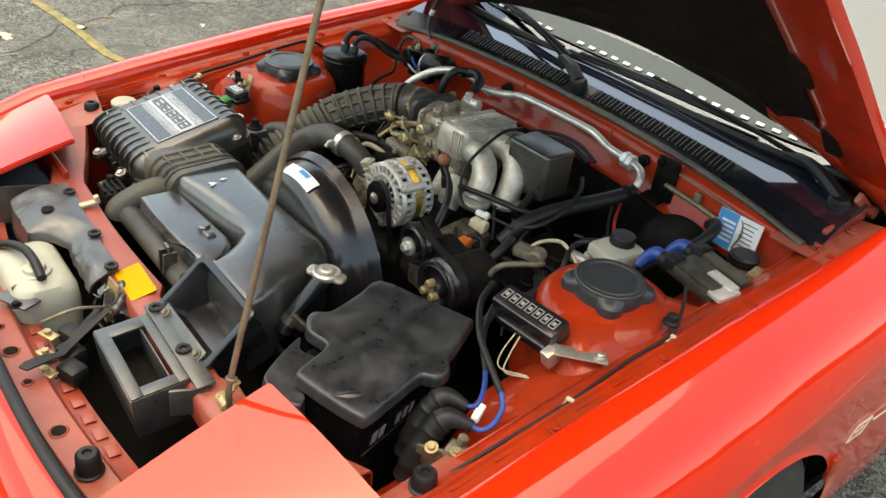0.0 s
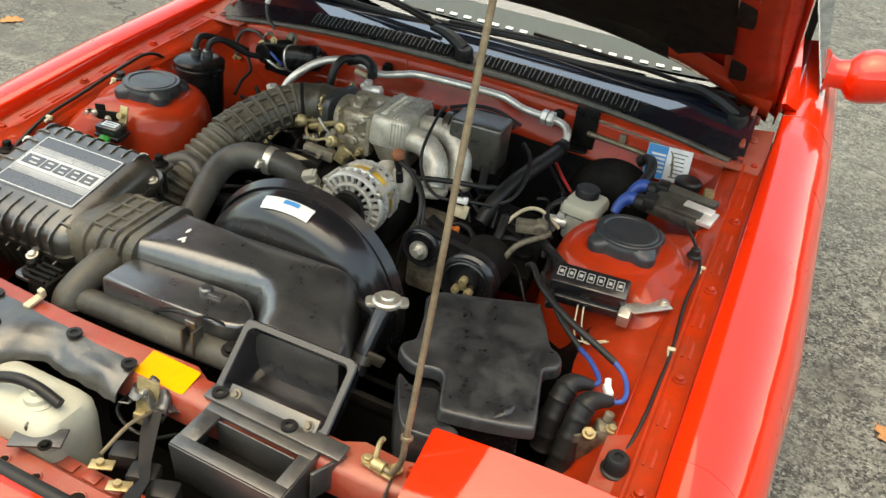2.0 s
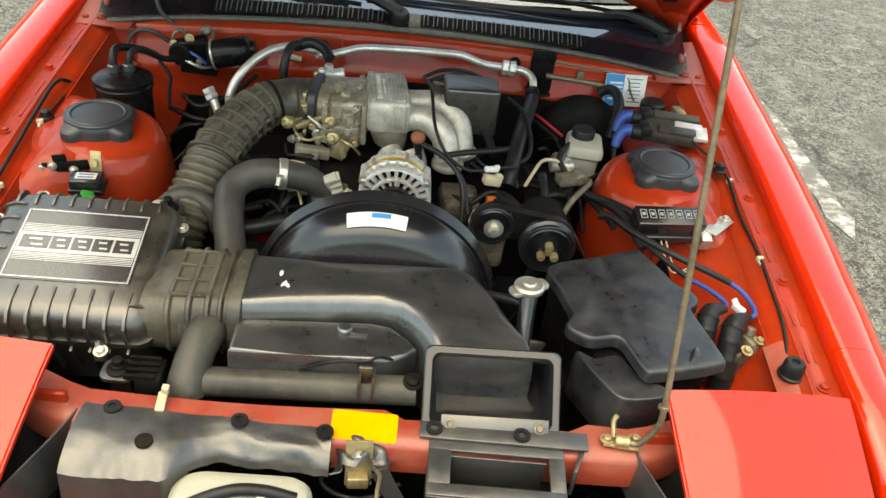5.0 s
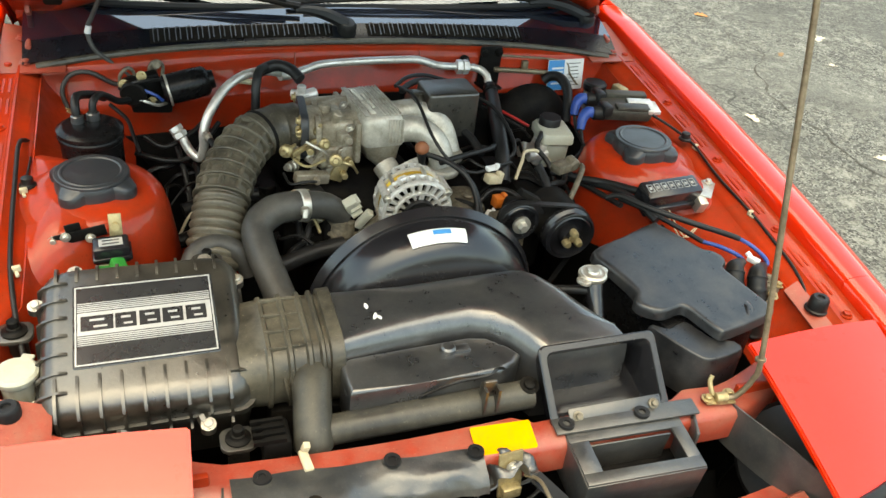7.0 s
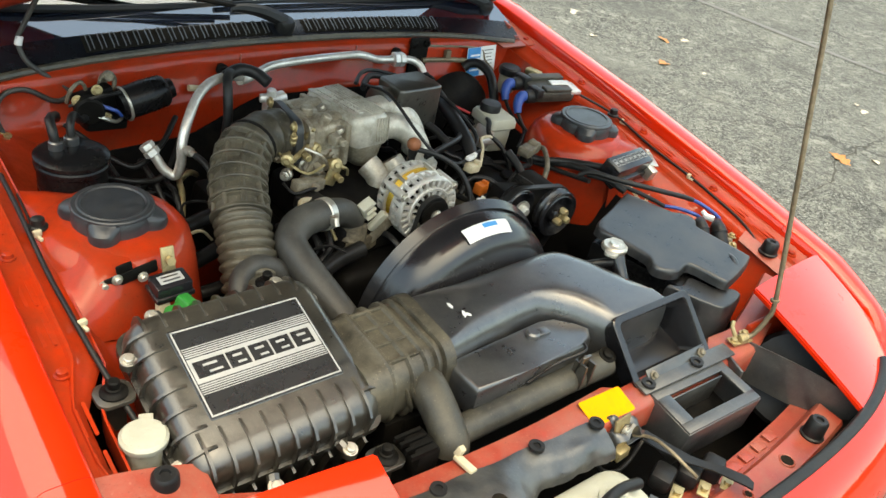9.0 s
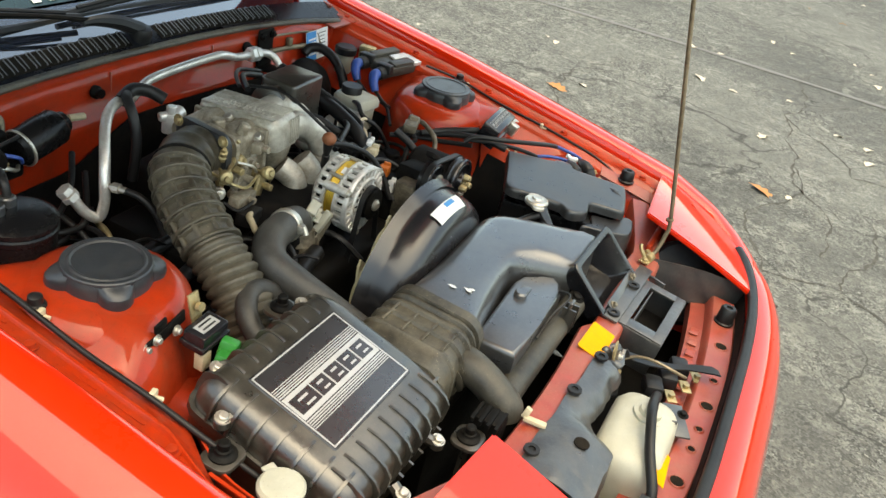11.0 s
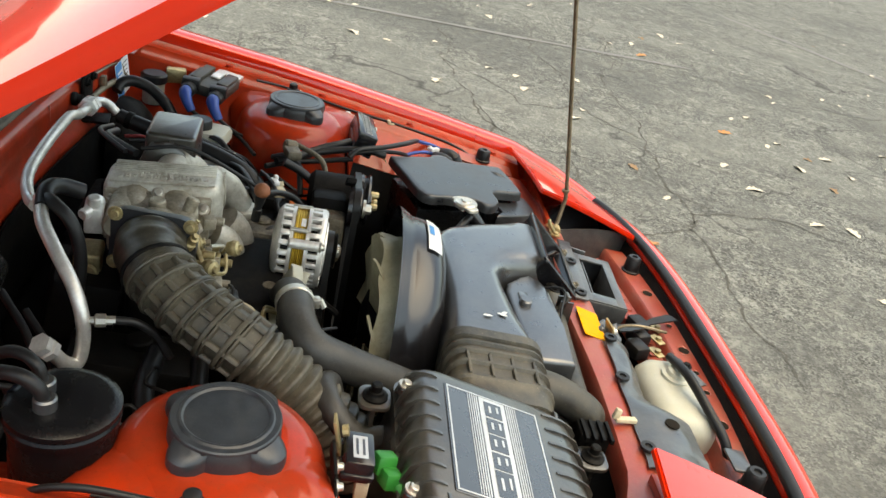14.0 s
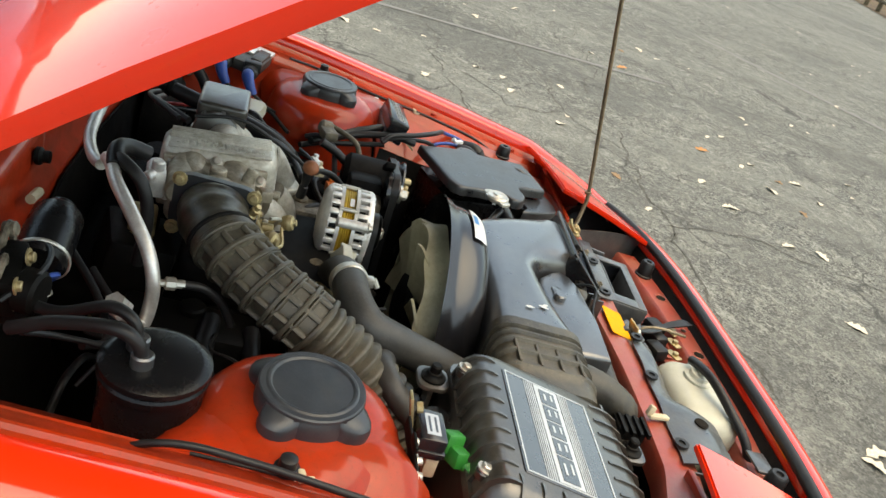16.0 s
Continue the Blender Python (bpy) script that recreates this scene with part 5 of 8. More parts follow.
bm = B()
rings = []
for x, g in ((-0.352, 0.0), (-0.335, 0.0), (-0.315, 0.001), (-0.312, 0.004), (-0.307, 0.004), (-0.304, 0.0), (-0.284, 0.0), (-0.281, 0.0045), (-0.276, 0.0045), (-0.273, 0.0), (-0.256, 0.0), (-0.253, 0.0045), (-0.248, 0.0045), (-0.245, 0.0), (-0.236, -0.001), (-0.233, 0.004), (-0.229, 0.004), (-0.226, -0.001), (-0.221, -0.001), (-0.219, 0.005), (-0.200, 0.005), (-0.198, 0.0)):
    rings.append(neck_ring(x, g))
add_loft(bm, rings)
part("bellows", bm, DUSTHOSE, neck, "", 40)
for a in (-0.05, -0.015, 0.02, 0.055):
    bm = B()
    add_box(bm, (-0.277, -0.383 + a, 0.676 + 0.053 + 0.006 * a / 0.09), (0.066, 0.005, 0.008), bev=0.0015)
    part("rib", bm, DUSTHOSE, neck)

# ---- intake duct ----
duct = thing("intake_duct", (0.0, -0.41, 0.60), "broad smooth black plastic intake duct with scuffs", "air duct")
bm = B()
poly = [(-0.203, -0.452), (-0.12, -0.442), (-0.04, -0.430), (0.010, -0.425), (0.036, -0.434), (0.057, -0.456), (0.074, -0.486), (0.094, -0.518), (0.150, -0.522), (0.215, -0.522), (0.246, -0.516), (0.240, -0.48), (0.222, -0.43), (0.198, -0.37), (0.172, -0.325), (0.148, -0.305), (0.12, -0.298), (0.03, -0.300), (-0.08, -0.304), (-0.203, -0.306)]
rings = []
cx, cy = 0.02, -0.39
prof = [(0.0, 0.600, 0.0), (0.0, 0.690, 0.0), (0.003, 0.705, 0), (0.008, 0.718, 0), (0.015, 0.728, 0), (0.023, 0.734, 0), (0.034, 0.7365, 0), (0.050, 0.737, 0)]
for ins, z, _ in prof:
    ring = []
    for i, (x, y) in enumerate(poly):
        a, b = Vector(poly[i - 1]), Vector(poly[(i + 1) % len(poly)])
        t = (b - a).normalized()
        nrm = vec(-t.y, t.x, 0)
        k = 0.0 if x < -0.2 else (0.25 if x > 0.235 else 1.0)
        q = vec(x, y, 0) + vec(nrm.x * ins * k, nrm.y * ins * (0.4 if (x > 0.235 or (y < -0.51 and x > 0.08)) else 1.0), 0)
        drop = 0.0
        if y < -0.44 and x > 0.02:
            drop = 0.05 * max(0, (-0.44 - q.y) / 0.08)
        ring.append(vec(q.x, q.y, z - drop * 0.25 + 0.004 * math.sin(q.x * 6)))
    rings.append(ring)
add_loft(bm, rings)
part("duct_shell", bm, PLASTIC, duct, "", 50)
for k, (x, y, l, a) in enumerate(((-0.150, -0.372, 0.016, 80), (-0.142, -0.398, 0.018, 60), (-0.136, -0.402, 0.012, 100))):
    bm = B()
    m = Matrix.Translation((x, y, 0.7363)) @ pose(0, 0, 0, 0, 0, a)
    add_prism(bm, [(-l / 2, -0.001), (-l / 6, -0.004), (l / 3, -0.002), (l / 2, 0.002), (0, 0.003), (-l / 3, 0.001)], 0.0007, m)
    part("paint_scuff", bm, WHITE, duct, "white paint scuff")

# intake scoop in front of the duct
scoop = thing("intake_scoop", (0.182, -0.56, 0.62), "open rectangular black plastic intake scoop", "air scoop")
tl, tr, br, bl = (Vector(p) for p in ((0.085, -0.515, 0.733), (0.277, -0.518, 0.739), (0.285, -0.604, 0.656), (0.083, -0.604, 0.652)))
SC = frame_of((tl + tr + br + bl) / 4, tr - tl, tl - bl)
W, H = 0.196, 0.122
bm = B()
rings = []
for w, h, z in ((W - 0.012, H - 0.012, -0.035), (W - 0.004, H - 0.004, -0.006), (W + 0.004, H + 0.004, 0.0), (W + 0.004, H + 0.004, 0.004), (W, H, 0.006), (W - 0.018, H - 0.018, 0.006), (W - 0.022, H - 0.022, 0.003), (W - 0.028, H - 0.028, -0.022), (W - 0.040, H - 0.040, -0.036), (W - 0.06, H - 0.06, -0.040)):
    rings.append([SC @ vec(x, y, z * (1 + 1.3 * max(0, y + 0.5 * h) / h) if z < -0.02 and w < W - 0.02 else z) for x, y in rounded(w, h, min(0.012, h * 0.3), 4)])
last = add_loft(bm, rings, caps=False)[-1]
bm.faces.new(last)
part("scoop_tray", bm, GLOSSY, scoop, "", 35)
bm = B()
add_box(bm, (0, 0, 0), (0.155, 0.026, 0.003), bev=0.001)
bmesh.ops.transform(bm, matrix=SC @ Matrix.Translation((0.006, -H / 2 + 0.012, 0.0085)), verts=bm.verts[:])
strip = part("metal_strip", bm, DUSTY, scoop, "grey metal strip with two bolts")
for x in (-0.058, 0.070):
    bolt(strip, SC @ vec(x, -H / 2 + 0.012, 0.010), SC.to_3x3() @ vec(0, 0, 1), 0.005, GREASE)

# resonator box
reso = thing("resonator_box", (-0.06, -0.47, 0.62), "flat black plastic resonator box in front of the duct", "resonator")
bm = B()
add_prism(bm, [(-0.206, -0.521), (-0.1, -0.522), (0.025, -0.519), (0.055, -0.508), (0.072, -0.488), (0.060, -0.468), (0.030, -0.440), (0.0, -0.434), (-0.19, -0.446), (-0.203, -0.452), (-0.208, -0.466)], 0.078, Matrix.Translation((0, 0, 0.626)), 0.009, 4)
part("box", bm, PLASTIC, reso, "", 35)
bm = B()
add_cyl(bm, (-0.040, -0.462, 0.690), (-0.040, -0.462, 0.714), 0.012, n=16, rim=0.003)
add_box(bm, (-0.020, -0.462, 0.703), (0.03, 0.018, 0.012), bev=0.003)
part("valve_knob", bm, PLASTIC, reso)

# fresh-air pipe along the beam
pipe = thing("fresh_air_pipe", (-0.08, -0.52, 0.62), "long dusty black plastic pipe along the radiator support", "air pipe")
bm = B()
pts = [(-0.262, -0.532, 0.645), (-0.20, -0.532, 0.648), (-0.05, -0.534, 0.655), (0.075, -0.538, 0.664)]
add_tube(bm, pts, 0.0225, 18, 4)
tubep = part("tube", bm, DUSTPIPE, pipe, "", 50)
bm = B()
add_tube(bm, [(-0.245, -0.425, 0.672), (-0.250, -0.455, 0.680), (-0.256, -0.495, 0.674), (-0.262, -0.538, 0.652), (-0.262, -0.545, 0.635)], [0.031, 0.030, 0.028, 0.028, 0.029], 20, 5)
part("elbow", bm, DUSTPIPE, pipe, "", 50)
for k in range(4):
    bm = B()
    p = vec(-0.252 - 0.009 * k, -0.449 + 0.002 * k, 0.676 - 0.003 * k)
    add_lathe(bm, [(0.022, -0.004), (0.031, -0.002), (0.033, 0.0), (0.031, 0.002), (0.022, 0.004)], p, (-0.9, 0.2, -0.3), 24, caps=False)
    part("bellows_fold", bm, DUSTHOSE, pipe)
bm = B()
add_cyl(bm, (-0.244, -0.432, 0.672), (-0.245, -0.441, 0.676), 0.0335, n=24, rim=0.001)
part("clamp", bm, STEEL, pipe, "wire hose clamp")
bm = B()
add_box(bm, (-0.315, -0.535, 0.642), (0.04, 0.05, 0.05), bev=0.006)
for k in range(4):
    add_box(bm, (-0.325, -0.556 + 0.013 * k, 0.668), (0.045, 0.005, 0.008))
part("valve_block", bm, DARK, pipe)
bm = B()
add_box(bm, (-0.002, -0.543, 0.685), (0.02, 0.006, 0.06), (10, 0, 0), 0.002)
add_box(bm, (-0.010, -0.548, 0.68), (0.004, 0.025, 0.045))
add_box(bm, (0.010, -0.548, 0.68), (0.004, 0.025, 0.045))
part("bracket", bm, DUSTY, pipe)
bolt(tubep, (0.068, -0.540, 0.684), (0, -0.3, 1), 0.009, DARK)
hose("cable", [(0.055, -0.50, 0.68), (0.02, -0.522, 0.712), (-0.002, -0.54, 0.718), (-0.05, -0.528, 0.70), (-0.10, -0.524, 0.678)], 0.0025, RUBBER, "thin black cable tied along the plastic pipe", 6, cat="cable", group="cables")

# ---- fan shroud and fan ----
shroud = thing("fan_shroud", (-0.012, -0.27, 0.40), "glossy black plastic fan shroud arch", "fan shroud")
SX, SZ = -0.002, 0.597
SPROF = [(-0.238, 0.206), (-0.234, 0.208), (-0.238, 0.2035), (-0.250, 0.2025), (-0.264, 0.2005), (-0.280, 0.1960), (-0.294, 0.187), (-0.304, 0.173), (-0.309, 0.155), (-0.311, 0.13), (-0.313, 0.05)]


def shroud_pt(a, k, off=0.0):
    y, r = (float(np.interp(k, range(len(SPROF)), [p[j] for p in SPROF])) for j in (0, 1))
    return vec(SX - (r + off) * math.cos(a), y, SZ + (r + off) * math.sin(a))


bm = B()
add_loft(bm, [[shroud_pt(radians(-15 + 210 * i / 60), k) for k in range(len(SPROF))] for i in range(61)], caps=False, closed=False)
thicken(bm, 0.003)
part("shroud_arch", bm, GLOSSY, shroud, "", 60)
bm = B()
add_grid(bm, lambda u, v: shroud_pt(radians(74 + 29 * u), 4.3 + 1.7 * v, 0.0048), 12, 4)
thicken(bm, 0.0005)
lab = part("paper_label", bm, WHITE, shroud, "white paper label with a blue field")
bm = B()
add_grid(bm, lambda u, v: shroud_pt(radians(86 + 9 * u), 4.5 + 0.55 * v, 0.0056), 6, 2)
thicken(bm, 0.0004)
part("blue_field", bm, BLUE, lab)
fan = thing("cooling_fan", (-0.012, -0.165, 0.44), "yellowed plastic engine cooling fan behind its shroud", "fan")
bm = B()
add_lathe(bm, [(0.0, -0.02), (0.05, -0.02), (0.06, 0.0), (0.06, 0.03), (0.03, 0.04), (0.0, 0.04)], (SX, -0.222, SZ), (0, 1, 0), 28)
part("hub", bm, DARK, fan)
bm = B()


def blade(u, v):
    r = 0.052 + 0.112 * u - 0.010 * (2 * v - 1) ** 4 * u
    a = radians((2 * v - 1) * (22 - 3 * u) + 8 * u)
    return vec(SX + r * math.sin(a), -0.236 + 0.050 * v * (0.8 + 0.2 * u) + 0.005 * math.sin(v * 3.1), SZ + r * math.cos(a))


add_grid(bm, blade, 8, 8)
thicken(bm, 0.0045)
bl0 = part("blade", bm, FANPL, fan, "", 60)
bm = B()
add_grid(bm, lambda u, v: (lambda a, r: vec(SX + r * math.sin(a), -0.237 + 0.041 * v + 0.003 * math.sin(9 * a) * v, SZ + r * math.cos(a)))(radians(-178 + 356 * u), 0.163 + 0.0035 * math.sin(9 * radians(-178 + 356 * u) + 2 * v)), 90, 4)
thicken(bm, 0.003)
part("rim_band", bm, FANPL, fan, "yellowed plastic rim joining the blade tips", 60)
repeat(bl0, [about((SX, 0, SZ), (0, 1, 0), 40 * k) for k in range(1, 9)])

# ---- radiator with filler ----
rad = thing("radiator", (0.02, -0.44, 0.25), "dark radiator with a bright filler cap", "radiator")
bm = B()
add_box(bm, (0.02, -0.43, 0.44), (0.66, 0.05, 0.36), bev=0.006)
add_box(bm, (0.02, -0.435, 0.605), (0.60, 0.05, 0.03), bev=0.01)
part("core", bm, DARK, rad)
bm = B()
add_tube(bm, [(0.240, -0.445, 0.650), (0.241, -0.428, 0.682), (0.244, -0.395, 0.722), (0.247, -0.378, 0.742)], [0.015, 0.014, 0.014, 0.0155], 18, 4)
nk = part("filler_neck", bm, GLOSSY, rad)
bm = B()
add_lathe(bm, [(0.0, 0.010), (0.009, 0.011), (0.011, 0.008), (0.018, 0.006), (0.021, 0.007), (0.0245, 0.004), (0.025, 0.0), (0.024, -0.003), (0.0, -0.003)], (0.246, -0.371, 0.748), (-0.02, 0.02, 1), 28)
for a in (30, 210):
    m = Matrix.Translation((0.246, -0.371, 0.7445)) @ pose(0, 0, 0, 0, 0, a) @ pose(0.022, 0, 0)
    add_prism(bm, rounded(0.026, 0.026, 0.009), 0.006, m, 0.002)
part("filler_cap", bm, STEEL, nk, "bright metal radiator cap")
bm = B()
add_tube(bm, [(0.240, -0.388, 0.728), (0.215, -0.372, 0.722), (0.18, -0.350, 0.71)], 0.008, 10, 3)
part("overflow_hose", bm, RUBBER, rad)
bm = B()
add_box(bm, (0.262, -0.430, 0.676), (0.03, 0.008, 0.02), (0, 20, 20), 0.002)
add_cyl(bm, (0.2405, -0.436, 0.664), (0.2415, -0.428, 0.676), 0.0175, n=18)
part("neck_clamp", bm, DUSTY, rad)

# ---- battery ----
bat = thing("battery", (0.42, -0.40, 0.40), "black battery under a scuffed black plastic cover", "battery")
bm = B()
bpoly = [(0.290, -0.290), (0.37, -0.256), (0.450, -0.224), (0.462, -0.230), (0.488, -0.275), (0.508, -0.312), (0.525, -0.322), (0.536, -0.340), (0.532, -0.357), (0.518, -0.370), (0.524, -0.40), (0.535, -0.44), (0.545, -0.482), (0.538, -0.492), (0.49, -0.508), (0.43, -0.522), (0.414, -0.520), (0.402, -0.49), (0.392, -0.462), (0.378, -0.452), (0.345, -0.460), (0.325, -0.454), (0.308, -0.440), (0.306, -0.425), (0.317, -0.408), (0.314, -0.385), (0.302, -0.34)]
BT = Matrix.Translation((0, 0, 0.735)) @ Matrix(((1, 0, 0, 0), (0, 1, 0, 0), (0, 0.06, 1, 0.02), (0, 0, 0, 1)))
add_lid(bm, smooth_ring(bpoly, 3), [(-0.002, -0.020), (-0.001, -0.007), (0.0, -0.003), (0.0015, -0.0008), (0.0029, 0.0), (0.010, 0.0002)], BT)
cov = part("cover", bm, BATT, bat, "scuffed black plastic cover", 50)
bm = B()
add_lid(bm, smooth_ring([(0.318, -0.462), (0.345, -0.474), (0.385, -0.462), (0.400, -0.485), (0.418, -0.515), (0.45, -0.525), (0.452, -0.545), (0.39, -0.558), (0.36, -0.54)], 4), [(0.0, -0.115), (0.0, -0.038), (0.002, -0.031), (0.005, -0.0275), (0.009, -0.026)], BT)
part("cover_step", bm, BATT, cov, "", 50)
bm = B()
add_tube(bm, [BT @ vec(0.485, -0.500, -0.012), BT @ vec(0.50, -0.475, -0.006), BT @ vec(0.508, -0.455, -0.006)], [0.012, 0.010, 0.004], 10, 4)
part("cover_bulge", bm, BATT, cov, "", 60)
bm = B()
add_prism(bm, [(0.30, -0.285), (0.45, -0.235), (0.525, -0.48), (0.37, -0.535)], 0.285, Matrix.Translation((0, 0, 0.41)), 0.004)
part("case", bm, INKY, bat)
e0, e1 = vec(0.516, -0.452, 0), vec(0.481, -0.337, 0)
BM = frame_of((e0.x + 0.003, e0.y, 0.640), e1 - e0, (0, 0, 1))
for x, w in ((0.008, 0.013), (0.026, 0.013), (0.066, 0.011), (0.084, 0.010), (0.100, 0.008)):
    bm = B()
    add_prism(bm, [(-w / 2 - 0.003, -0.009), (w / 2 - 0.003, -0.009), (w / 2 + 0.003, 0.009), (-w / 2 + 0.003, 0.009)], 0.0008, BM @ Matrix.Translation((x, 0.0, 0.0)))
    part("lettering_bar", bm, SILVER, bat)
bm = B()
add_box(bm, (0, 0, 0), (0.150, 0.003, 0.0015), bev=0.0005)
bmesh.ops.transform(bm, matrix=BM @ Matrix.Translation((0.055, -0.018, 0.0)), verts=bm.verts[:])
part("case_seam", bm, GREYPL, bat)

# terminal boots between battery and apron
rel = thing("terminal_boots", (0.58, -0.39, 0.60), "pair of ribbed black rubber terminal boots on a brown bracket", "terminal boot")
for pts in (((0.548, -0.405, 0.615), (0.549, -0.392, 0.66), (0.554, -0.368, 0.702), (0.563, -0.352, 0.714), (0.590, -0.337, 0.712)), ((0.583, -0.430, 0.610), (0.585, -0.416, 0.655), (0.590, -0.390, 0.700), (0.599, -0.374, 0.713), (0.626, -0.355, 0.711))):
    bm = B()
    add_tube(bm, pts, lambda u: float(np.interp(u, (0, 0.45, 0.6, 0.75, 0.9, 1), (0.019, 0.018, 0.018, 0.016, 0.011, 0.008))) + (0.0016 if 0.02 < (u * 7) % 1 < 0.2 and u < 0.7 else 0), 18, 12)
    part("boot", bm, RUBBER, rel, "", 40)
bm = B()
add_box(bm, (0.632, -0.385, 0.672), (0.035, 0.030, 0.035), (0, 10, 25), 0.004)
add_box(bm, (0.612, -0.410, 0.655), (0.05, 0.006, 0.06), (0, 0, 40), 0.002)
add_cyl(bm, (0.628, -0.375, 0.69), (0.630, -0.372, 0.703), 0.008, n=8, rim=0.001)
part("bracket", bm, GREASE, rel, "greasy brown bracket")
bolt(rel, (0.640, -0.392, 0.691), (0.1, 0, 1), 0.006, BRASS)
bolt(rel, (0.612, -0.415, 0.688), (0.1, -0.3, 1), 0.006, BRASS)
hose("battery_cable", [(0.40, -0.13, 0.745), (0.416, -0.151, 0.760), (0.45, -0.204, 0.762), (0.511, -0.254, 0.756), (0.575, -0.280, 0.742), (0.608, -0.290, 0.732)], 0.0058, RUBBER, "black ribbed cable sleeve beside the battery", 8, cat="cable", group="cables")
hose("battery_cable", [(0.43, -0.13, 0.74), (0.455, -0.18, 0.745), (0.50, -0.235, 0.735), (0.546, -0.265, 0.715)], 0.005, RUBBER, "black ribbed cable sleeve beside the battery", 8, cat="cable", group="cables")
hose("blue_cable", [(0.606, -0.289, 0.733), (0.628, -0.303, 0.724), (0.641, -0.330, 0.716), (0.638, -0.350, 0.712), (0.622, -0.357, 0.711)], 0.0042, BLUEPL, "blue sleeved battery cable", 8, cat="cable", group="cables")
hose("blue_cable", [(0.546, -0.265, 0.715), (0.568, -0.285, 0.716), (0.588, -0.308, 0.714), (0.596, -0.326, 0.712), (0.586, -0.340, 0.712)], 0.0042, BLUEPL, "blue sleeved battery cable", 8, cat="cable", group="cables")
bm = B()
add_box(bm, (0.614, -0.338, 0.714), (0.012, 0.024, 0.012), (0, 0, 30), 0.003)
add_cyl(bm, (0.612, -0.332, 0.716), (0.608, -0.322, 0.722), 0.005, n=8)
single("cable_lug", bm, WHITE, "bare bright metal cable lug", "cable lug")

# fuse box
FUSEMARK = material("faded_fuse_print", (0.34, 0.33, 0.31), 0.5, vary=0.15, bump=0.0)
fb = thing("fuse_box", (0.52, -0.16, 0.72), "small black fuse box with white fuse marks", "fuse box")
FB = frame_of((0.520, -0.157, 0.764), (1, 0.09, 0.02), (0, 1, 0.35))
bm = B()
add_box(bm, (0, 0, 0), (0.130, 0.044, 0.038), bev=0.004)
add_box(bm, (0, -0.002, -0.024), (0.122, 0.05, 0.02), bev=0.003)
bmesh.ops.transform(bm, matrix=FB, verts=bm.verts[:])
part("box", bm, GLOSSY, fb)
for k in range(7):
    bm = B()
    for dx, dy, w, h in ((-0.0055, 0, 0.0015, 0.018), (0.0055, 0, 0.0015, 0.018), (0, 0.009, 0.0125, 0.0015), (0, -0.009, 0.0125, 0.0015), (0, 0.0, 0.006, 0.007)):
        add_box(bm, (-0.051 + 0.0168 * k + dx, dy + 0.002, 0.0193), (w, h, 0.0006))
    bmesh.ops.transform(bm, matrix=FB, verts=bm.verts[:])
    part("fuse_mark", bm, FUSEMARK, fb)
bm = B()
add_box(bm, (0.622, -0.142, 0.755), (0.085, 0.028, 0.003), (0, 5, 50), 0.001)
add_box(bm, (0.590, -0.172, 0.742), (0.02, 0.03, 0.03), (20, 0, 0), 0.003)
bk = part("bracket", bm, STEEL, fb, "grey steel bracket")
bolt(bk, (0.642, -0.118, 0.755), (0, 0, 1), 0.006)
for k, (dx, m_) in enumerate(((0.0, CREAM), (-0.01, CREAM))):
    hose("wire", [(0.52 + dx, -0.17, 0.735), (0.53 + dx, -0.20 - 0.01 * k, 0.71), (0.545 + dx, -0.22, 0.695), (0.58 + dx * 0.5, -0.20, 0.70)], 0.0014, CREAM, "thin pale wire hanging below the fuse box", 5, cat="wire", group="wires")

# ---- engine block and dark mass below ----
# blocks coloured near black to fill the depth with shade
eng = thing("engine_block", (0.02, 0.1, 0.25), "dark greasy engine block with near-black blocks filling the shade below", "engine")
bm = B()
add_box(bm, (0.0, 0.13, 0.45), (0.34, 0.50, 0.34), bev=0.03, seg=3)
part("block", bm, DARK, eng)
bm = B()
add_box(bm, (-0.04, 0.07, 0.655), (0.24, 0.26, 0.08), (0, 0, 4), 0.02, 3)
part("rotor_housing", bm, DEEP, eng, "cast housing coloured near black for the shade around it")
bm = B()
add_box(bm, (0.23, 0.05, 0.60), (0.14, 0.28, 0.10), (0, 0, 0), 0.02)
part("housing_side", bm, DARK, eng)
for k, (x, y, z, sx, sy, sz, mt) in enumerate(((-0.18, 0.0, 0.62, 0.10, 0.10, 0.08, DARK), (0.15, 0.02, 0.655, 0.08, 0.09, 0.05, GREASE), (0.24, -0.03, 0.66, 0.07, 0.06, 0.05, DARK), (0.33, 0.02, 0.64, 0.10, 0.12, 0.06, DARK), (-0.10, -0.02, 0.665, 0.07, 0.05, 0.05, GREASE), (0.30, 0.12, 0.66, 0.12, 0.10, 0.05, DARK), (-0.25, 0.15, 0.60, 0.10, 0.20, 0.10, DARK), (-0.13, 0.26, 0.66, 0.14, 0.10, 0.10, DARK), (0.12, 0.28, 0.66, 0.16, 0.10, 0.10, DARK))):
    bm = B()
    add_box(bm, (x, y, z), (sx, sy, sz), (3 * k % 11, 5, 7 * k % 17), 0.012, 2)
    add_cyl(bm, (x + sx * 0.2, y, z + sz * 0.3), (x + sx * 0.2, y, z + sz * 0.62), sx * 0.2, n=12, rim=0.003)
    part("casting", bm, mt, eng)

# ---- alternator ----
AX, AZ = 0.036, 0.712
alt = thing("alternator", (AX, -0.07, 0.655), "cast aluminium alternator with slotted ends and a gold band", "alternator")


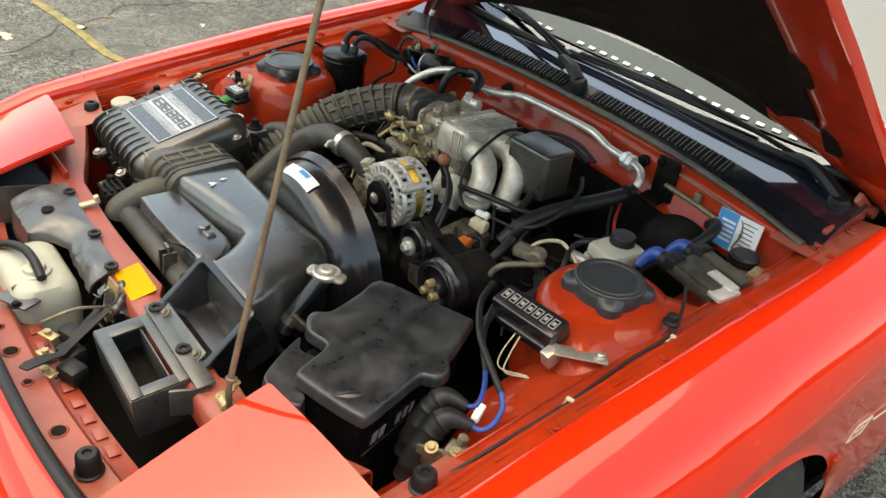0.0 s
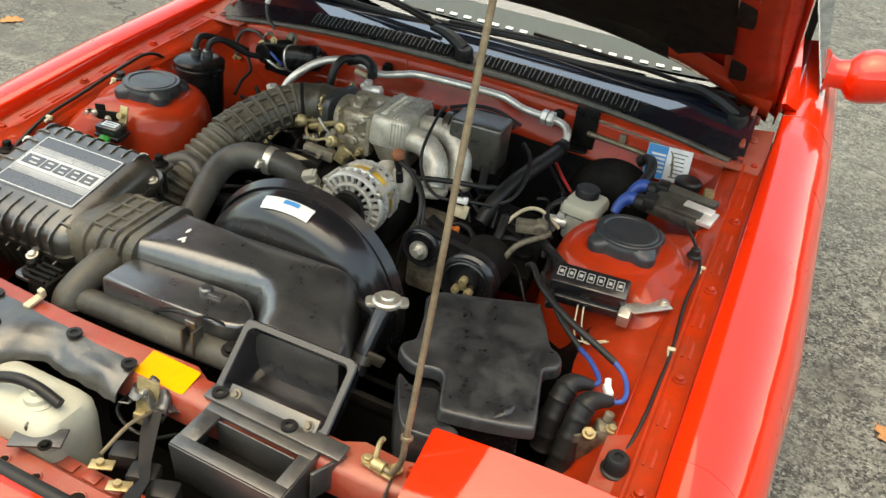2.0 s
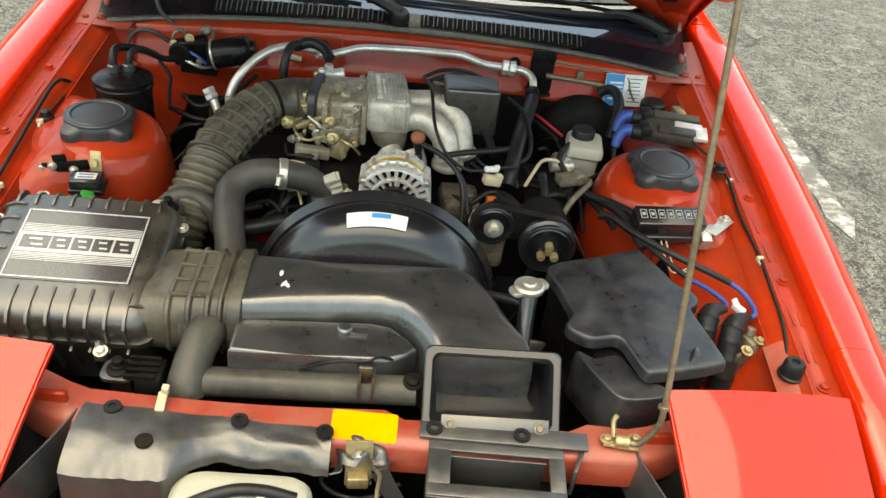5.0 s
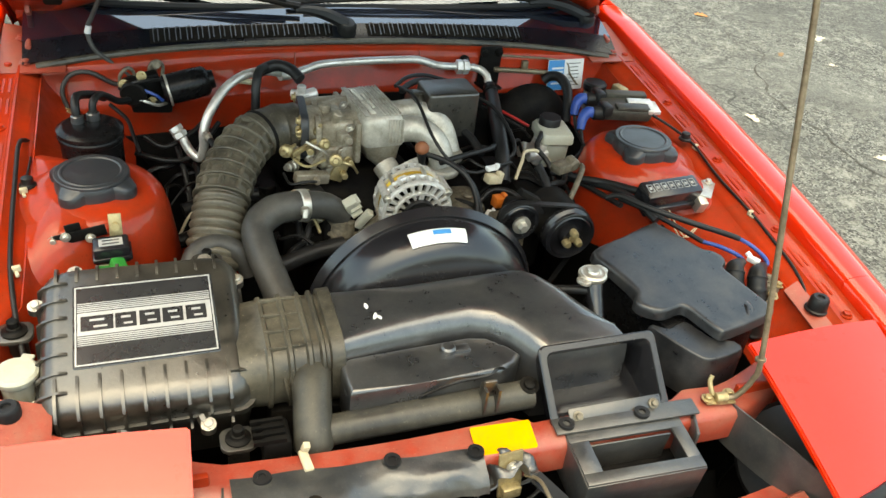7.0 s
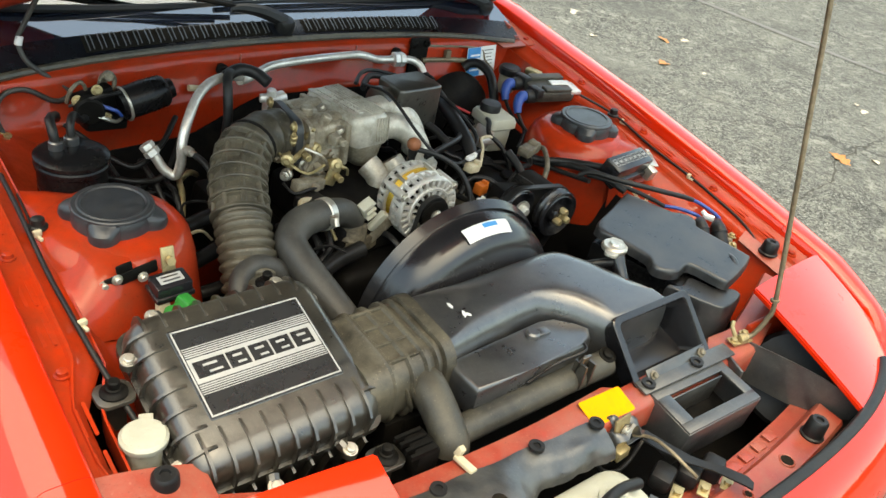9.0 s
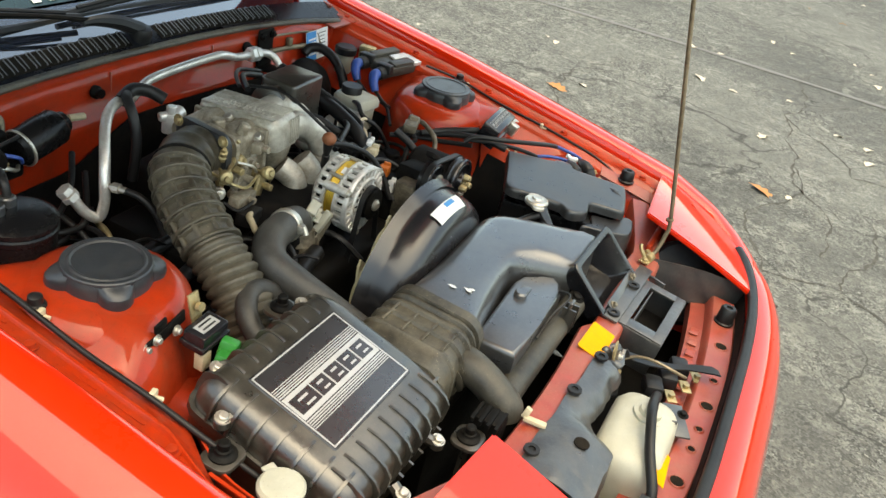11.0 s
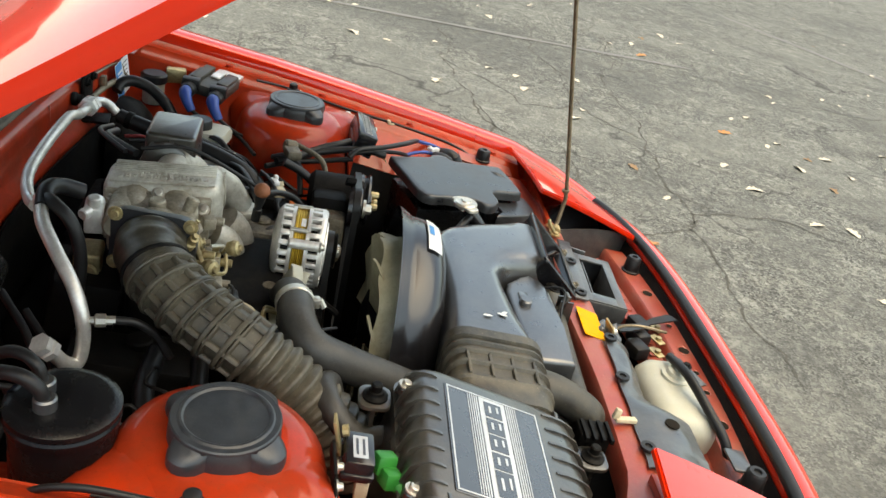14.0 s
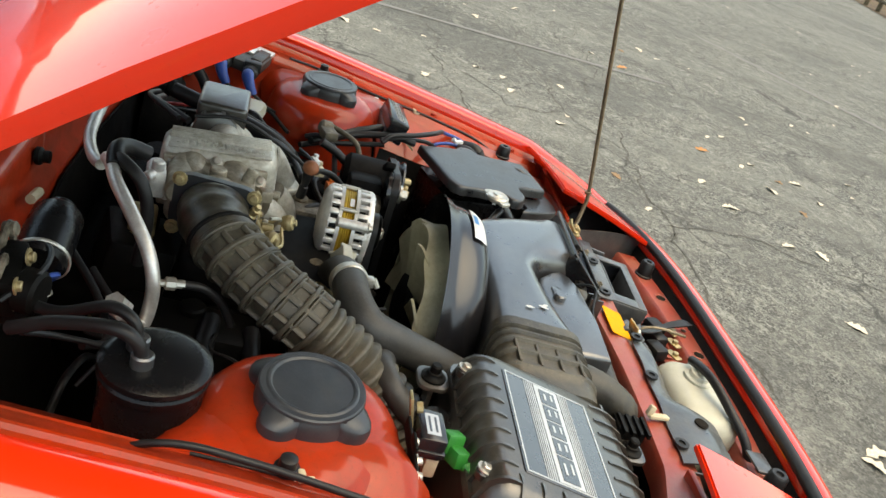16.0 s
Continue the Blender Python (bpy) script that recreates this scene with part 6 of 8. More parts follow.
def radial_bar(r0, r1, w0, w1, y0, y1):
    """A cast bar from radius r0 to r1 on the alternator's face, wider outwards."""
    bm = B()
    add_loft(bm, [[vec(AX + sx * w / 2, y, AZ + r) for sx, y in ((-1, y0), (1, y0), (0.8, y0 - 0.002), (-0.8, y0 - 0.002))] for r, w in ((r0, w0), ((r0 + r1) / 2, (w0 + w1) / 2), (r1, w1))])
    add_box(bm, (AX, (y0 + y1) / 2, AZ + (r0 + r1) / 2), (w0, abs(y1 - y0), r1 - r0))
    return bm


def side_bar(y0, y1, w):
    """A cast rib along the rim, rounded over its shoulder."""
    bm = B()
    add_loft(bm, [[vec(AX + sx * w / 2, y, AZ + r) for sx, r in ((-1, 0.060), (1, 0.060), (1, ro - 0.0012), (0.7, ro), (-0.7, ro), (-1, ro - 0.0012))] for y, ro in ((y0, 0.0695), (y0 + 0.003, 0.0712), (y1 - 0.003, 0.0712), (y1, 0.0705))])
    return bm


bm = B()
add_lathe(bm, [(0.0640, 0.004), (0.0655, 0.0), (0.0690, 0.001), (0.0712, 0.005), (0.0712, 0.010), (0.0640, 0.010), (0.0640, 0.004)], (AX, -0.124, AZ), (0, 1, 0), 48, caps=False)
add_lathe(bm, [(0.0425, 0.002), (0.0440, -0.002), (0.0485, -0.002), (0.0500, 0.002), (0.0490, 0.010), (0.0425, 0.010), (0.0425, 0.002)], (AX, -0.126, AZ), (0, 1, 0), 44, caps=False)
add_lathe(bm, [(0.020, 0.0), (0.023, -0.005), (0.0275, -0.005), (0.030, 0.0), (0.030, 0.012), (0.020, 0.012)], (AX, -0.126, AZ), (0, 1, 0), 36, caps=False)
part("front_ring", bm, ALU, alt)
# near-black disc standing in for the shade behind the spokes
bm = B()
add_lathe(bm, [(0.0, 0.0), (0.062, 0.0), (0.062, 0.012), (0.0, 0.012)], (AX, -0.110, AZ), (0, 1, 0), 32)
part("slot_dark_disc", bm, DARK, alt)
f0 = part("spoke", radial_bar(0.0485, 0.0660, 0.0062, 0.0088, -0.123, -0.114), ALU, alt)
repeat(f0, [about((AX, 0, AZ), (0, 1, 0), 360 / 24 * k) for k in range(1, 24)])
f1 = part("spoke", radial_bar(0.0280, 0.0440, 0.0042, 0.0056, -0.126, -0.117), ALU, alt)
repeat(f1, [about((AX, 0, AZ), (0, 1, 0), 360 / 16 * k + 8) for k in range(1, 17)])
bm = B()
add_lathe(bm, [(0.060, 0.0), (0.0680, 0.0), (0.0712, 0.002), (0.0712, 0.007), (0.060, 0.007)], (AX, -0.098, AZ), (0, 1, 0), 48, caps=False)
part("front_flange", bm, ALU, alt)
f2 = part("fin", side_bar(-0.118, -0.096, 0.0088), ALU, alt)
repeat(f2, [about((AX, 0, AZ), (0, 1, 0), 15 * k) for k in range(1, 24)])
bm = B()
add_lathe(bm, [(0.060, 0.0), (0.0655, 0.0), (0.0668, 0.002), (0.0655, 0.004), (0.0668, 0.006), (0.0655, 0.008), (0.0668, 0.010), (0.0655, 0.012), (0.0668, 0.014), (0.0655, 0.016), (0.0668, 0.018), (0.0655, 0.021), (0.060, 0.021)], (AX, -0.091, AZ), (0, 1, 0), 48, caps=False)
part("stator_band", bm, GOLD, alt, "gold coloured laminated stator band")
bm = B()
add_grid(bm, lambda u, v: vec(AX + 0.0672 * math.sin(-0.55 + 0.26 * u), -0.088 + 0.008 * v, AZ + 0.0672 * math.cos(-0.55 + 0.26 * u)), 6, 2)
thicken(bm, 0.0006)
part("sticker", bm, WHITE, alt, "small white sticker")
bm = B()
add_lathe(bm, [(0.060, 0.0), (0.0712, 0.0), (0.0712, 0.006), (0.0640, 0.007), (0.0640, 0.020), (0.0700, 0.021), (0.0680, 0.026), (0.058, 0.032), (0.030, 0.036), (0.0, 0.037)], (AX, -0.069, AZ), (0, 1, 0), 44)
part("rear_case", bm, ALU, alt)
# near-black ring that gives the gaps between the fins their shade
bm = B()
add_lathe(bm, [(0.060, 0.0), (0.0646, 0.0), (0.0646, 0.0125), (0.060, 0.0125)], (AX, -0.0622, AZ), (0, 1, 0), 40, caps=False)
part("rear_slot_dark", bm, DARK, alt)
f3 = part("fin", side_bar(-0.064, -0.046, 0.0095), ALU, alt)
repeat(f3, [about((AX, 0, AZ), (0, 1, 0), 15 * k) for k in range(1, 24)])
for a in (20, 75, 130, 200, 255, 310):
    bm = B()
    p = vec(AX + 0.0700 * math.cos(radians(a)), -0.096, AZ + 0.0700 * math.sin(radians(a)))
    add_cyl(bm, p, p + vec(0, 0.034, 0), 0.0040, n=10, rim=0.001)
    part("through_bolt", bm, STEEL, alt)
bm = B()
add_lathe(bm, [(0.012, -0.030), (0.030, -0.030), (0.033, -0.028), (0.028, -0.022), (0.033, -0.016), (0.028, -0.010), (0.033, -0.004), (0.033, 0.0), (0.012, 0.0)], (AX, -0.118, AZ), (0, 1, 0), 30)
pl_ = part("pulley", bm, DARK, alt)
bm = B()
add_lathe(bm, [(0.0, -0.038), (0.007, -0.038), (0.012, -0.034), (0.012, -0.026), (0.0, -0.026)], (AX, -0.118, AZ), (0, 1, 0), 12)
part("pulley_nut", bm, STEEL, pl_)
for a in (35, 150, 265):
    bm = B()
    r = 0.071
    p = vec(AX + r * math.cos(radians(a)), -0.118, AZ + r * math.sin(radians(a)))
    add_cyl(bm, p, p + vec(0, 0.055, 0), 0.009, n=14, rim=0.002)
    part("ear", bm, ALU, alt)
    bolt(alt, p, (0, -1, 0), 0.006)
bm = B()
add_box(bm, (-0.045, -0.085, 0.665), (0.10, 0.012, 0.025), (0, -38, 0), 0.003)
part("adjuster_arm", bm, CAST, alt)
bm = B()
add_box(bm, (-0.101, -0.055, 0.722), (0.026, 0.020, 0.038), (20, -25, 10), 0.003)
for k in range(3):
    add_box(bm, (-0.099 + 0.003 * k, -0.060, 0.736 - 0.012 * k), (0.022, 0.020, 0.004), (20, -25, 10))
single("plug_connector", bm, WHITEPL, "cream plastic plug connector beside the alternator", "connector")
bm = B()
add_box(bm, (-0.079, -0.070, 0.700), (0.014, 0.014, 0.045), (15, 30, 0), 0.002)
single("plug_connector", bm, WHITEPL, "cream plastic plug connector with a brass clip", "connector")

# the alternator sits close before the manifold
alt.scale = (0.97, 0.97, 0.97)
alt.location = (0.018, -0.0455, 0.665)

# ---- belt pulleys and compressor on the other side ----
pump = thing("belt_drive", (0.25, -0.14, 0.55), "pair of black belt pulleys with a worn belt", "belt drive")
for (x, y, z, r), nm in (((0.203, -0.160, 0.722, 0.040), "idler_pulley"), ((0.306, -0.180, 0.694, 0.053), "pump_pulley")):
    bm = B()
    add_lathe(bm, [(0.0, -0.006), (r * 0.34, -0.006), (r * 0.38, 0.0), (r * 0.42, 0.013), (r * 0.72, 0.015), (r * 0.76, 0.004), (r * 0.79, 0.0), (r * 0.84, 0.002), (r * 0.90, 0.002), (r * 0.92, -0.001), (r * 0.97, 0.0), (r * 1.0, 0.004), (r * 0.88, 0.010), (r * 1.0, 0.016), (r, 0.024), (0.0, 0.024)], (x, y, z), (0, 1, 0), 36)
    q = part(nm, bm, GLOSSY, pump)
    if r < 0.045:
        bm = B()
        add_lathe(bm, [(0.018, -0.010), (0.018, -0.005), (0.0, -0.005)], (x, y, z), (0, 1, 0), 24)
        part("bearing", bm, STEEL, q)
        bm = B()
        add_lathe(bm, [(0.0, -0.022), (0.008, -0.022), (0.010, -0.019), (0.010, -0.008), (0.0, -0.008)], (x, y, z), (0, 1, 0), 6)
        part("nut", bm, STEEL, q)
    else:
        for a in (90, 210, 330):
            c, s = math.cos(radians(a)) * 0.014, math.sin(radians(a)) * 0.014
            bm = B()
            add_lathe(bm, [(0.0, -0.020), (0.006, -0.020), (0.008, -0.016), (0.008, -0.004), (0.0, -0.004)], (x + c, y, z + s), (0, 1, 0), 8)
            part("nut", bm, BRASS, q)
        bm = B()
        add_lathe(bm, [(0.0, -0.012), (0.006, -0.012), (0.006, -0.004), (0.0, -0.004)], (x, y, z), (0, 1, 0), 10)
        part("nut", bm, BRASS, q)


def belt(circles, y, w, t=0.004):
    """An open belt over circles (x, z, r), as a hull band."""
    pts = []
    for x, z, r in circles:
        pts += [vec(x + r * math.cos(2 * math.pi * k / 48), z + r * math.sin(2 * math.pi * k / 48), 0) for k in range(48)]
    pts = sorted({(round(p.x, 5), round(p.y, 5)) for p in pts})

    def half(ps):
        h = []
        for p in ps:
            while len(h) > 1 and (h[-1][0] - h[-2][0]) * (p[1] - h[-2][1]) - (h[-1][1] - h[-2][1]) * (p[0] - h[-2][0]) <= 0:
                h.pop()
            h.append(p)
        return h

    lo, up = half(pts), half(pts[::-1])
    hull = lo[:-1] + up[:-1]
    bm = B()
    n = len(hull)
    c = vec(sum(p[0] for p in hull) / n, 0, sum(p[1] for p in hull) / n)
    rings = []
    for x, z in hull:
        q = vec(x, 0, z)
        d = (q - c).normalized()
        rings.append([q + vec(0, y, 0), q + d * t + vec(0, y, 0), q + d * t + vec(0, y + w, 0), q + vec(0, y + w, 0)])
    vs = [add_ring(bm, r) for r in rings]
    for i in range(n):
        a, b = vs[i], vs[(i + 1) % n]
        for k in range(4):
            bm.faces.new((a[k], a[(k + 1) % 4], b[(k + 1) % 4], b[k]))
    return bm


part("belt", belt([(0.203, 0.722, 0.038), (0.306, 0.694, 0.051), (0.20, 0.50, 0.06)], -0.158, 0.013), RUBBER, pump, "worn black ribbed belt", 60)
single("alternator_belt", belt([(0.018, 0.72, 0.031), (0.02, 0.47, 0.075)], -0.114, 0.011), RUBBER, "black belt running down from the alternator", "belt", sharp=60)
bm = B()
add_lathe(bm, [(0.0, 0.0), (0.045, 0.0), (0.05, 0.01), (0.05, 0.09), (0.04, 0.10), (0, 0.10)], (0.306, -0.155, 0.690), (0, 1, 0), 24)
add_box(bm, (0.25, -0.10, 0.70), (0.10, 0.07, 0.05), (0, 10, 0), 0.012)
add_box(bm, (0.225, -0.135, 0.765), (0.05, 0.02, 0.012), (0, 30, 0), 0.003)
part("pump_body", bm, DEEP, pump, "greasy black cast pump body")
bm = B()
add_box(bm, (0.20, -0.11, 0.66), (0.07, 0.05, 0.10), (0, 0, 0), 0.01)
part("bracket", bm, GREASE, pump)
# brass return pipe by the pump
bm = B()
add_tube(bm, [(0.335, -0.085, 0.68), (0.345, -0.085, 0.72), (0.362, -0.070, 0.745), (0.395, -0.025, 0.752), (0.398, -0.01, 0.752)], 0.0058, 10, 5)
single("return_pipe", bm, GREASE, "bent greasy brown metal pipe above the pump", "pipe")
bm = B()
add_cyl(bm, (0.382, -0.018, 0.753), (0.374, 0.008, 0.757), 0.0145, n=16, rim=0.004)
add_box(bm, (0.352, -0.012, 0.752), (0.04, 0.03, 0.02), (0, 0, 20), 0.004)
single("pipe_union", bm, GREASE, "corroded brown pipe union", "pipe union")

# ---- intake manifold ----
man = thing("intake_manifold", (-0.01, 0.16, 0.70), "cast aluminium intake manifold with a ribbed plenum", "intake manifold")
PM = frame_of((-0.013, 0.167, 0.791), (1, 0.10, 0.0), (-0.10, 1, -0.06))
bm = B()


def pr(w, d, z, r, cx=0.0, cy=0.0):
    return [PM @ vec(x * 0.78 + cx * 0.8, y + cy, z) for x, y in rounded(w, d, r, 4)]


add_loft(bm, [pr(0.05, 0.11, -0.085, 0.02, 0.02), pr(0.085, 0.15, -0.062, 0.025, 0.008), pr(0.104, 0.170, -0.024, 0.02)])
part("lower_plenum", bm, CAST, man, "grimy lower casting", 40)
bm = B()
add_loft(bm, [pr(0.112, 0.178, -0.024, 0.02), pr(0.116, 0.182, -0.018, 0.02), pr(0.116, 0.182, 0.014, 0.024), pr(0.1145, 0.180, 0.024, 0.024), pr(0.109, 0.175, 0.032, 0.022), pr(0.100, 0.166, 0.038, 0.020), pr(0.090, 0.156, 0.040, 0.018)])
plen = part("plenum", bm, PLENUM, man, "", 40)
for k, x in enumerate((-0.039, -0.035, -0.031, 0.0, 0.0075, 0.015, 0.022, 0.029, 0.036)):
    bm = B()
    add_box(bm, (0, 0, 0), (0.003, 0.158, 0.004), bev=0.001)
    if x > 0:
        add_box(bm, (0, -0.0915, -0.032), (0.004, 0.004, 0.050), bev=0.0012)
    bmesh.ops.transform(bm, matrix=PM @ Matrix.Translation((x, 0, 0.0405)), verts=bm.verts[:])
    part("rib", bm, PLENUM, plen)
rng = random.Random(8)
for row, (x, size, count, pitch) in enumerate(((-0.020, 0.0115, 13, 0.0108), (-0.009, 0.006, 9, 0.0088))):
    for k in range(count):
        bm = B()
        y = (k - (count - 1) / 2) * pitch
        w = pitch * rng.uniform(0.55, 0.78)
        add_box(bm, (-size * 0.4, 0, 0), (size * 0.22, w, 0.005), bev=0.0006)
        add_box(bm, (0, -w * 0.38, 0), (size, w * 0.24, 0.005), bev=0.0006)
        if k % 3:
            add_box(bm, (size * 0.4, 0, 0), (size * 0.22, w, 0.005), bev=0.0006)
        if k % 2:
            add_box(bm, (0, w * 0.38, 0), (size, w * 0.24, 0.005), bev=0.0006)
        bmesh.ops.transform(bm, matrix=PM @ Matrix.Translation((x, y, 0.0405)), verts=bm.verts[:])
        part("raised_lettering_bar", bm, PLENUM, plen)
for k, pts in enumerate((((-0.01, 0.112, 0.786), (0.035, 0.112, 0.792), (0.075, 0.108, 0.790), (0.108, 0.088, 0.768), (0.120, 0.062, 0.725)), ((-0.01, 0.18, 0.79), (0.040, 0.175, 0.797), (0.095, 0.172, 0.800), (0.135, 0.150, 0.775), (0.150, 0.122, 0.725)), ((0.0, 0.09, 0.725), (0.012, 0.065, 0.705), (0.012, 0.05, 0.66)), ((0.045, 0.075, 0.735), (0.055, 0.055, 0.71), (0.055, 0.04, 0.66)))):
    bm = B()
    add_tube(bm, pts, 0.0265 if k < 2 else 0.025, 18, 6)
    if k < 2:
        add_cyl(bm, vec(*pts[-1]) - vec(0, 0, 0.012), vec(*pts[-1]) + vec(0, 0, 0.004), 0.033, n=20, rim=0.003)
    part("runner", bm, PLENUM, man, "smooth cast runner", 60)
for y in (0.135, 0.20):
    bm = B()
    add_tube(bm, [(-0.03, y + 0.006, 0.795), (-0.085, y + 0.002, 0.792), (-0.118, y - 0.002, 0.780)], [0.030, 0.031, 0.034], 18, 4)
    part("intake_throat", bm, CAST, man, "grimy domed throat", 60)
for y, z in ((0.098, 0.806), (0.168, 0.822), (0.235, 0.806), (0.105, 0.772)):
    bolt(man, (-0.072, y, z), (-0.6, -0.2, 0.8), 0.006, STEEL)
# gold zinc plated valve behind the throttle
bm = B()
add_box(bm, (-0.118, 0.255, 0.708), (0.055, 0.040, 0.060), (0, 0, 8), 0.006, 3)
add_cyl(bm, (-0.147, 0.250, 0.708), (-0.154, 0.249, 0.708), 0.018, n=18, rim=0.003)
single("solenoid_valve", bm, BRASS, "gold zinc plated solenoid valve behind the throttle body", "valve")
# throttle body with levers and dashpots
thr = thing("throttle_body", (-0.12, 0.14, 0.72), "grimy cast throttle body with levers and dashpots", "throttle body")
bm = B()
add_cyl(bm, (-0.175, 0.150, 0.784), (-0.125, 0.158, 0.780), 0.044, 0.046, 26, 0.004)
add_prism(bm, rounded(0.135, 0.088, 0.02), 0.010, frame_of((-0.135, 0.160, 0.778), (0.08, 1, 0), (0, 0, 1)), 0.002)
add_box(bm, (-0.092, 0.163, 0.782), (0.09, 0.12, 0.070), (0, 0, 6), 0.012, 3)
add_box(bm, (-0.064, 0.168, 0.775), (0.012, 0.16, 0.088), (0, 0, 6), 0.004)
add_box(bm, (-0.10, 0.125, 0.742), (0.075, 0.06, 0.05), (0, 0, 6), 0.010, 3)
part("bore", bm, CAST, thr, "", 40)
bm = B()
add_cyl(bm, (-0.16, 0.205, 0.80), (-0.06, 0.218, 0.80), 0.022, n=16, rim=0.004)
add_cyl(bm, (-0.112, 0.16, 0.812), (-0.112, 0.16, 0.832), 0.013, n=14, rim=0.002)
add_cyl(bm, (-0.105, 0.12, 0.80), (-0.095, 0.11, 0.835), 0.010, n=12, rim=0.002)
part("sensor", bm, CAST, thr)
bm = B()
add_cyl(bm, (-0.162, 0.225, 0.800), (-0.122, 0.232, 0.806), 0.014, n=16, rim=0.003)
add_cyl(bm, (-0.175, 0.236, 0.806), (-0.150, 0.225, 0.808), 0.009, n=12, rim=0.002)
add_cyl(bm, (-0.150, 0.212, 0.785), (-0.150, 0.205, 0.770), 0.010, n=12, rim=0.002)
add_box(bm, (-0.155, 0.225, 0.793), (0.026, 0.026, 0.040), (0, 0, 10), 0.004)
add_cyl(bm, (-0.155, 0.225, 0.808), (-0.155, 0.225, 0.828), 0.0095, n=14, rim=0.002)
bmesh.ops.translate(bm, vec=(0.011, 0.017, 0.008), verts=bm.verts[:])
part("air_valve", bm, ALU, thr, "pale cast air valve")
for p, d, r in (((-0.205, 0.062, 0.782), (-0.5, -0.7, 0.1), 0.0125), ((-0.112, 0.040, 0.768), (-0.2, -0.9, 0.3), 0.0125), ((-0.125, 0.095, 0.775), (0.2, -0.9, 0.3), 0.012)):
    bm = B()
    p, d = Vector(p), Vector(d).normalized()
    add_lathe(bm, [(0.0, 0.012), (r * 0.4, 0.012), (r * 0.5, 0.008), (r * 0.9, 0.006), (r, 0.002), (r * 1.06, 0.0), (r, -0.003), (r * 0.85, -0.010), (r * 0.3, -0.013), (r * 0.25, -0.04), (0.0, -0.04)], p, d, 22)
    part("dashpot", bm, BRASS, thr, "brass coloured dashpot")
for k, (p, s, rt) in enumerate((((-0.165, 0.085, 0.775), (0.06, 0.008, 0.012), (0, -15, 25)), ((-0.14, 0.08, 0.752), (0.012, 0.010, 0.05), (10, 20, 0)), ((-0.10, 0.065, 0.728), (0.03, 0.008, 0.040), (0, 25, 10)), ((-0.155, 0.06, 0.722), (0.07, 0.022, 0.022), (0, 8, 10)), ((-0.09, 0.085, 0.795), (0.02, 0.02, 0.02), (0, 0, 20)))):
    bm = B()
    add_box(bm, p, s, rt, 0.003)
    add_cyl(bm, Vector(p) + vec(0.008, -0.004, 0), Vector(p) + vec(0.008, -0.022, 0), 0.007, n=10, rim=0.001)
    part("lever", bm, BRASS if k in (0, 2) else CAST, thr)
for k, (p, d, rr_, h) in enumerate((((-0.172, 0.098, 0.800), (-0.3, -0.4, 0.8), 0.007, 0.020), ((-0.185, 0.110, 0.760), (-1, -0.2, 0), 0.010, 0.022), ((-0.150, 0.105, 0.745), (0, -1, 0.1), 0.011, 0.025), ((-0.135, 0.108, 0.800), (0.1, -0.6, 0.8), 0.006, 0.022), ((-0.09, 0.10, 0.755), (0.1, -1, 0.2), 0.009, 0.02), ((-0.11, 0.10, 0.715), (0, -1, 0), 0.013, 0.028), ((-0.075, 0.095, 0.735), (0.2, -1, 0.1), 0.007, 0.025), ((-0.145, 0.085, 0.715), (-0.3, -1, 0.1), 0.008, 0.03), ((-0.19, 0.085, 0.735), (-0.6, -0.6, 0.2), 0.009, 0.02))):
    bm = B()
    p, d = Vector(p), Vector(d).normalized()
    add_lathe(bm, [(0.0, -0.01), (rr_ * 1.3, -0.01), (rr_ * 1.3, 0.0), (rr_, 0.002), (rr_, h * 0.6), (rr_ * 0.6, h * 0.65), (rr_ * 0.6, h), (0.0, h)], p, d, 10)
    part("fitting", bm, (BRASS, CAST, STEEL)[k % 3], thr)
for k, pts in enumerate((((-0.20, 0.10, 0.775), (-0.19, 0.06, 0.765), (-0.165, 0.045, 0.755), (-0.13, 0.05, 0.765)), ((-0.165, 0.07, 0.795), (-0.14, 0.055, 0.785), (-0.12, 0.06, 0.765)), ((-0.21, 0.06, 0.735), (-0.20, 0.035, 0.725), (-0.17, 0.03, 0.73), (-0.14, 0.045, 0.72)), ((-0.10, 0.06, 0.755), (-0.075, 0.055, 0.745), (-0.06, 0.07, 0.72)))):
    bm = B()
    add_tube(bm, pts, 0.0028, 6, 4)
    part("link_rod", bm, (BRASS, STEEL, RUBBER, BRASS)[k], thr)
bm = B()
add_box(bm, (-0.165, 0.035, 0.700), (0.055, 0.03, 0.025), (0, 5, 12), 0.004)
part("injector_plug", bm, RUBBER, thr)
hose("wire_loop", [(-0.150, 0.035, 0.70), (-0.185, 0.02, 0.715), (-0.205, 0.0, 0.72), (-0.205, -0.02, 0.70), (-0.18, -0.035, 0.685), (-0.14, -0.03, 0.68)], 0.006, CREAM, "pale braided wire loop below the throttle", 8, cat="wire", group="wires")

# big ribbed intake hose
HP = [(-0.165, 0.152, 0.788), (-0.210, 0.145, 0.791), (-0.262, 0.114, 0.785), (-0.304, 0.056, 0.765), (-0.331, -0.010, 0.740), (-0.350, -0.078, 0.703), (-0.370, -0.145, 0.650), (-0.383, -0.195, 0.59)]
bm = B()


def hose_r(t):
    r = 0.0425 + 0.004 * min(1, t * 4)
    if t < 0.27:
        return r - 0.006
    if t < 0.60:
        ph = (t - 0.27) / 0.33 * 6
        return r + (0.0040 if (ph % 1) < 0.16 else -0.0030)
    ph = (t - 0.60) / 0.40 * 14
    return r - 0.0045 + 0.0075 * abs(math.sin(ph * math.pi)) ** 1.2


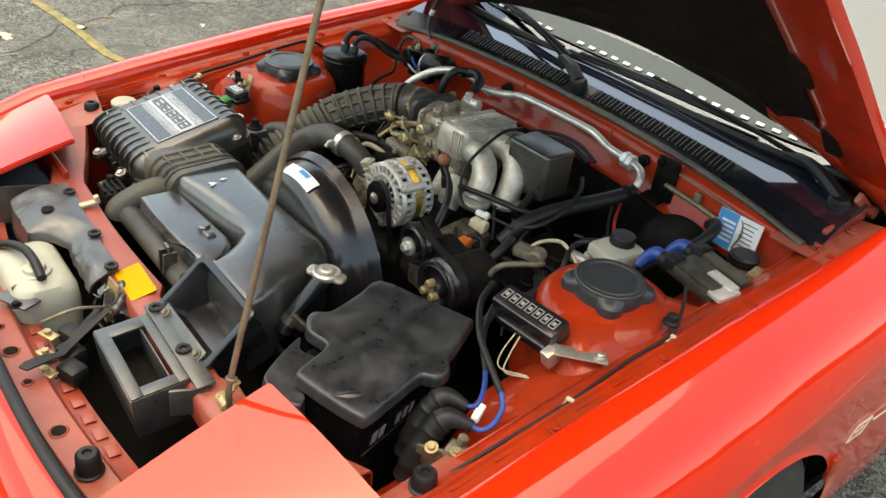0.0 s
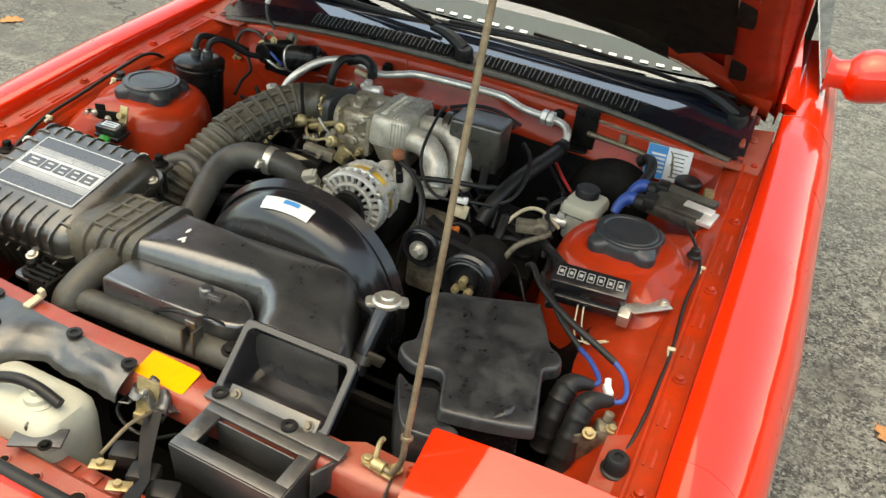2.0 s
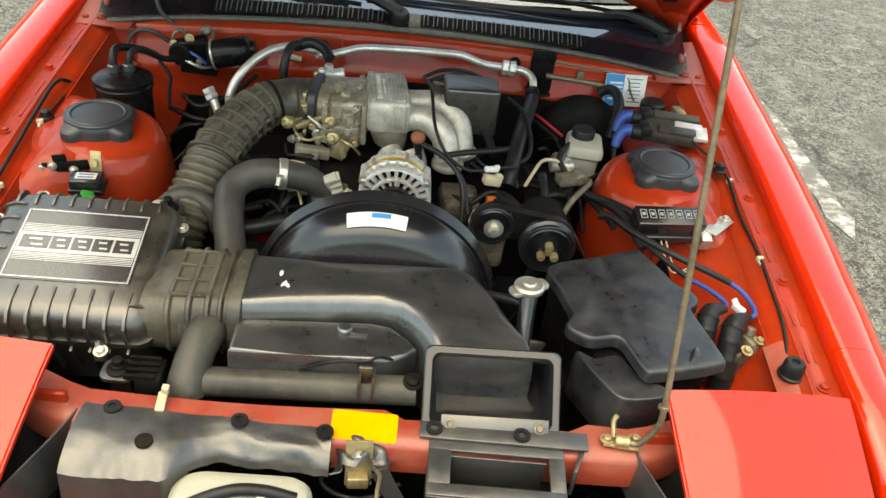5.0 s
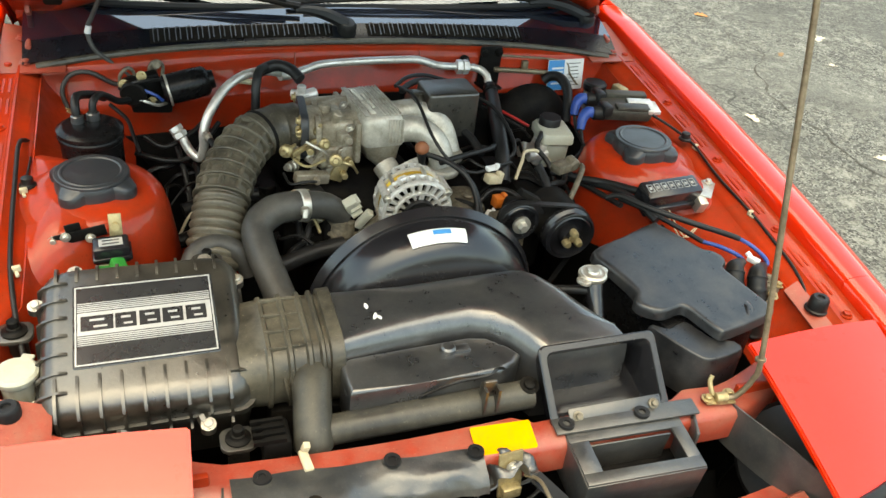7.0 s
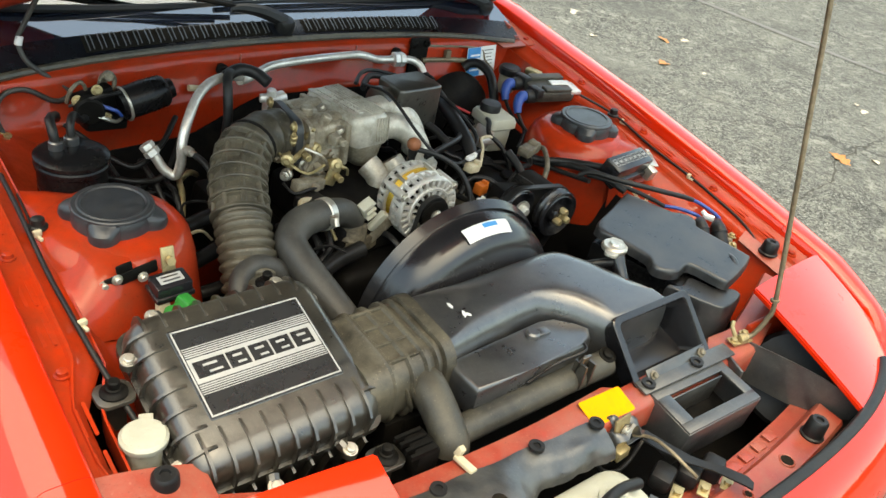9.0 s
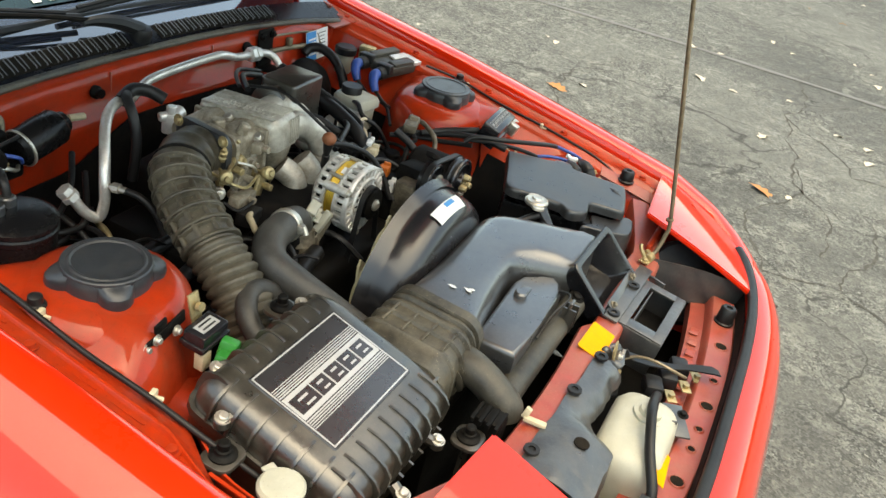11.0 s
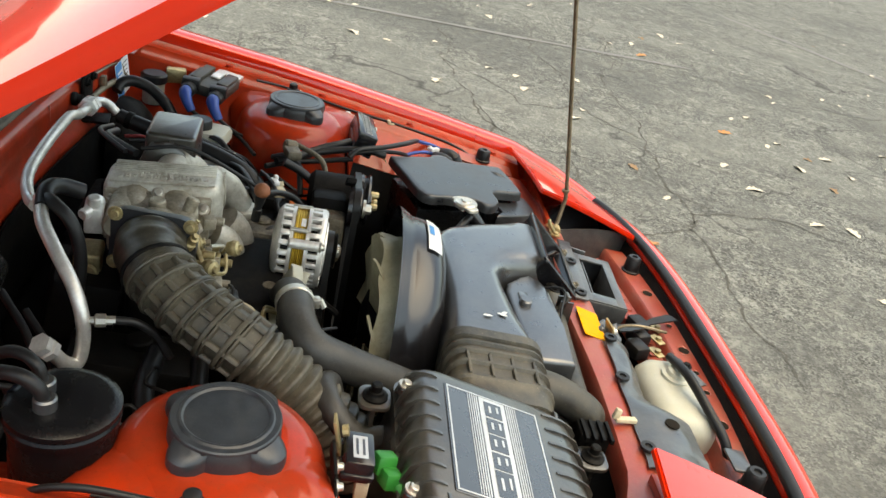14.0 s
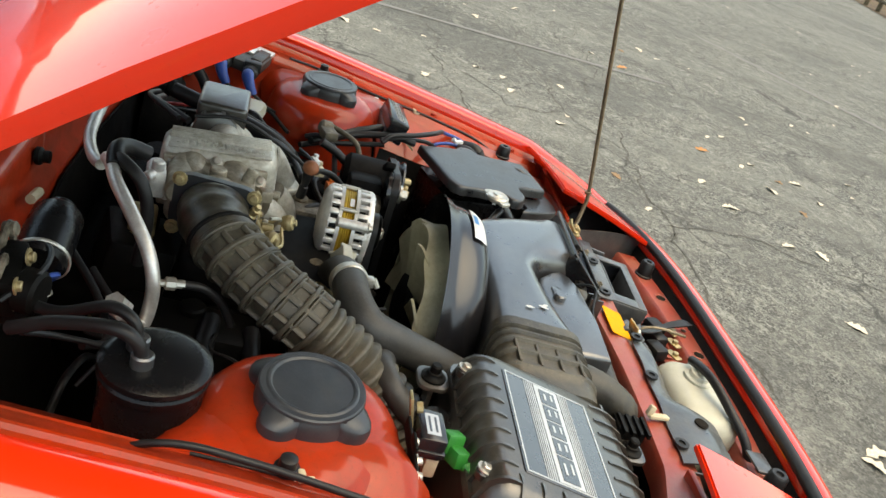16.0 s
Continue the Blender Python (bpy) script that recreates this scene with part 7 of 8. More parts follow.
def flatten(bm, k=0.86):
    """Press the hose a little flat, so its width fits the camera's views."""
    line = np.array([p[:] for p in spline(HP, 26)])
    for v in bm.verts:
        z = line[np.argmin(((line - np.array(v.co[:])) ** 2).sum(1))][2]
        v.co.z = z + (v.co.z - z) * k


add_tube(bm, HP, hose_r, 32, 34)
flatten(bm)
big = thing("intake_hose", (-0.28, 0.06, 0.60), "large ribbed dust-covered rubber intake hose", "air hose")
part("hose_body", bm, DUSTHOSE, big, "", 35)
path = spline(HP, 26)
m_ = len(path)
for lane in range(9):
    bm = B()
    u, _ = basis((path[1] - path[0]).normalized())
    pts = []
    for i in range(m_):
        d = (path[min(i + 1, m_ - 1)] - path[max(i - 1, 0)]).normalized()
        u = (u - d * u.dot(d)).normalized()
        v = d.cross(u)
        t = i / (m_ - 1)
        if 0.265 < t < 0.60 and i % 3 == 0:
            a = radians(lane * 40 + 98)
            pts.append(path[i] + (u * math.cos(a) + v * math.sin(a)) * 0.0455)
    add_tube(bm, pts, 0.0052, 6, 2)
    flatten(bm)
    part("long_rib", bm, DUSTHOSE, big, "", 60)
for k in range(7):
    bm = B()
    ring_on(bm, HP, 0.275 + 0.33 / 6 * k, 0.0530, 0.0070)
    flatten(bm)
    part("ring_rib", bm, DUSTHOSE, big, "", 40)
bm = B()
add_tube(bm, path[:int(m_ * 0.275):6], lambda t: 0.0505 - 0.004 * t + 0.0022 * abs(math.sin(t * 9.4)) ** 4 + (0.0025 if t > 0.9 else 0), 26, 6)
flatten(bm, 0.9)
part("elbow", bm, DUSTHOSE, big, "smooth black rubber elbow", 60)
bm = B()
add_prism(bm, rounded(0.126, 0.098, 0.026), 0.016, frame_of((-0.166, 0.153, 0.786), (0.08, 1, 0), (0, 0.05, 1)), 0.004)
fl = part("flange", bm, CAPRUB, big, "rubber flange clamped to the throttle body")
for dy, dz in ((-0.054, 0.040), (0.054, 0.040), (-0.054, -0.040), (0.054, -0.040)):
    bolt(fl, (-0.168 + dy * 0.08, 0.153 + dy, 0.786 + dz), (-1, 0.08, 0.1), 0.0065, BRASS)
bm = B()
ring_on(bm, HP, 0.245, 0.0515, 0.008)
flatten(bm, 0.9)
part("hose_clamp", bm, DEEP, big)

# coolant hoses
CP = [(-0.115, -0.045, 0.695), (-0.150, -0.055, 0.726), (-0.202, -0.066, 0.738), (-0.250, -0.074, 0.735), (-0.281, -0.100, 0.720), (-0.280, -0.150, 0.700), (-0.266, -0.212, 0.672), (-0.248, -0.29, 0.635)]
cool = thing("coolant_hose", (-0.25, -0.13, 0.57), "thick black rubber coolant hose with a metal clamp", "hose")
bm = B()
add_tube(bm, CP, [0.023, 0.025, 0.0275, 0.0285, 0.028, 0.0275, 0.027, 0.027], 20, 7)
part("hose_body", bm, HOSEGREY, cool, "", 60)
bm = B()
pc, dc = ring_on(bm, CP, 0.27, 0.030, 0.016)
add_box(bm, pc + vec(0.0, -0.031, 0.006), (0.014, 0.012, 0.016), (0, 0, 10), 0.002)
add_cyl(bm, pc + vec(-0.002, -0.044, 0.0), pc + vec(0.0, -0.036, 0.012), 0.005, n=8)
part("hose_clamp", bm, STEEL, cool, "shiny metal hose clamp")
bm = B()
add_cyl(bm, (-0.12, -0.05, 0.655), (-0.115, -0.042, 0.69), 0.030, n=18, rim=0.004)
add_box(bm, (-0.10, -0.04, 0.65), (0.09, 0.06, 0.04), (0, 0, 15), 0.008)
part("outlet_casting", bm, GREASE, cool)
hose("bypass_hose", [(-0.385, -0.215, 0.66), (-0.405, -0.175, 0.672), (-0.392, -0.138, 0.700), (-0.355, -0.122, 0.708), (-0.318, -0.130, 0.690), (-0.300, -0.14, 0.65)], 0.0175, HOSEGREY, "curved black rubber hose behind the filter box", 16, group="")
hose("heater_hose", [(-0.30, -0.135, 0.645), (-0.24, -0.12, 0.648), (-0.18, -0.10, 0.655), (-0.12, -0.09, 0.66)], 0.016, RUBBER, "short black hose below the coolant hose", 12)

# ---- firewall things ----
can = thing("charcoal_canister", (-0.552, 0.156, 0.626), "shiny black round canister with two hoses on top", "canister")
bm = B()
add_lathe(bm, [(0.0, 0.0), (0.053, 0.0), (0.055, 0.004), (0.055, 0.152), (0.058, 0.155), (0.059, 0.163), (0.057, 0.166), (0.059, 0.169), (0.059, 0.175), (0.053, 0.179), (0.046, 0.181), (0.0, 0.182)], (-0.552, 0.156, 0.626), (0, 0, 1), 40)
part("can", bm, INKY, can, "", 30)
for x, y in ((-0.572, 0.168), (-0.545, 0.178)):
    bm = B()
    add_cyl(bm, (x, y, 0.797), (x, y, 0.822), 0.012, n=14, rim=0.002)
    part("nipple", bm, PLASTIC, can)
hose("vapour_hose", [(-0.572, 0.168, 0.812), (-0.574, 0.175, 0.835), (-0.570, 0.200, 0.845), (-0.545, 0.26, 0.82), (-0.53, 0.31, 0.79)], 0.008, RUBBER, "black vapour hose looping from the canister", 8, cat="hose", group="vapour hoses")
hose("vapour_hose", [(-0.545, 0.178, 0.812), (-0.543, 0.186, 0.838), (-0.528, 0.215, 0.840), (-0.50, 0.27, 0.80), (-0.47, 0.32, 0.785)], 0.007, RUBBER, "black vapour hose looping from the canister", 8, cat="hose", group="vapour hoses")
hose("washer_hose", [(-0.43, 0.43, 1.06), (-0.475, 0.425, 1.02), (-0.512, 0.424, 0.972), (-0.54, 0.43, 0.915), (-0.552, 0.428, 0.888), (-0.543, 0.415, 0.853), (-0.507, 0.403, 0.822), (-0.480, 0.396, 0.800), (-0.487, 0.390, 0.788), (-0.511, 0.388, 0.786), (-0.556, 0.388, 0.812), (-0.594, 0.384, 0.808), (-0.612, 0.376, 0.776), (-0.604, 0.366, 0.738)], 0.0048, HOSEGREY, "thin dusty washer hose from the firewall to the hood", 8)
bm = B()
add_cyl(bm, (-0.548, 0.430, 0.896), (-0.553, 0.427, 0.880), 0.0068, n=10, rim=0.001)
single("hose_joiner", bm, WHITE, "small white joiner in the washer hose", "hose joiner")
bm = B()
add_box(bm, (-0.604, 0.366, 0.735), (0.022, 0.012, 0.018), (0, 20, 0), 0.002)
add_cyl(bm, (-0.604, 0.360, 0.738), (-0.604, 0.350, 0.739), 0.006, n=8)
single("hose_clip", bm, BRASS, "yellow zinc hose clip on the inner fender", "clip")

cru = thing("actuator_motor", (-0.40, 0.33, 0.76), "black motor with a steel bracket on the firewall", "motor")
bm = B()
add_lathe(bm, [(0.0, 0.0), (0.026, 0.0), (0.031, 0.006), (0.032, 0.05), (0.031, 0.085), (0.026, 0.092), (0.020, 0.095), (0.018, 0.105), (0, 0.105)], (-0.415, 0.318, 0.798), (1, 0.06, 0.22), 26)
part("motor_can", bm, INKY, cru)
bm = B()
add_cyl(bm, (-0.408, 0.318, 0.799), (-0.403, 0.3185, 0.80), 0.0335, n=24, rim=0.001)
part("band", bm, STEEL, cru)
bm = B()
add_box(bm, (-0.455, 0.335, 0.80), (0.075, 0.03, 0.055), (0, -12, 8), 0.008)
add_cyl(bm, (-0.47, 0.32, 0.80), (-0.475, 0.295, 0.80), 0.026, n=20, rim=0.004)
add_box(bm, (-0.44, 0.33, 0.765), (0.08, 0.035, 0.03), (0, 6, 8), 0.006)
part("gear_case", bm, DARK, cru)
bm = B()
add_tube(bm, [(-0.500, 0.345, 0.800), (-0.495, 0.335, 0.828), (-0.478, 0.335, 0.842), (-0.468, 0.338, 0.825), (-0.474, 0.342, 0.800)], 0.0038, 6, 4)
add_tube(bm, [(-0.440, 0.352, 0.815), (-0.437, 0.350, 0.838), (-0.424, 0.350, 0.850), (-0.412, 0.350, 0.838), (-0.416, 0.345, 0.815)], 0.0042, 6, 4)
add_box(bm, (-0.432, 0.355, 0.822), (0.014, 0.004, 0.040), (0, 12, 5), 0.001)
add_cyl(bm, (-0.424, 0.356, 0.842), (-0.424, 0.340, 0.845), 0.009, n=12, rim=0.002)
part("bracket", bm, GREASE, cru)
for k, pts in enumerate((((-0.50, 0.33, 0.80), (-0.47, 0.30, 0.825), (-0.435, 0.30, 0.83), (-0.405, 0.315, 0.825)), ((-0.49, 0.32, 0.785), (-0.46, 0.295, 0.79), (-0.43, 0.30, 0.775), (-0.41, 0.32, 0.77)), ((-0.455, 0.30, 0.81), (-0.43, 0.292, 0.80), (-0.418, 0.30, 0.785)))):
    bm = B()
    add_tube(bm, pts, 0.0035, 6, 4)
    part("wire", bm, (RUBBER, STEEL, BLUEPL)[k], cru)
for x, z in ((-0.49, 0.815), (-0.455, 0.832), (-0.438, 0.775)):
    bolt(cru, (x, 0.318, z), (0, -1, 0.2), 0.006, BRASS)
bm = B()
add_cyl(bm, (-0.255, 0.378, 0.79), (-0.22, 0.378, 0.785), 0.007, n=8)
single("spade_connector", bm, CREAM, "small cream wire connector by the firewall", "connector")
for x, z in ((-0.175, 0.815), (0.27, 0.82)):
    bm = B()
    add_lathe(bm, [(0.013, 0), (0.013, 0.006), (0.009, 0.01), (0.009, 0.018), (0, 0.018)], (x, 0.398, z), (0, -1, 0.1), 14)
    single("stud", bm, DARK, "dusty stud with a nut on the firewall", "stud", "studs")

# metal refrigerant line
LP = [(-0.388, 0.222, 0.738), (-0.374, 0.210, 0.712), (-0.356, 0.200, 0.702), (-0.348, 0.196, 0.730), (-0.346, 0.198, 0.765), (-0.330, 0.214, 0.800), (-0.296, 0.248, 0.832), (-0.258, 0.275, 0.846), (-0.215, 0.292, 0.848), (-0.178, 0.306, 0.838)]
bm = B()
add_tube(bm, LP, 0.0093, 14, 7)
single("metal_line", bm, PIPE, "bent dull aluminium refrigerant line", "pipe", sharp=60)
bm = B()
add_lathe(bm, [(0.0, 0.0), (0.005, 0.0), (0.005, 0.010), (0.009, 0.012), (0.009, 0.024), (0.006, 0.025), (0.006, 0.036), (0.0, 0.036)], (-0.346, 0.194, 0.762), (0.25, -1, 0.0), 8)
single("service_port", bm, STEEL, "zinc plated service port on the aluminium line", "fitting")
hose("engine_hose", [(-0.338, 0.162, 0.762), (-0.330, 0.135, 0.757), (-0.322, 0.11, 0.735), (-0.32, 0.09, 0.70)], 0.006, RUBBER, "black rubber hose across the engine", 8, cat="hose", group="engine hoses")
LP2 = [(-0.178, 0.312, 0.826), (-0.150, 0.330, 0.822), (-0.112, 0.346, 0.828), (-0.075, 0.352, 0.836), (0.02, 0.360, 0.838), (0.125, 0.364, 0.838), (0.155, 0.364, 0.834), (0.195, 0.364, 0.822), (0.245, 0.364, 0.818), (0.288, 0.358, 0.816), (0.308, 0.345, 0.806), (0.312, 0.330, 0.790)]
line2 = thing("metal_line", (0.08, 0.36, 0.79), "long dull aluminium line along the firewall", "pipe")
bm = B()
add_tube(bm, LP2, 0.0088, 14, 7)
part("tube", bm, PIPE, line2, "", 60)
bm = B()
add_lathe(bm, [(0.012, 0.0), (0.017, 0.002), (0.017, 0.014), (0.013, 0.016), (0.017, 0.018), (0.017, 0.030), (0.012, 0.032)], (0.238, 0.364, 0.8185), (1, -0.05, -0.03), 6)
part("union_nut", bm, ALU, line2)
bm = B()
add_lathe(bm, [(0.011, 0.0), (0.015, 0.002), (0.015, 0.012), (0.011, 0.014), (0.014, 0.016), (0.014, 0.026)], (-0.388, 0.222, 0.738), (-0.5, 0.4, 0.8), 6)
single("union_nut", bm, ALU, "hexagonal aluminium union nut", "nut")
hose("service_hose", [(-0.20, 0.295, 0.856), (-0.225, 0.270, 0.858), (-0.236, 0.245, 0.838), (-0.240, 0.232, 0.79), (-0.245, 0.235, 0.72)], 0.0092, RUBBER, "black rubber hose joined to the metal line", 12)
hose("service_hose", [(-0.225, 0.285, 0.850), (-0.19, 0.292, 0.860), (-0.16, 0.282, 0.854), (-0.144, 0.258, 0.842)], 0.012, RUBBER, "short black rubber hose to the air valve", 12)
AH = [(0.312, 0.325, 0.785), (0.305, 0.28, 0.775), (0.285, 0.20, 0.765), (0.268, 0.13, 0.755), (0.255, 0.07, 0.735), (0.245, 0.03, 0.70)]
achose = thing("refrigerant_hose", (0.28, 0.17, 0.70), "thick black taped refrigerant hose", "hose")
bm = B()
add_tube(bm, AH, [0.014, 0.0155, 0.016, 0.016, 0.0155, 0.015], 16, 7)
part("hose_body", bm, RUBBER, achose, "", 60)
bm = B()
ring_on(bm, AH, 0.12, 0.0175, 0.012)
part("crimp", bm, DARK, achose)
bm = B()
add_box(bm, (0.335, 0.392, 0.805), (0.055, 0.008, 0.10), (0, 0, 0), 0.003)
add_box(bm, (0.330, 0.372, 0.765), (0.05, 0.05, 0.006), (0, 0, 10), 0.002)
single("hose_bracket", bm, DARK, "black steel bracket bolted to the firewall", "bracket")
for x, z in ((0.318, 0.84), (0.353, 0.842), (0.34, 0.79)):
    bm = B()
    add_lathe(bm, [(0.010, 0), (0.010, 0.004), (0.007, 0.005), (0.006, 0.009), (0, 0.009)], (x, 0.388, z), (0, -1, 0), 8)
    single("bracket_bolt", bm, DARK, "dark bolt head on the bracket", "bolt", "bracket bolts")

# relay box and blower-like control unit
bb = thing("control_box", (0.19, 0.235, 0.74), "square black plastic box with a round motor at its side", "control box")
bm = B()
m = frame_of((0.192, 0.232, 0.76), (1, 0.05, 0), (0, 1, 0))
add_prism(bm, rounded(0.115, 0.085, 0.010), 0.098, m, 0.006, 3)
part("box", bm, DUSTY, bb)
bm = B()
add_lathe(bm, [(0.0, 0.0), (0.032, 0.0), (0.036, 0.004), (0.036, 0.016), (0.040, 0.018), (0.040, 0.030), (0.034, 0.034), (0, 0.034)], (0.142, 0.235, 0.810), (-1, -0.1, 0.0), 28)
part("round_cover", bm, DUSTY, bb)
for k in range(7):
    a = 2 * math.pi * k / 7
    bm = B()
    add_box(bm, (0.125, 0.235 + 0.036 * math.cos(a), 0.810 + 0.036 * math.sin(a)), (0.03, 0.008, 0.008), (math.degrees(a), 0, 0), 0.002)
    part("clip", bm, DUSTY, bb)

bb.location = bb.location + vec(-0.032, -0.042, -0.010)

# brake master reservoir, booster
res = thing("brake_reservoir", (0.415, 0.185, 0.66), "white translucent brake fluid reservoir with a black cap", "reservoir")
bm = B()
m = frame_of((0.418, 0.172, 0.665), (1, -0.12, 0), (0.12, 1, 0))
add_loft(bm, [[m @ vec(x, y, z) for x, y in rounded(w, d, 0.012, 3)] for w, d, z in ((0.056, 0.068, 0.0), (0.062, 0.074, 0.004), (0.066, 0.078, 0.056), (0.078, 0.092, 0.062), (0.078, 0.092, 0.076), (0.070, 0.084, 0.084), (0.056, 0.066, 0.086))])
part("tank", bm, WHITEPL, res)
bm = B()
add_lathe(bm, [(0.0, 0.0), (0.022, 0.0), (0.025, 0.002), (0.025, 0.018), (0.023, 0.021), (0.0, 0.022)], (0.414, 0.187, 0.748), (0, 0, 1), 26)
part("cap", bm, RUBBER, res)
bm = B()
add_box(bm, (0.375, 0.155, 0.70), (0.016, 0.05, 0.05), (0, 20, 0), 0.003)
add_cyl(bm, (0.36, 0.2, 0.68), (0.43, 0.2, 0.66), 0.02, n=16, rim=0.003)
add_cyl(bm, (0.345, 0.13, 0.70), (0.395, 0.14, 0.70), 0.012, n=12, rim=0.002)
part("master_cylinder", bm, ALU, res)
bm = B()
add_lathe(bm, [(0.0, 0.0), (0.045, 0.002), (0.075, 0.012), (0.095, 0.033), (0.102, 0.055), (0.102, 0.070), (0.0, 0.09)], (0.44, 0.288, 0.672), (0, 1, 0), 40)
single("brake_booster", bm, DEEP, "large black domed brake booster on the firewall", "brake booster")
hose("vacuum_hose", [(0.475, 0.372, 0.775), (0.490, 0.366, 0.788), (0.505, 0.345, 0.792), (0.510, 0.31, 0.78), (0.500, 0.275, 0.755), (0.49, 0.25, 0.72)], 0.012, RUBBER, "black rubber vacuum hose at the booster", 12)
bm = B()
add_tube(bm, [(0.345, 0.385, 0.800), (0.43, 0.384, 0.795), (0.492, 0.380, 0.790)], 0.006, 10, 4)
add_box(bm, (0.425, 0.386, 0.805), (0.016, 0.012, 0.03), bev=0.002)
single("vacuum_pipe", bm, ROD, "metal vacuum pipe clipped to the firewall", "pipe")
hose("brake_line", [(0.36, 0.395, 0.832), (0.44, 0.393, 0.826), (0.50, 0.388, 0.822), (0.535, 0.380, 0.815), (0.545, 0.372, 0.79), (0.552, 0.34, 0.775)], 0.0025, ROD, "thin bent brake line over the firewall", 6, cat="brake line")

# ignition coils with blue sleeves
coil = thing("ignition_coil_pack", (0.585, 0.20, 0.74), "grey-brown ignition coil pack with black towers", "ignition coil")
CO = frame_of((0.592, 0.196, 0.782), (1, -0.18, 0.0), (0.18, 1, 0.10))
bm = B()
add_box(bm, (0.01, 0.005, 0), (0.115, 0.10, 0.026), bev=0.006)
add_box(bm, (0.02, 0.03, 0.016), (0.10, 0.024, 0.012), bev=0.003)
add_box(bm, (0.02, -0.028, 0.014), (0.08, 0.026, 0.012), bev=0.003)
bmesh.ops.transform(bm, matrix=CO, verts=bm.verts[:])
part("coil_body", bm, DUSTPIPE, coil)
bm = B()
add_box(bm, (0.045, 0.0, 0.016), (0.06, 0.022, 0.006), bev=0.002)
add_box(bm, (0.07, -0.02, 0.012), (0.03, 0.05, 0.010), bev=0.002)
bmesh.ops.transform(bm, matrix=CO, verts=bm.verts[:])
part("steel_yoke", bm, ALU, coil)
for y in (0.032, -0.030):
    bm = B()
    add_cyl(bm, CO @ vec(-0.045, y, 0.0), CO @ vec(-0.075, y - 0.002, -0.002), 0.018, 0.016, 18, 0.003)
    add_box(bm, CO @ vec(-0.045, y, 0.010), (0.024, 0.038, 0.024), bev=0.004)
    part("tower", bm, RUBBER, coil)
    p0 = CO @ vec(-0.075, y - 0.002, -0.002)
    bm = B()
    add_tube(bm, [p0 + vec(0.015, 0, 0.0), p0 + vec(-0.012, 0.0, 0.002), p0 + vec(-0.026, -0.008, -0.012), p0 + vec(-0.032, -0.02, -0.03)], [0.012, 0.0135, 0.0115, 0.009], 14, 4)
    single("coil_boot", bm, BLUEPL, "blue rubber ignition lead boot", "ignition boot", "ignition boots")
    hose("ignition_lead", [p0 + vec(-0.031, -0.018, -0.028), p0 + vec(-0.04, -0.06, -0.05), p0 + vec(-0.05, -0.12, -0.06), p0 + vec(-0.11, -0.17, -0.075)], 0.0042, RUBBER, "thin black rubber ignition lead", 8, cat="ignition lead", group="ignition leads")
clu = thing("clutch_reservoir", (0.592, 0.322, 0.72), "small round fluid reservoir with a black cap", "reservoir")
bm = B()
add_cyl(bm, (0.592, 0.322, 0.72), (0.592, 0.322, 0.775), 0.024, n=20, rim=0.002)
part("tank", bm, WHITEPL, clu)
bm = B()
add_lathe(bm, [(0.0, 0.0), (0.028, 0.0), (0.029, 0.004), (0.029, 0.016), (0.024, 0.020), (0.0, 0.020)], (0.592, 0.322, 0.770), (0, 0, 1), 24)
part("cap", bm, RUBBER, clu)
bm = B()
add_box(bm, (0.648, 0.285, 0.775), (0.035, 0.045, 0.035), (0, 0, 10), 0.005)
single("relay_can", bm, BRASS, "small gold coloured metal relay", "relay")
# emissions label on the firewall
LB = frame_of((0.534, 0.375, 0.787), (0.108, 0.0, 0.004), (0, 0.13, 1)) @ Matrix.Scale(0.86, 4)
bm = B()
add_box(bm, (0, 0, 0), (0.112, 0.088, 0.001), bev=0)
bmesh.ops.transform(bm, matrix=LB, verts=bm.verts[:])
sticker = single("information_label", bm, WHITE, "blue and white printed label on the firewall", "label")


def on_label(name, x, y, w, h, mat, z=0.001):
    bm = B()
    add_box(bm, (0, 0, 0), (w, h, 0.0006))
    bmesh.ops.transform(bm, matrix=Matrix.Translation(-BASE[sticker.name]) @ LB @ Matrix.Translation((x, y, z)), verts=bm.verts[:])
    o = part(name, bm, mat)
    o.parent = sticker
    return o


on_label("blue_half", -0.030, 0, 0.050, 0.086, BLUE)
for k in range(5):
    on_label("text_bar", -0.026, 0.020 - 0.011 * k, 0.036, 0.0055, WHITE, 0.0016)
for k in range(7):
    on_label("text_bar", 0.027 - 0.003 * (k % 2), 0.032 - 0.0105 * k, 0.036 - 0.006 * (k % 3), 0.0022, PRINT, 0.0014)

# relay and connector by the other tower
rb = thing("relay_bracket", (-0.57, -0.138, 0.72), "black bolted steel strap on the strut tower", "bracket")
bm = B()
add_box(bm, (-0.566, -0.137, 0.756), (0.080, 0.004, 0.020), (0, -8, 6), 0.0015)
add_box(bm, (-0.607, -0.139, 0.735), (0.012, 0.004, 0.050), (0, 4, 6), 0.0015)
add_box(bm, (-0.576, -0.136, 0.771), (0.024, 0.004, 0.014), (0, -8, 6), 0.0015)
part("strap", bm, DARK, rb)
for x, z in ((-0.607, 0.752), (-0.588, 0.757), (-0.551, 0.752)):
    bolt(rb, (x, -0.141, z), (0.1, -1, 0.1), 0.0048, STEEL)
rl = thing("small_relay", (-0.52, -0.165, 0.70), "small black relay with a printed label on a gold bracket", "relay")
RM = frame_of((-0.520, -0.165, 0.742), (1, 0.05, 0.03), (0, 1, 0.1))
bm = B()
add_box(bm, (0, 0, 0), (0.055, 0.036, 0.032), bev=0.004)
add_box(bm, (0, 0, -0.006), (0.06, 0.041, 0.008), bev=0.002)
bmesh.ops.transform(bm, matrix=RM, verts=bm.verts[:])
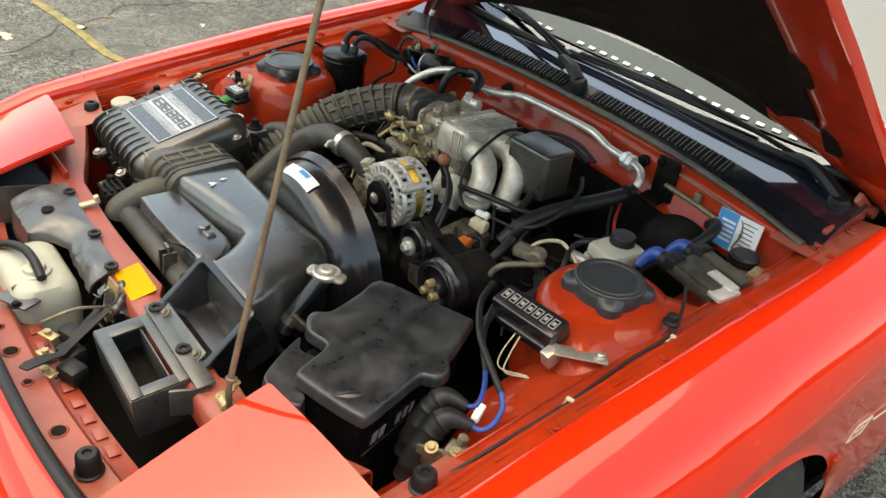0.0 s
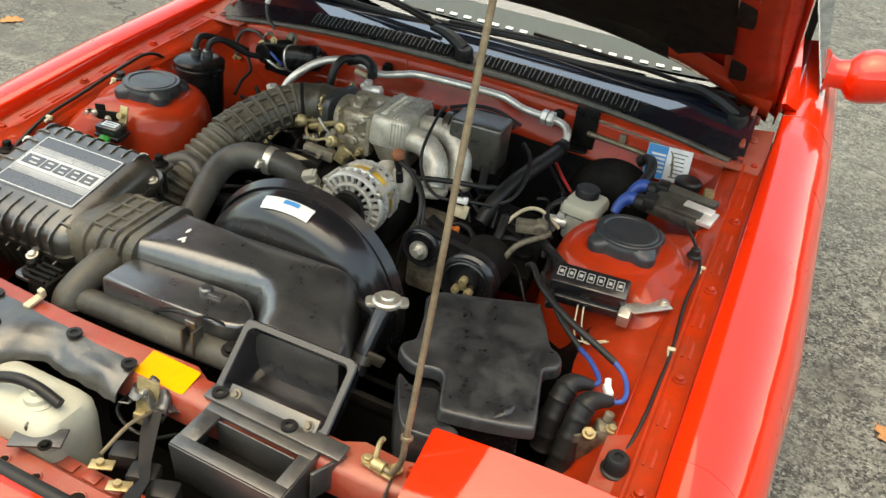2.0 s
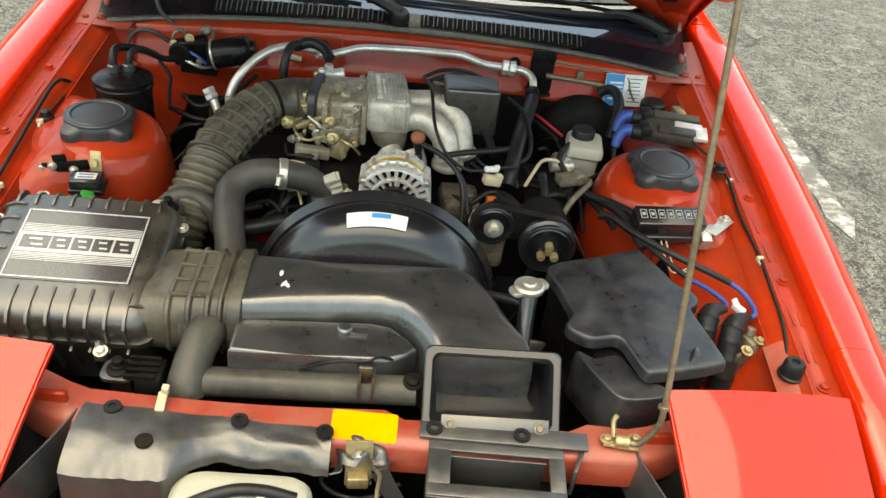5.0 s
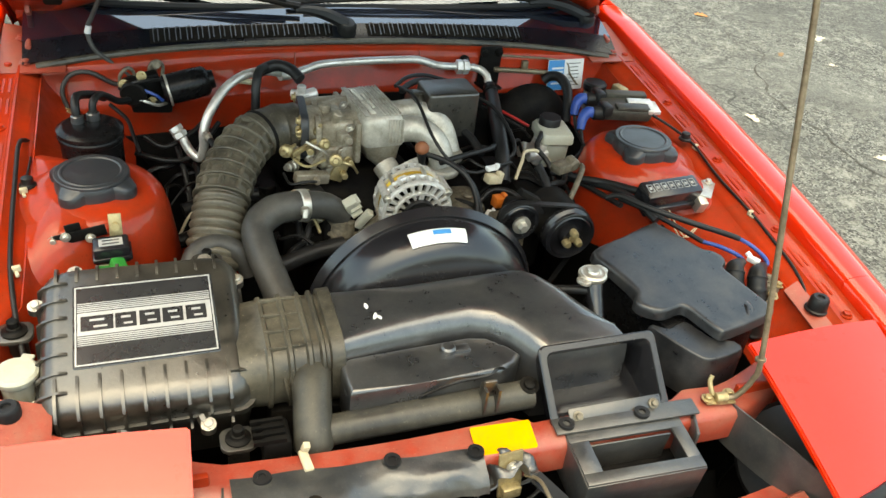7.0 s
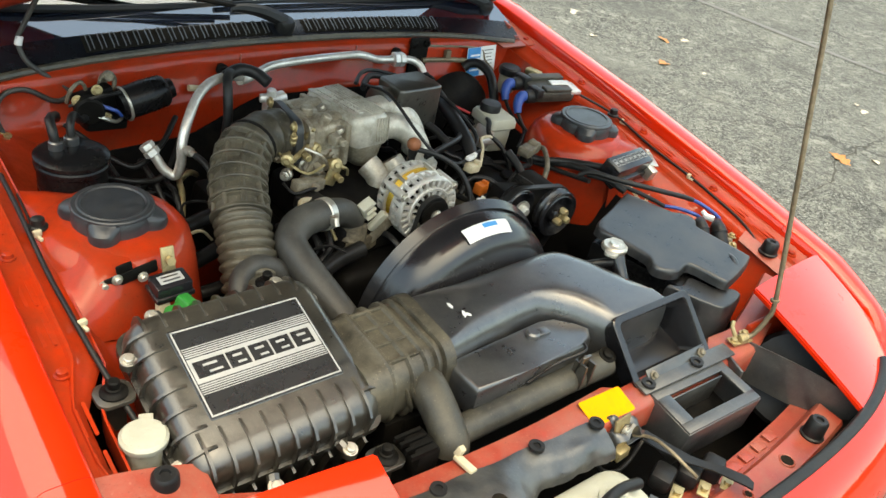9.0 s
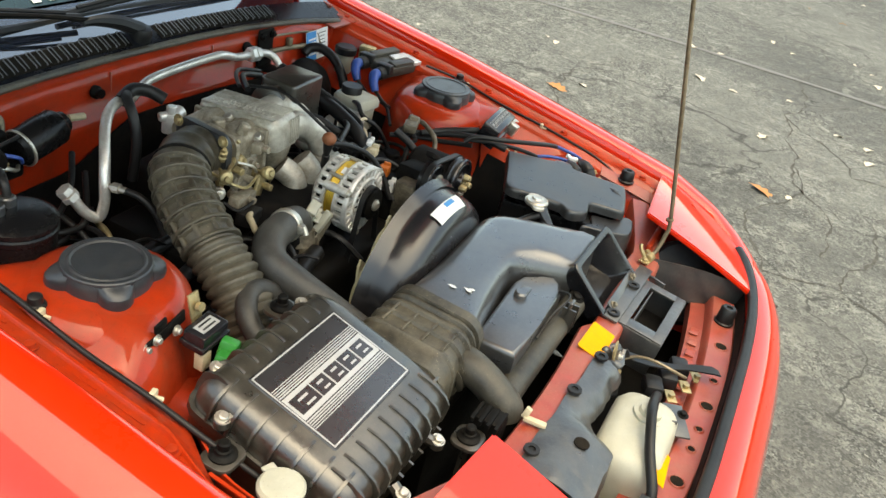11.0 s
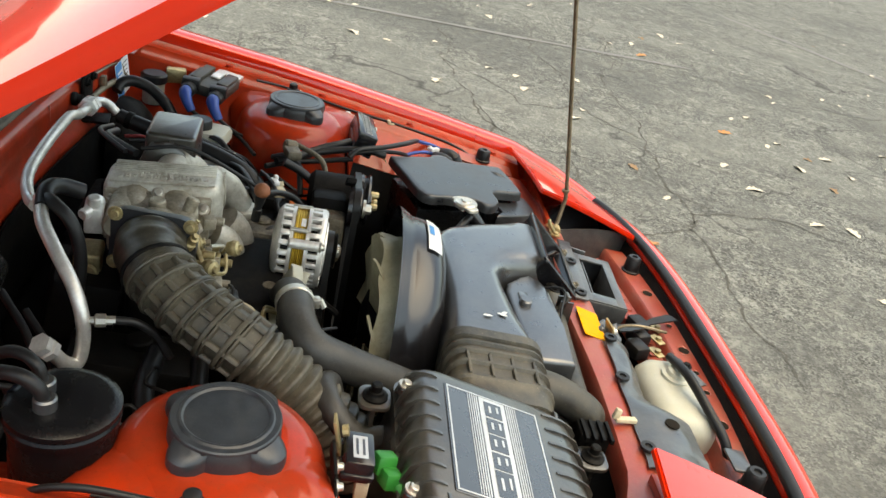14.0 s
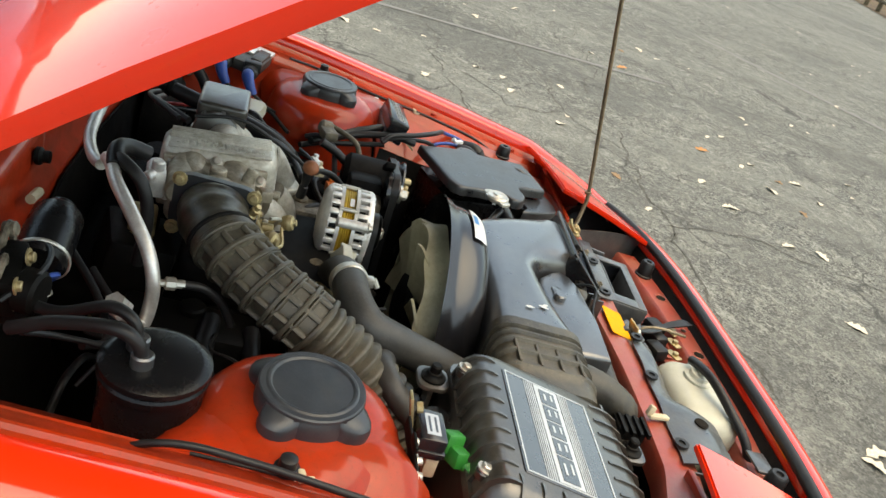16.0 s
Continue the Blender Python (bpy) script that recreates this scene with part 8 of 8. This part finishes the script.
part("relay_case", bm, GLOSSY, rl)
bm = B()
add_box(bm, (0.0, 0.0, 0.0163), (0.036, 0.018, 0.0006))
bmesh.ops.transform(bm, matrix=RM, verts=bm.verts[:])
lb = part("label", bm, SILVER, rl)
for k in range(2):
    bm = B()
    add_box(bm, (0.0, 0.004 - 0.008 * k, 0.0168), (0.026, 0.003, 0.0004))
    bmesh.ops.transform(bm, matrix=RM, verts=bm.verts[:])
    part("text_bar", bm, PRINT, lb)
bm = B()
add_box(bm, (-0.512, -0.138, 0.765), (0.020, 0.004, 0.05), (-15, 0, 0), 0.001)
add_cyl(bm, (-0.512, -0.143, 0.772), (-0.512, -0.150, 0.774), 0.007, n=8)
part("bracket", bm, BRASS, rl)
bm = B()
add_box(bm, (-0.535, -0.175, 0.710), (0.018, 0.016, 0.028), bev=0.002)
single("plug_connector", bm, CREAM, "cream wire plug below the relay", "connector")
bm = B()
add_box(bm, (-0.530, -0.207, 0.724), (0.030, 0.022, 0.022), (10, 15, 20), 0.004)
add_box(bm, (-0.512, -0.200, 0.730), (0.022, 0.026, 0.026), (10, 15, 20), 0.004)
add_cyl(bm, (-0.54, -0.218, 0.72), (-0.556, -0.228, 0.715), 0.008, n=10)
single("green_connector", bm, GREEN, "bright green plastic wiring connector", "connector")
# filler cup
cup = thing("washer_filler", (-0.655, -0.40, 0.62), "milky plastic washer filler cup with a lid", "filler")
bm = B()
add_lathe(bm, [(0.0, 0.0), (0.021, 0.0), (0.023, 0.07), (0.026, 0.072)], (-0.648, -0.392, 0.628), (0, 0, 1), 24)
part("cup", bm, WHITEPL, cup)
bm = B()
add_lathe(bm, [(0.028, -0.004), (0.030, 0.0), (0.030, 0.006), (0.026, 0.010), (0.0, 0.011)], (-0.648, -0.392, 0.700), (0, 0, 1), 26)
add_box(bm, (-0.635, -0.365, 0.706), (0.018, 0.014, 0.005), (0, 0, -20), 0.002)
part("lid", bm, WHITEPL, cup)

# prop rod
rod = thing("prop_rod", (0.395, -0.612, 0.655), "thin worn metal prop rod holding the hood up", "prop rod")
RP = [(0.372, -0.612, 0.668), (0.392, -0.616, 0.668), (0.400, -0.620, 0.680), (0.409, -0.624, 0.71), (0.411, -0.622, 0.75), (0.405, -0.58, 0.92), (0.399, -0.545, 1.06), (0.392, -0.50, 1.24), (0.387, -0.462, 1.38), (0.378, -0.418, 1.59)]
bm = B()
add_tube(bm, RP, 0.0046, 10, 5)
part("rod", bm, ROD, rod, "", 60)
bm = B()
add_cyl(bm, (0.4112, -0.6215, 0.746), (0.4108, -0.620, 0.752), 0.0085, n=12, rim=0.001)
part("collar", bm, ROD, rod)
bm = B()
add_box(bm, (0.372, -0.610, 0.662), (0.05, 0.022, 0.004), (0, 0, -8), 0.001)
add_cyl(bm, (0.362, -0.612, 0.668), (0.382, -0.614, 0.668), 0.009, n=12, rim=0.001)
add_tube(bm, [(0.362, -0.605, 0.668), (0.360, -0.592, 0.684), (0.364, -0.588, 0.694)], 0.004, 8, 3)
hk = part("pivot_bracket", bm, BRASS, rod, "gold zinc plated pivot bracket")
bolt(hk, (0.352, -0.608, 0.664), (0, 0, 1), 0.006, BRASS)
bolt(hk, (0.394, -0.604, 0.664), (0, 0, 1), 0.006, BRASS)

# cream clip and yellow label on the beam
bm = B()
add_box(bm, (-0.283, -0.596, 0.664), (0.013, 0.036, 0.007), (0, 8, 6), 0.002)
add_box(bm, (-0.281, -0.580, 0.672), (0.010, 0.010, 0.018), (15, 10, 0), 0.002)
single("plastic_clip", bm, CREAM, "cream plastic clip on the radiator support", "clip")
YL = frame_of((0.003, -0.609, 0.656), (1, -0.03, 0.0), (0.03, 1, 0.25))
bm = B()
add_prism(bm, rounded(0.094, 0.046, 0.004), 0.0012, YL @ Matrix.Translation((0, 0, 0.001)))
single("warning_label", bm, YELLOW, "blank yellow sticker on the radiator support", "label")

# ---- in the nose ----
wr = thing("washer_bottle", (-0.15, -0.71, 0.50), "milky white washer bottle with a yellow sticker", "washer bottle")
bm = B()
m = frame_of((-0.15, -0.738, 0.50), (1, 0.0, 0), (0, 1, 0))
add_loft(bm, [[m @ vec(x + s, y, z) for x, y in rounded(w, d, 0.03, 5)] for w, d, z, s in ((0.17, 0.10, 0.0, 0), (0.19, 0.115, 0.01, 0), (0.19, 0.115, 0.10, 0), (0.185, 0.11, 0.125, 0.0), (0.165, 0.092, 0.140, 0.004), (0.13, 0.06, 0.146, 0.01))])
part("bottle", bm, WHITEPL, wr, "", 40)
bm = B()
add_lathe(bm, [(0.027, 0), (0.027, 0.005), (0.020, 0.007), (0.018, 0.014), (0.008, 0.016), (0.008, 0.026), (0, 0.026)], (-0.118, -0.742, 0.644), (0.0, -0.1, 1), 22)
part("cap", bm, WHITEPL, wr)
bm = B()
add_box(bm, (-0.205, -0.785, 0.632), (0.075, 0.035, 0.001), (28, 0, 4))
part("yellow_sticker", bm, YELLOW, wr)
bm = B()
add_box(bm, (-0.075, -0.785, 0.628), (0.075, 0.035, 0.004), (0, -4, 25), 0.001)
add_box(bm, (-0.105, -0.765, 0.622), (0.004, 0.05, 0.04), (0, 0, 25), 0.001)
bk = part("strap", bm, GREYPL, wr)
bolt(bk, (-0.055, -0.792, 0.630), (0, 0, 1), 0.006, DARK)
hose("washer_hose", [(-0.075, -0.742, 0.658), (-0.118, -0.742, 0.670), (-0.16, -0.748, 0.672), (-0.215, -0.765, 0.655), (-0.26, -0.79, 0.625), (-0.285, -0.80, 0.585)], 0.0085, RUBBER, "black rubber hose on the washer bottle", 10)
bm = B()
add_box(bm, (-0.31, -0.79, 0.632), (0.06, 0.032, 0.005), (0, 6, -6), 0.002)
single("bottle_strap", bm, GREYPL, "grey strap bolted to the cross bar", "strap")

# black plastic sheet before the radiator
sh = thing("front_panel", (-0.2, -0.66, 0.56), "weathered black plastic panel in front of the radiator", "panel")
bm = B()


def panel(u, v):
    x = -0.385 + 0.345 * u
    k = 1 / (1 + math.exp((u - 0.44) * 34))
    back = -0.604 - 0.020 * u - 0.0015 * math.sin(u * 19)
    y = back - (0.050 + 0.062 * k) * v
    z = 0.6625 - 0.006 * v - 0.0015 * math.sin(u * 13) * v - 0.016 * v**3 + 0.010 * k * math.sin(v * 2.6)
    z += 0.006 * v * noise.noise(vec(u * 7, v * 2.5, 4)) + 0.003 * v * abs(noise.noise(vec(u * 19, v * 6, 9)))
    y += 0.008 * v * noise.noise(vec(u * 11, v * 2, 1))
    return vec(x, y, z)


add_grid(bm, panel, 80, 16)
add_grid(bm, lambda u, v: panel(u, 1.0) + vec(0, -0.004 * v, -(0.06 if u < 0.46 else 0.012) * v), 80, 4)
bmesh.ops.remove_doubles(bm, verts=bm.verts[:], dist=0.0005)
thicken(bm, 0.003)
part("sheet", bm, GREYPL, sh, "", 45)
for x, y in ((-0.344, -0.614), (-0.169, -0.622), (-0.05, -0.632)):
    bm = B()
    add_lathe(bm, [(0.006, 0.0), (0.006, 0.004), (0.012, 0.004), (0.0125, 0.0), (0.006, -0.001)], (x, y, 0.6645), (0, 0, 1), 16, caps=False)
    add_lathe(bm, [(0.0, 0.0012), (0.006, 0.0012), (0.006, 0.0), (0, 0)], (x, y, 0.6645), (0, 0, 1), 12)
    part("fastener", bm, RUBBER, sh)
# black disc laid on the sheet to paint the shade of a hole
bm = B()
add_lathe(bm, [(0.0, 0.0004), (0.012, 0.0004), (0.012, -0.002), (0, -0.002)], (-0.285, -0.672, 0.6695), (0, -0.05, 1), 18)
part("painted_hole", bm, INSUL, sh)
# box with a rectangular window
vb = thing("vent_box", (0.19, -0.68, 0.55), "black plastic vent box with a rectangular opening", "vent box")
VB = frame_of((0.190, -0.668, 0.652), (1, -0.04, 0.02), (0.04, 1, 0.10))
bm = B()
for cx_, cy_, w, h in ((0, 0.036, 0.190, 0.022), (0, -0.038, 0.190, 0.020), (-0.079, -0.001, 0.030, 0.056), (0.084, -0.001, 0.022, 0.056)):
    add_box(bm, (cx_, cy_, 0), (w, h, 0.006), bev=0.0015)
for cx_, cy_, w, h in ((0, -0.0475, 0.192, 0.004), (-0.094, -0.001, 0.004, 0.094), (0.094, -0.001, 0.004, 0.094), (0, 0.0185, 0.139, 0.003), (0, -0.0295, 0.139, 0.003)):
    add_box(bm, (cx_, cy_, -0.038), (w, h, 0.075), bev=0.001)
add_box(bm, (0.01, 0.055, 0.006), (0.24, 0.030, 0.005), bev=0.002)
bmesh.ops.transform(bm, matrix=VB, verts=bm.verts[:])
part("frame", bm, GREYPL, vb, "", 30)
# added near-black plate standing in for the shade inside the box
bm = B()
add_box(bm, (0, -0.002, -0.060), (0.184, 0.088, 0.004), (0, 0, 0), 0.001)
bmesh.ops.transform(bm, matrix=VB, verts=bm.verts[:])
part("dark_backing_plate", bm, DEEP, vb)
for x in (-0.09, 0.035):
    bm = B()
    p = VB @ vec(x, 0.055, 0.009)
    add_lathe(bm, [(0.006, 0.0), (0.006, 0.004), (0.012, 0.004), (0.0125, 0.0), (0.006, -0.001)], p, (0, 0, 1), 16, caps=False)
    part("fastener", bm, RUBBER, vb)
bm = B()
add_box(bm, VB @ vec(0.118, 0.03, -0.022), (0.006, 0.06, 0.05), (0, 0, -22), 0.002)
part("side_wall", bm, GREYPL, vb)
# hood latch
la = thing("hood_latch", (0.0, -0.67, 0.56), "grimy steel hood latch with a crumpled plastic cover", "latch")
bm = B()
add_box(bm, (0.0, -0.652, 0.63), (0.038, 0.004, 0.075), (-12, 0, 5), 0.001)
add_box(bm, (0.0, -0.66, 0.605), (0.03, 0.02, 0.02), (0, 0, 5), 0.003)
lp = part("latch_plate", bm, BRASS, la)
bolt(lp, (0.0, -0.656, 0.648), (0, -1, 0.2), 0.006, STEEL)
bm = B()


def crumple(u, v):
    a = math.pi * (0.1 + 0.8 * u)
    r = 0.038 + 0.006 * math.sin(u * 21 + v * 5)
    return vec(0.005 + r * 1.1 * math.cos(a), -0.612 - 0.055 * v + 0.004 * math.sin(u * 17), 0.612 + r * math.sin(a) + 0.006 * math.sin(v * 11 + u * 8))


add_grid(bm, crumple, 22, 10)
thicken(bm, 0.002)
part("cover_sheet", bm, GREYPL, la, "crumpled grey plastic cover", 60)
bm = B()
add_tube(bm, [(0.02, -0.66, 0.632), (0.03, -0.685, 0.645), (0.028, -0.72, 0.652), (0.03, -0.775, 0.645)], 0.003, 8, 4)
part("cable_wire", bm, ROD, la)
bm = B()
add_loft(bm, [[vec(x - w * 0.87, y - w * 0.5, z), vec(x + w * 0.87, y + w * 0.5, z), vec(x + w * 0.87, y + w * 0.5, z - 0.003), vec(x - w * 0.87, y - w * 0.5, z - 0.003)] for x, y, z, w in ((0.030, -0.672, 0.640, 0.012), (0.046, -0.700, 0.634, 0.012), (0.072, -0.738, 0.626, 0.009), (0.096, -0.766, 0.624, 0.007), (0.101, -0.785, 0.630, 0.010), (0.111, -0.815, 0.634, 0.011), (0.114, -0.826, 0.632, 0.008))])
part("lever", bm, RUBBER, la, "black release lever")
hose("bonnet_cable", [(-0.04, -0.645, 0.62), (-0.05, -0.665, 0.60), (-0.02, -0.675, 0.585), (0.02, -0.67, 0.58), (0.06, -0.66, 0.60)], 0.0035, RUBBER, "thin black hood latch release cable", 6, cat="cable", group="cables")
for k, (x, y) in enumerate(((0.028, -0.728), (0.075, -0.745), (0.12, -0.757))):
    bm = B()
    add_box(bm, (x, y, 0.600), (0.045, 0.035, 0.03), (0, 0, 20), 0.008)
    hb = single("horn_block", bm, RUBBER, "small black rubber block on the cross bar", "rubber block", "rubber blocks")
    bm = B()
    add_box(bm, (x - 0.012, y - 0.035, 0.606), (0.034, 0.018, 0.003), (0, 0, 25), 0.001)
    add_cyl(bm, (x - 0.014, y - 0.036, 0.607), (x - 0.014, y - 0.036, 0.614), 0.006, n=8)
    single("steel_tab", bm, BRASS, "small zinc plated tab with a bolt", "tab", "steel tabs")

# ---- cables along the flanges ----
def flange_cable(sx, pts, r, mat, label):
    return hose("body_cable", [(sx * x, y, zf(y) - 0.035 + dz) for x, y, dz in pts], r, mat, label, 8, cat="cable", group="body cables")


flange_cable(1, [(0.62, 0.10, 0.02), (0.655, 0.05, 0.012), (0.676, 0.0, 0.006), (0.674, -0.10, 0.003), (0.681, -0.22, 0.003), (0.680, -0.30, 0.003), (0.677, -0.38, 0.002), (0.668, -0.44, -0.010), (0.645, -0.49, -0.040)], 0.003, RUBBER, "black cable clipped along the fender flange")
flange_cable(-1, [(0.652, 0.17, -0.03), (0.664, 0.14, 0.0), (0.668, 0.10, 0.014), (0.668, 0.045, 0.014), (0.668, -0.002, 0.012), (0.668, -0.10, 0.006), (0.664, -0.20, 0.004), (0.655, -0.28, -0.01), (0.64, -0.36, -0.03), (0.62, -0.42, -0.06)], 0.0040, RUBBER, "black cable clipped along the fender flange")
flange_cable(-1, [(0.652, 0.10, -0.01), (0.655, 0.0, -0.005), (0.652, -0.10, -0.02)], 0.002, RUBBER, "thin black wire along the fender flange")
for sx, y in ((1, 0.001), (1, -0.221), (-1, -0.012), (-1, -0.20)):
    bm = B()
    z = zf(y) - 0.032
    cx = 0.680 if sx > 0 else 0.656
    add_box(bm, (sx * cx, y, z), (0.013, 0.008, 0.010), (0, 0, 15), 0.002)
    add_box(bm, (sx * (cx - 0.001), y - 0.008, z - 0.004), (0.006, 0.013, 0.006), (0, 0, 15), 0.002)
    single("cable_clip", bm, CREAM, "cream plastic cable clip on the fender flange", "clip", "cable clips")

# ---- wiring and hoses over the engine ----
W_ = [
    ([(0.060, 0.225, 0.835), (0.075, 0.15, 0.842), (0.088, 0.06, 0.80), (0.115, 0.02, 0.765), (0.16, 0.0, 0.745), (0.22, 0.02, 0.745), (0.262, 0.04, 0.74)], 0.0035, RUBBER),
    ([(0.060, 0.018, 0.785), (0.10, 0.0, 0.775), (0.135, -0.03, 0.755), (0.15, -0.06, 0.72), (0.15, -0.09, 0.67)], 0.0055, RUBBER),
    ([(0.075, 0.012, 0.78), (0.115, -0.005, 0.768), (0.148, -0.04, 0.74), (0.162, -0.075, 0.69)], 0.0045, RUBBER),
    ([(0.10, 0.03, 0.755), (0.16, 0.05, 0.758), (0.22, 0.075, 0.755), (0.25, 0.10, 0.75)], 0.006, RUBBER),
    ([(0.17, 0.19, 0.765), (0.20, 0.14, 0.755), (0.215, 0.09, 0.735)], 0.009, RUBBER),
    ([(0.245, 0.235, 0.80), (0.275, 0.20, 0.79), (0.292, 0.14, 0.765), (0.285, 0.08, 0.745), (0.25, 0.06, 0.73)], 0.0045, RUBBER),
    ([(0.30, 0.31, 0.75), (0.34, 0.25, 0.745), (0.375, 0.21, 0.735)], 0.0035, REDWIRE),
    ([(0.29, 0.30, 0.745), (0.33, 0.245, 0.738), (0.365, 0.205, 0.728)], 0.0035, RUBBER),
    ([(0.40, -0.02, 0.725), (0.44, -0.06, 0.735), (0.46, -0.10, 0.745), (0.48, -0.13, 0.75)], 0.008, RUBBER),
    ([(0.37, 0.02, 0.72), (0.42, -0.03, 0.722), (0.445, -0.09, 0.735), (0.455, -0.16, 0.745), (0.47, -0.21, 0.735)], 0.008, RUBBER),
    ([(0.36, 0.04, 0.71), (0.405, -0.01, 0.71), (0.425, -0.07, 0.715), (0.43, -0.14, 0.73)], 0.006, RUBBER),
    ([(0.305, 0.0, 0.75), (0.31, -0.04, 0.73), (0.305, -0.08, 0.70)], 0.009, RUBBER),
    ([(-0.46, 0.25, 0.73), (-0.42, 0.23, 0.715), (-0.36, 0.26, 0.735), (-0.31, 0.31, 0.765)], 0.0055, RUBBER),
    ([(-0.48, 0.22, 0.71), (-0.42, 0.20, 0.70), (-0.37, 0.215, 0.70), (-0.31, 0.28, 0.74)], 0.0055, RUBBER),
    ([(-0.40, 0.26, 0.71), (-0.39, 0.20, 0.68), (-0.38, 0.14, 0.62)], 0.006, RUBBER),
    ([(-0.52, 0.30, 0.78), (-0.49, 0.27, 0.76), (-0.48, 0.22, 0.75), (-0.47, 0.18, 0.73)], 0.004, RUBBER),
    ([(-0.40, 0.10, 0.64), (-0.33, 0.12, 0.65), (-0.25, 0.12, 0.655)], 0.015, RUBBER),
    ([(-0.42, 0.02, 0.62), (-0.34, 0.045, 0.63), (-0.24, 0.06, 0.64)], 0.014, RUBBER),
    ([(-0.41, -0.03, 0.60), (-0.33, -0.03, 0.61), (-0.22, 0.0, 0.63)], 0.012, RUBBER),
    ([(0.17, -0.02, 0.68), (0.21, 0.0, 0.70), (0.25, -0.02, 0.70), (0.27, -0.06, 0.68)], 0.006, RUBBER),
    ([(-0.22, -0.03, 0.69), (-0.19, -0.02, 0.71), (-0.17, -0.045, 0.695), (-0.16, -0.06, 0.67)], 0.0035, BRASS),
    ([(-0.185, -0.025, 0.68), (-0.165, -0.02, 0.70), (-0.15, -0.035, 0.69), (-0.14, -0.06, 0.665)], 0.003, BRASS),
    ([(0.20, 0.30, 0.80), (0.14, 0.30, 0.815), (0.10, 0.27, 0.82), (0.07, 0.235, 0.82)], 0.007, RUBBER),
    ([(0.21, 0.31, 0.805), (0.15, 0.315, 0.82), (0.10, 0.29, 0.828), (0.06, 0.25, 0.825)], 0.0045, RUBBER),
]
for pts, r, mt in W_:
    thick = r > 0.007
    hose("engine_hose" if thick else "engine_wire", pts, r, mt, "black rubber hose across the engine" if thick else "thin wire strung across the engine", 8, cat="hose" if thick else "wire", group="engine hoses" if thick else "engine wires")
sender = thing("engine_sender", (0.054, 0.020, 0.74), "engine sender with a rust-brown rubber cap", "sender")
bm = B()
add_lathe(bm, [(0.0, 0.0125), (0.007, 0.011), (0.0125, 0.006), (0.0145, 0.0), (0.0135, -0.006), (0.010, -0.010), (0.0, -0.010)], (0.054, 0.020, 0.797), (-0.1, -0.1, 1), 18)
part("cap", bm, COPPER, sender, "rust-brown rubber cap")
bm = B()
add_lathe(bm, [(0.0, 0.0), (0.0105, 0.0), (0.0095, -0.012), (0.006, -0.030), (0.008, -0.032), (0.008, -0.055), (0.0, -0.055)], (0.055, 0.021, 0.789), (-0.1, -0.1, 1), 14)
part("stem", bm, RUBBER, sender)
for p, s, rt, mt, lb in (((0.208, 0.0, 0.728), (0.036, 0.022, 0.018), (0, 10, 15), CREAM, "tan plastic connector block"), ((0.205, 0.008, 0.748), (0.03, 0.012, 0.010), (0, 5, 20), WHITE, "white plastic connector"), ((0.212, -0.035, 0.695), (0.026, 0.022, 0.024), (0, 5, 10), ORANGE, "orange plastic connector"), ((0.175, -0.075, 0.685), (0.014, 0.016, 0.028), (0, 20, 0), WHITE, "white plastic connector")):
    bm = B()
    add_box(bm, p, s, rt, 0.003)
    add_box(bm, Vector(p) + vec(s[0] * 0.35, 0, 0.004), (s[0] * 0.35, s[1] * 0.7, s[2] * 1.1), rt, 0.002)
    single("wire_connector", bm, mt, lb + " among dark wiring", "connector")

# ---- loose wiring deep between the parts ----
rng = random.Random(21)
for zone, count in (((0.12, 0.40, -0.07, 0.24, 0.66, 0.735), 20), ((-0.46, -0.30, 0.05, 0.30, 0.62, 0.70), 9), ((-0.24, -0.06, -0.09, 0.05, 0.62, 0.69), 9)):
    x0, x1, y0, y1, z0, z1 = zone
    for k in range(count):
        p = vec(rng.uniform(x0, x1), rng.uniform(y0, y1), rng.uniform(z0, z1))
        d = vec(rng.uniform(-1, 1), rng.uniform(-1, 1), rng.uniform(-0.3, 0.3)).normalized() * rng.uniform(0.03, 0.06)
        side = vec(-d.y, d.x, rng.uniform(-0.01, 0.02)) * rng.uniform(-0.8, 0.8)
        hose("engine_wire", [p - d * 1.4 - vec(0, 0, 0.03), p - d * 0.6 + side * 0.5, p + side, p + d * 0.7 + side * 0.4, p + d * 1.4 - vec(0, 0, 0.025)], rng.choice((0.0025, 0.003, 0.004, 0.006)), rng.choice((RUBBER, RUBBER, RUBBER, DEEP, BRASS, CREAM)) if k % 5 == 0 else RUBBER, "thin wire strung across the engine", 6, 4, cat="wire", group="engine wires")
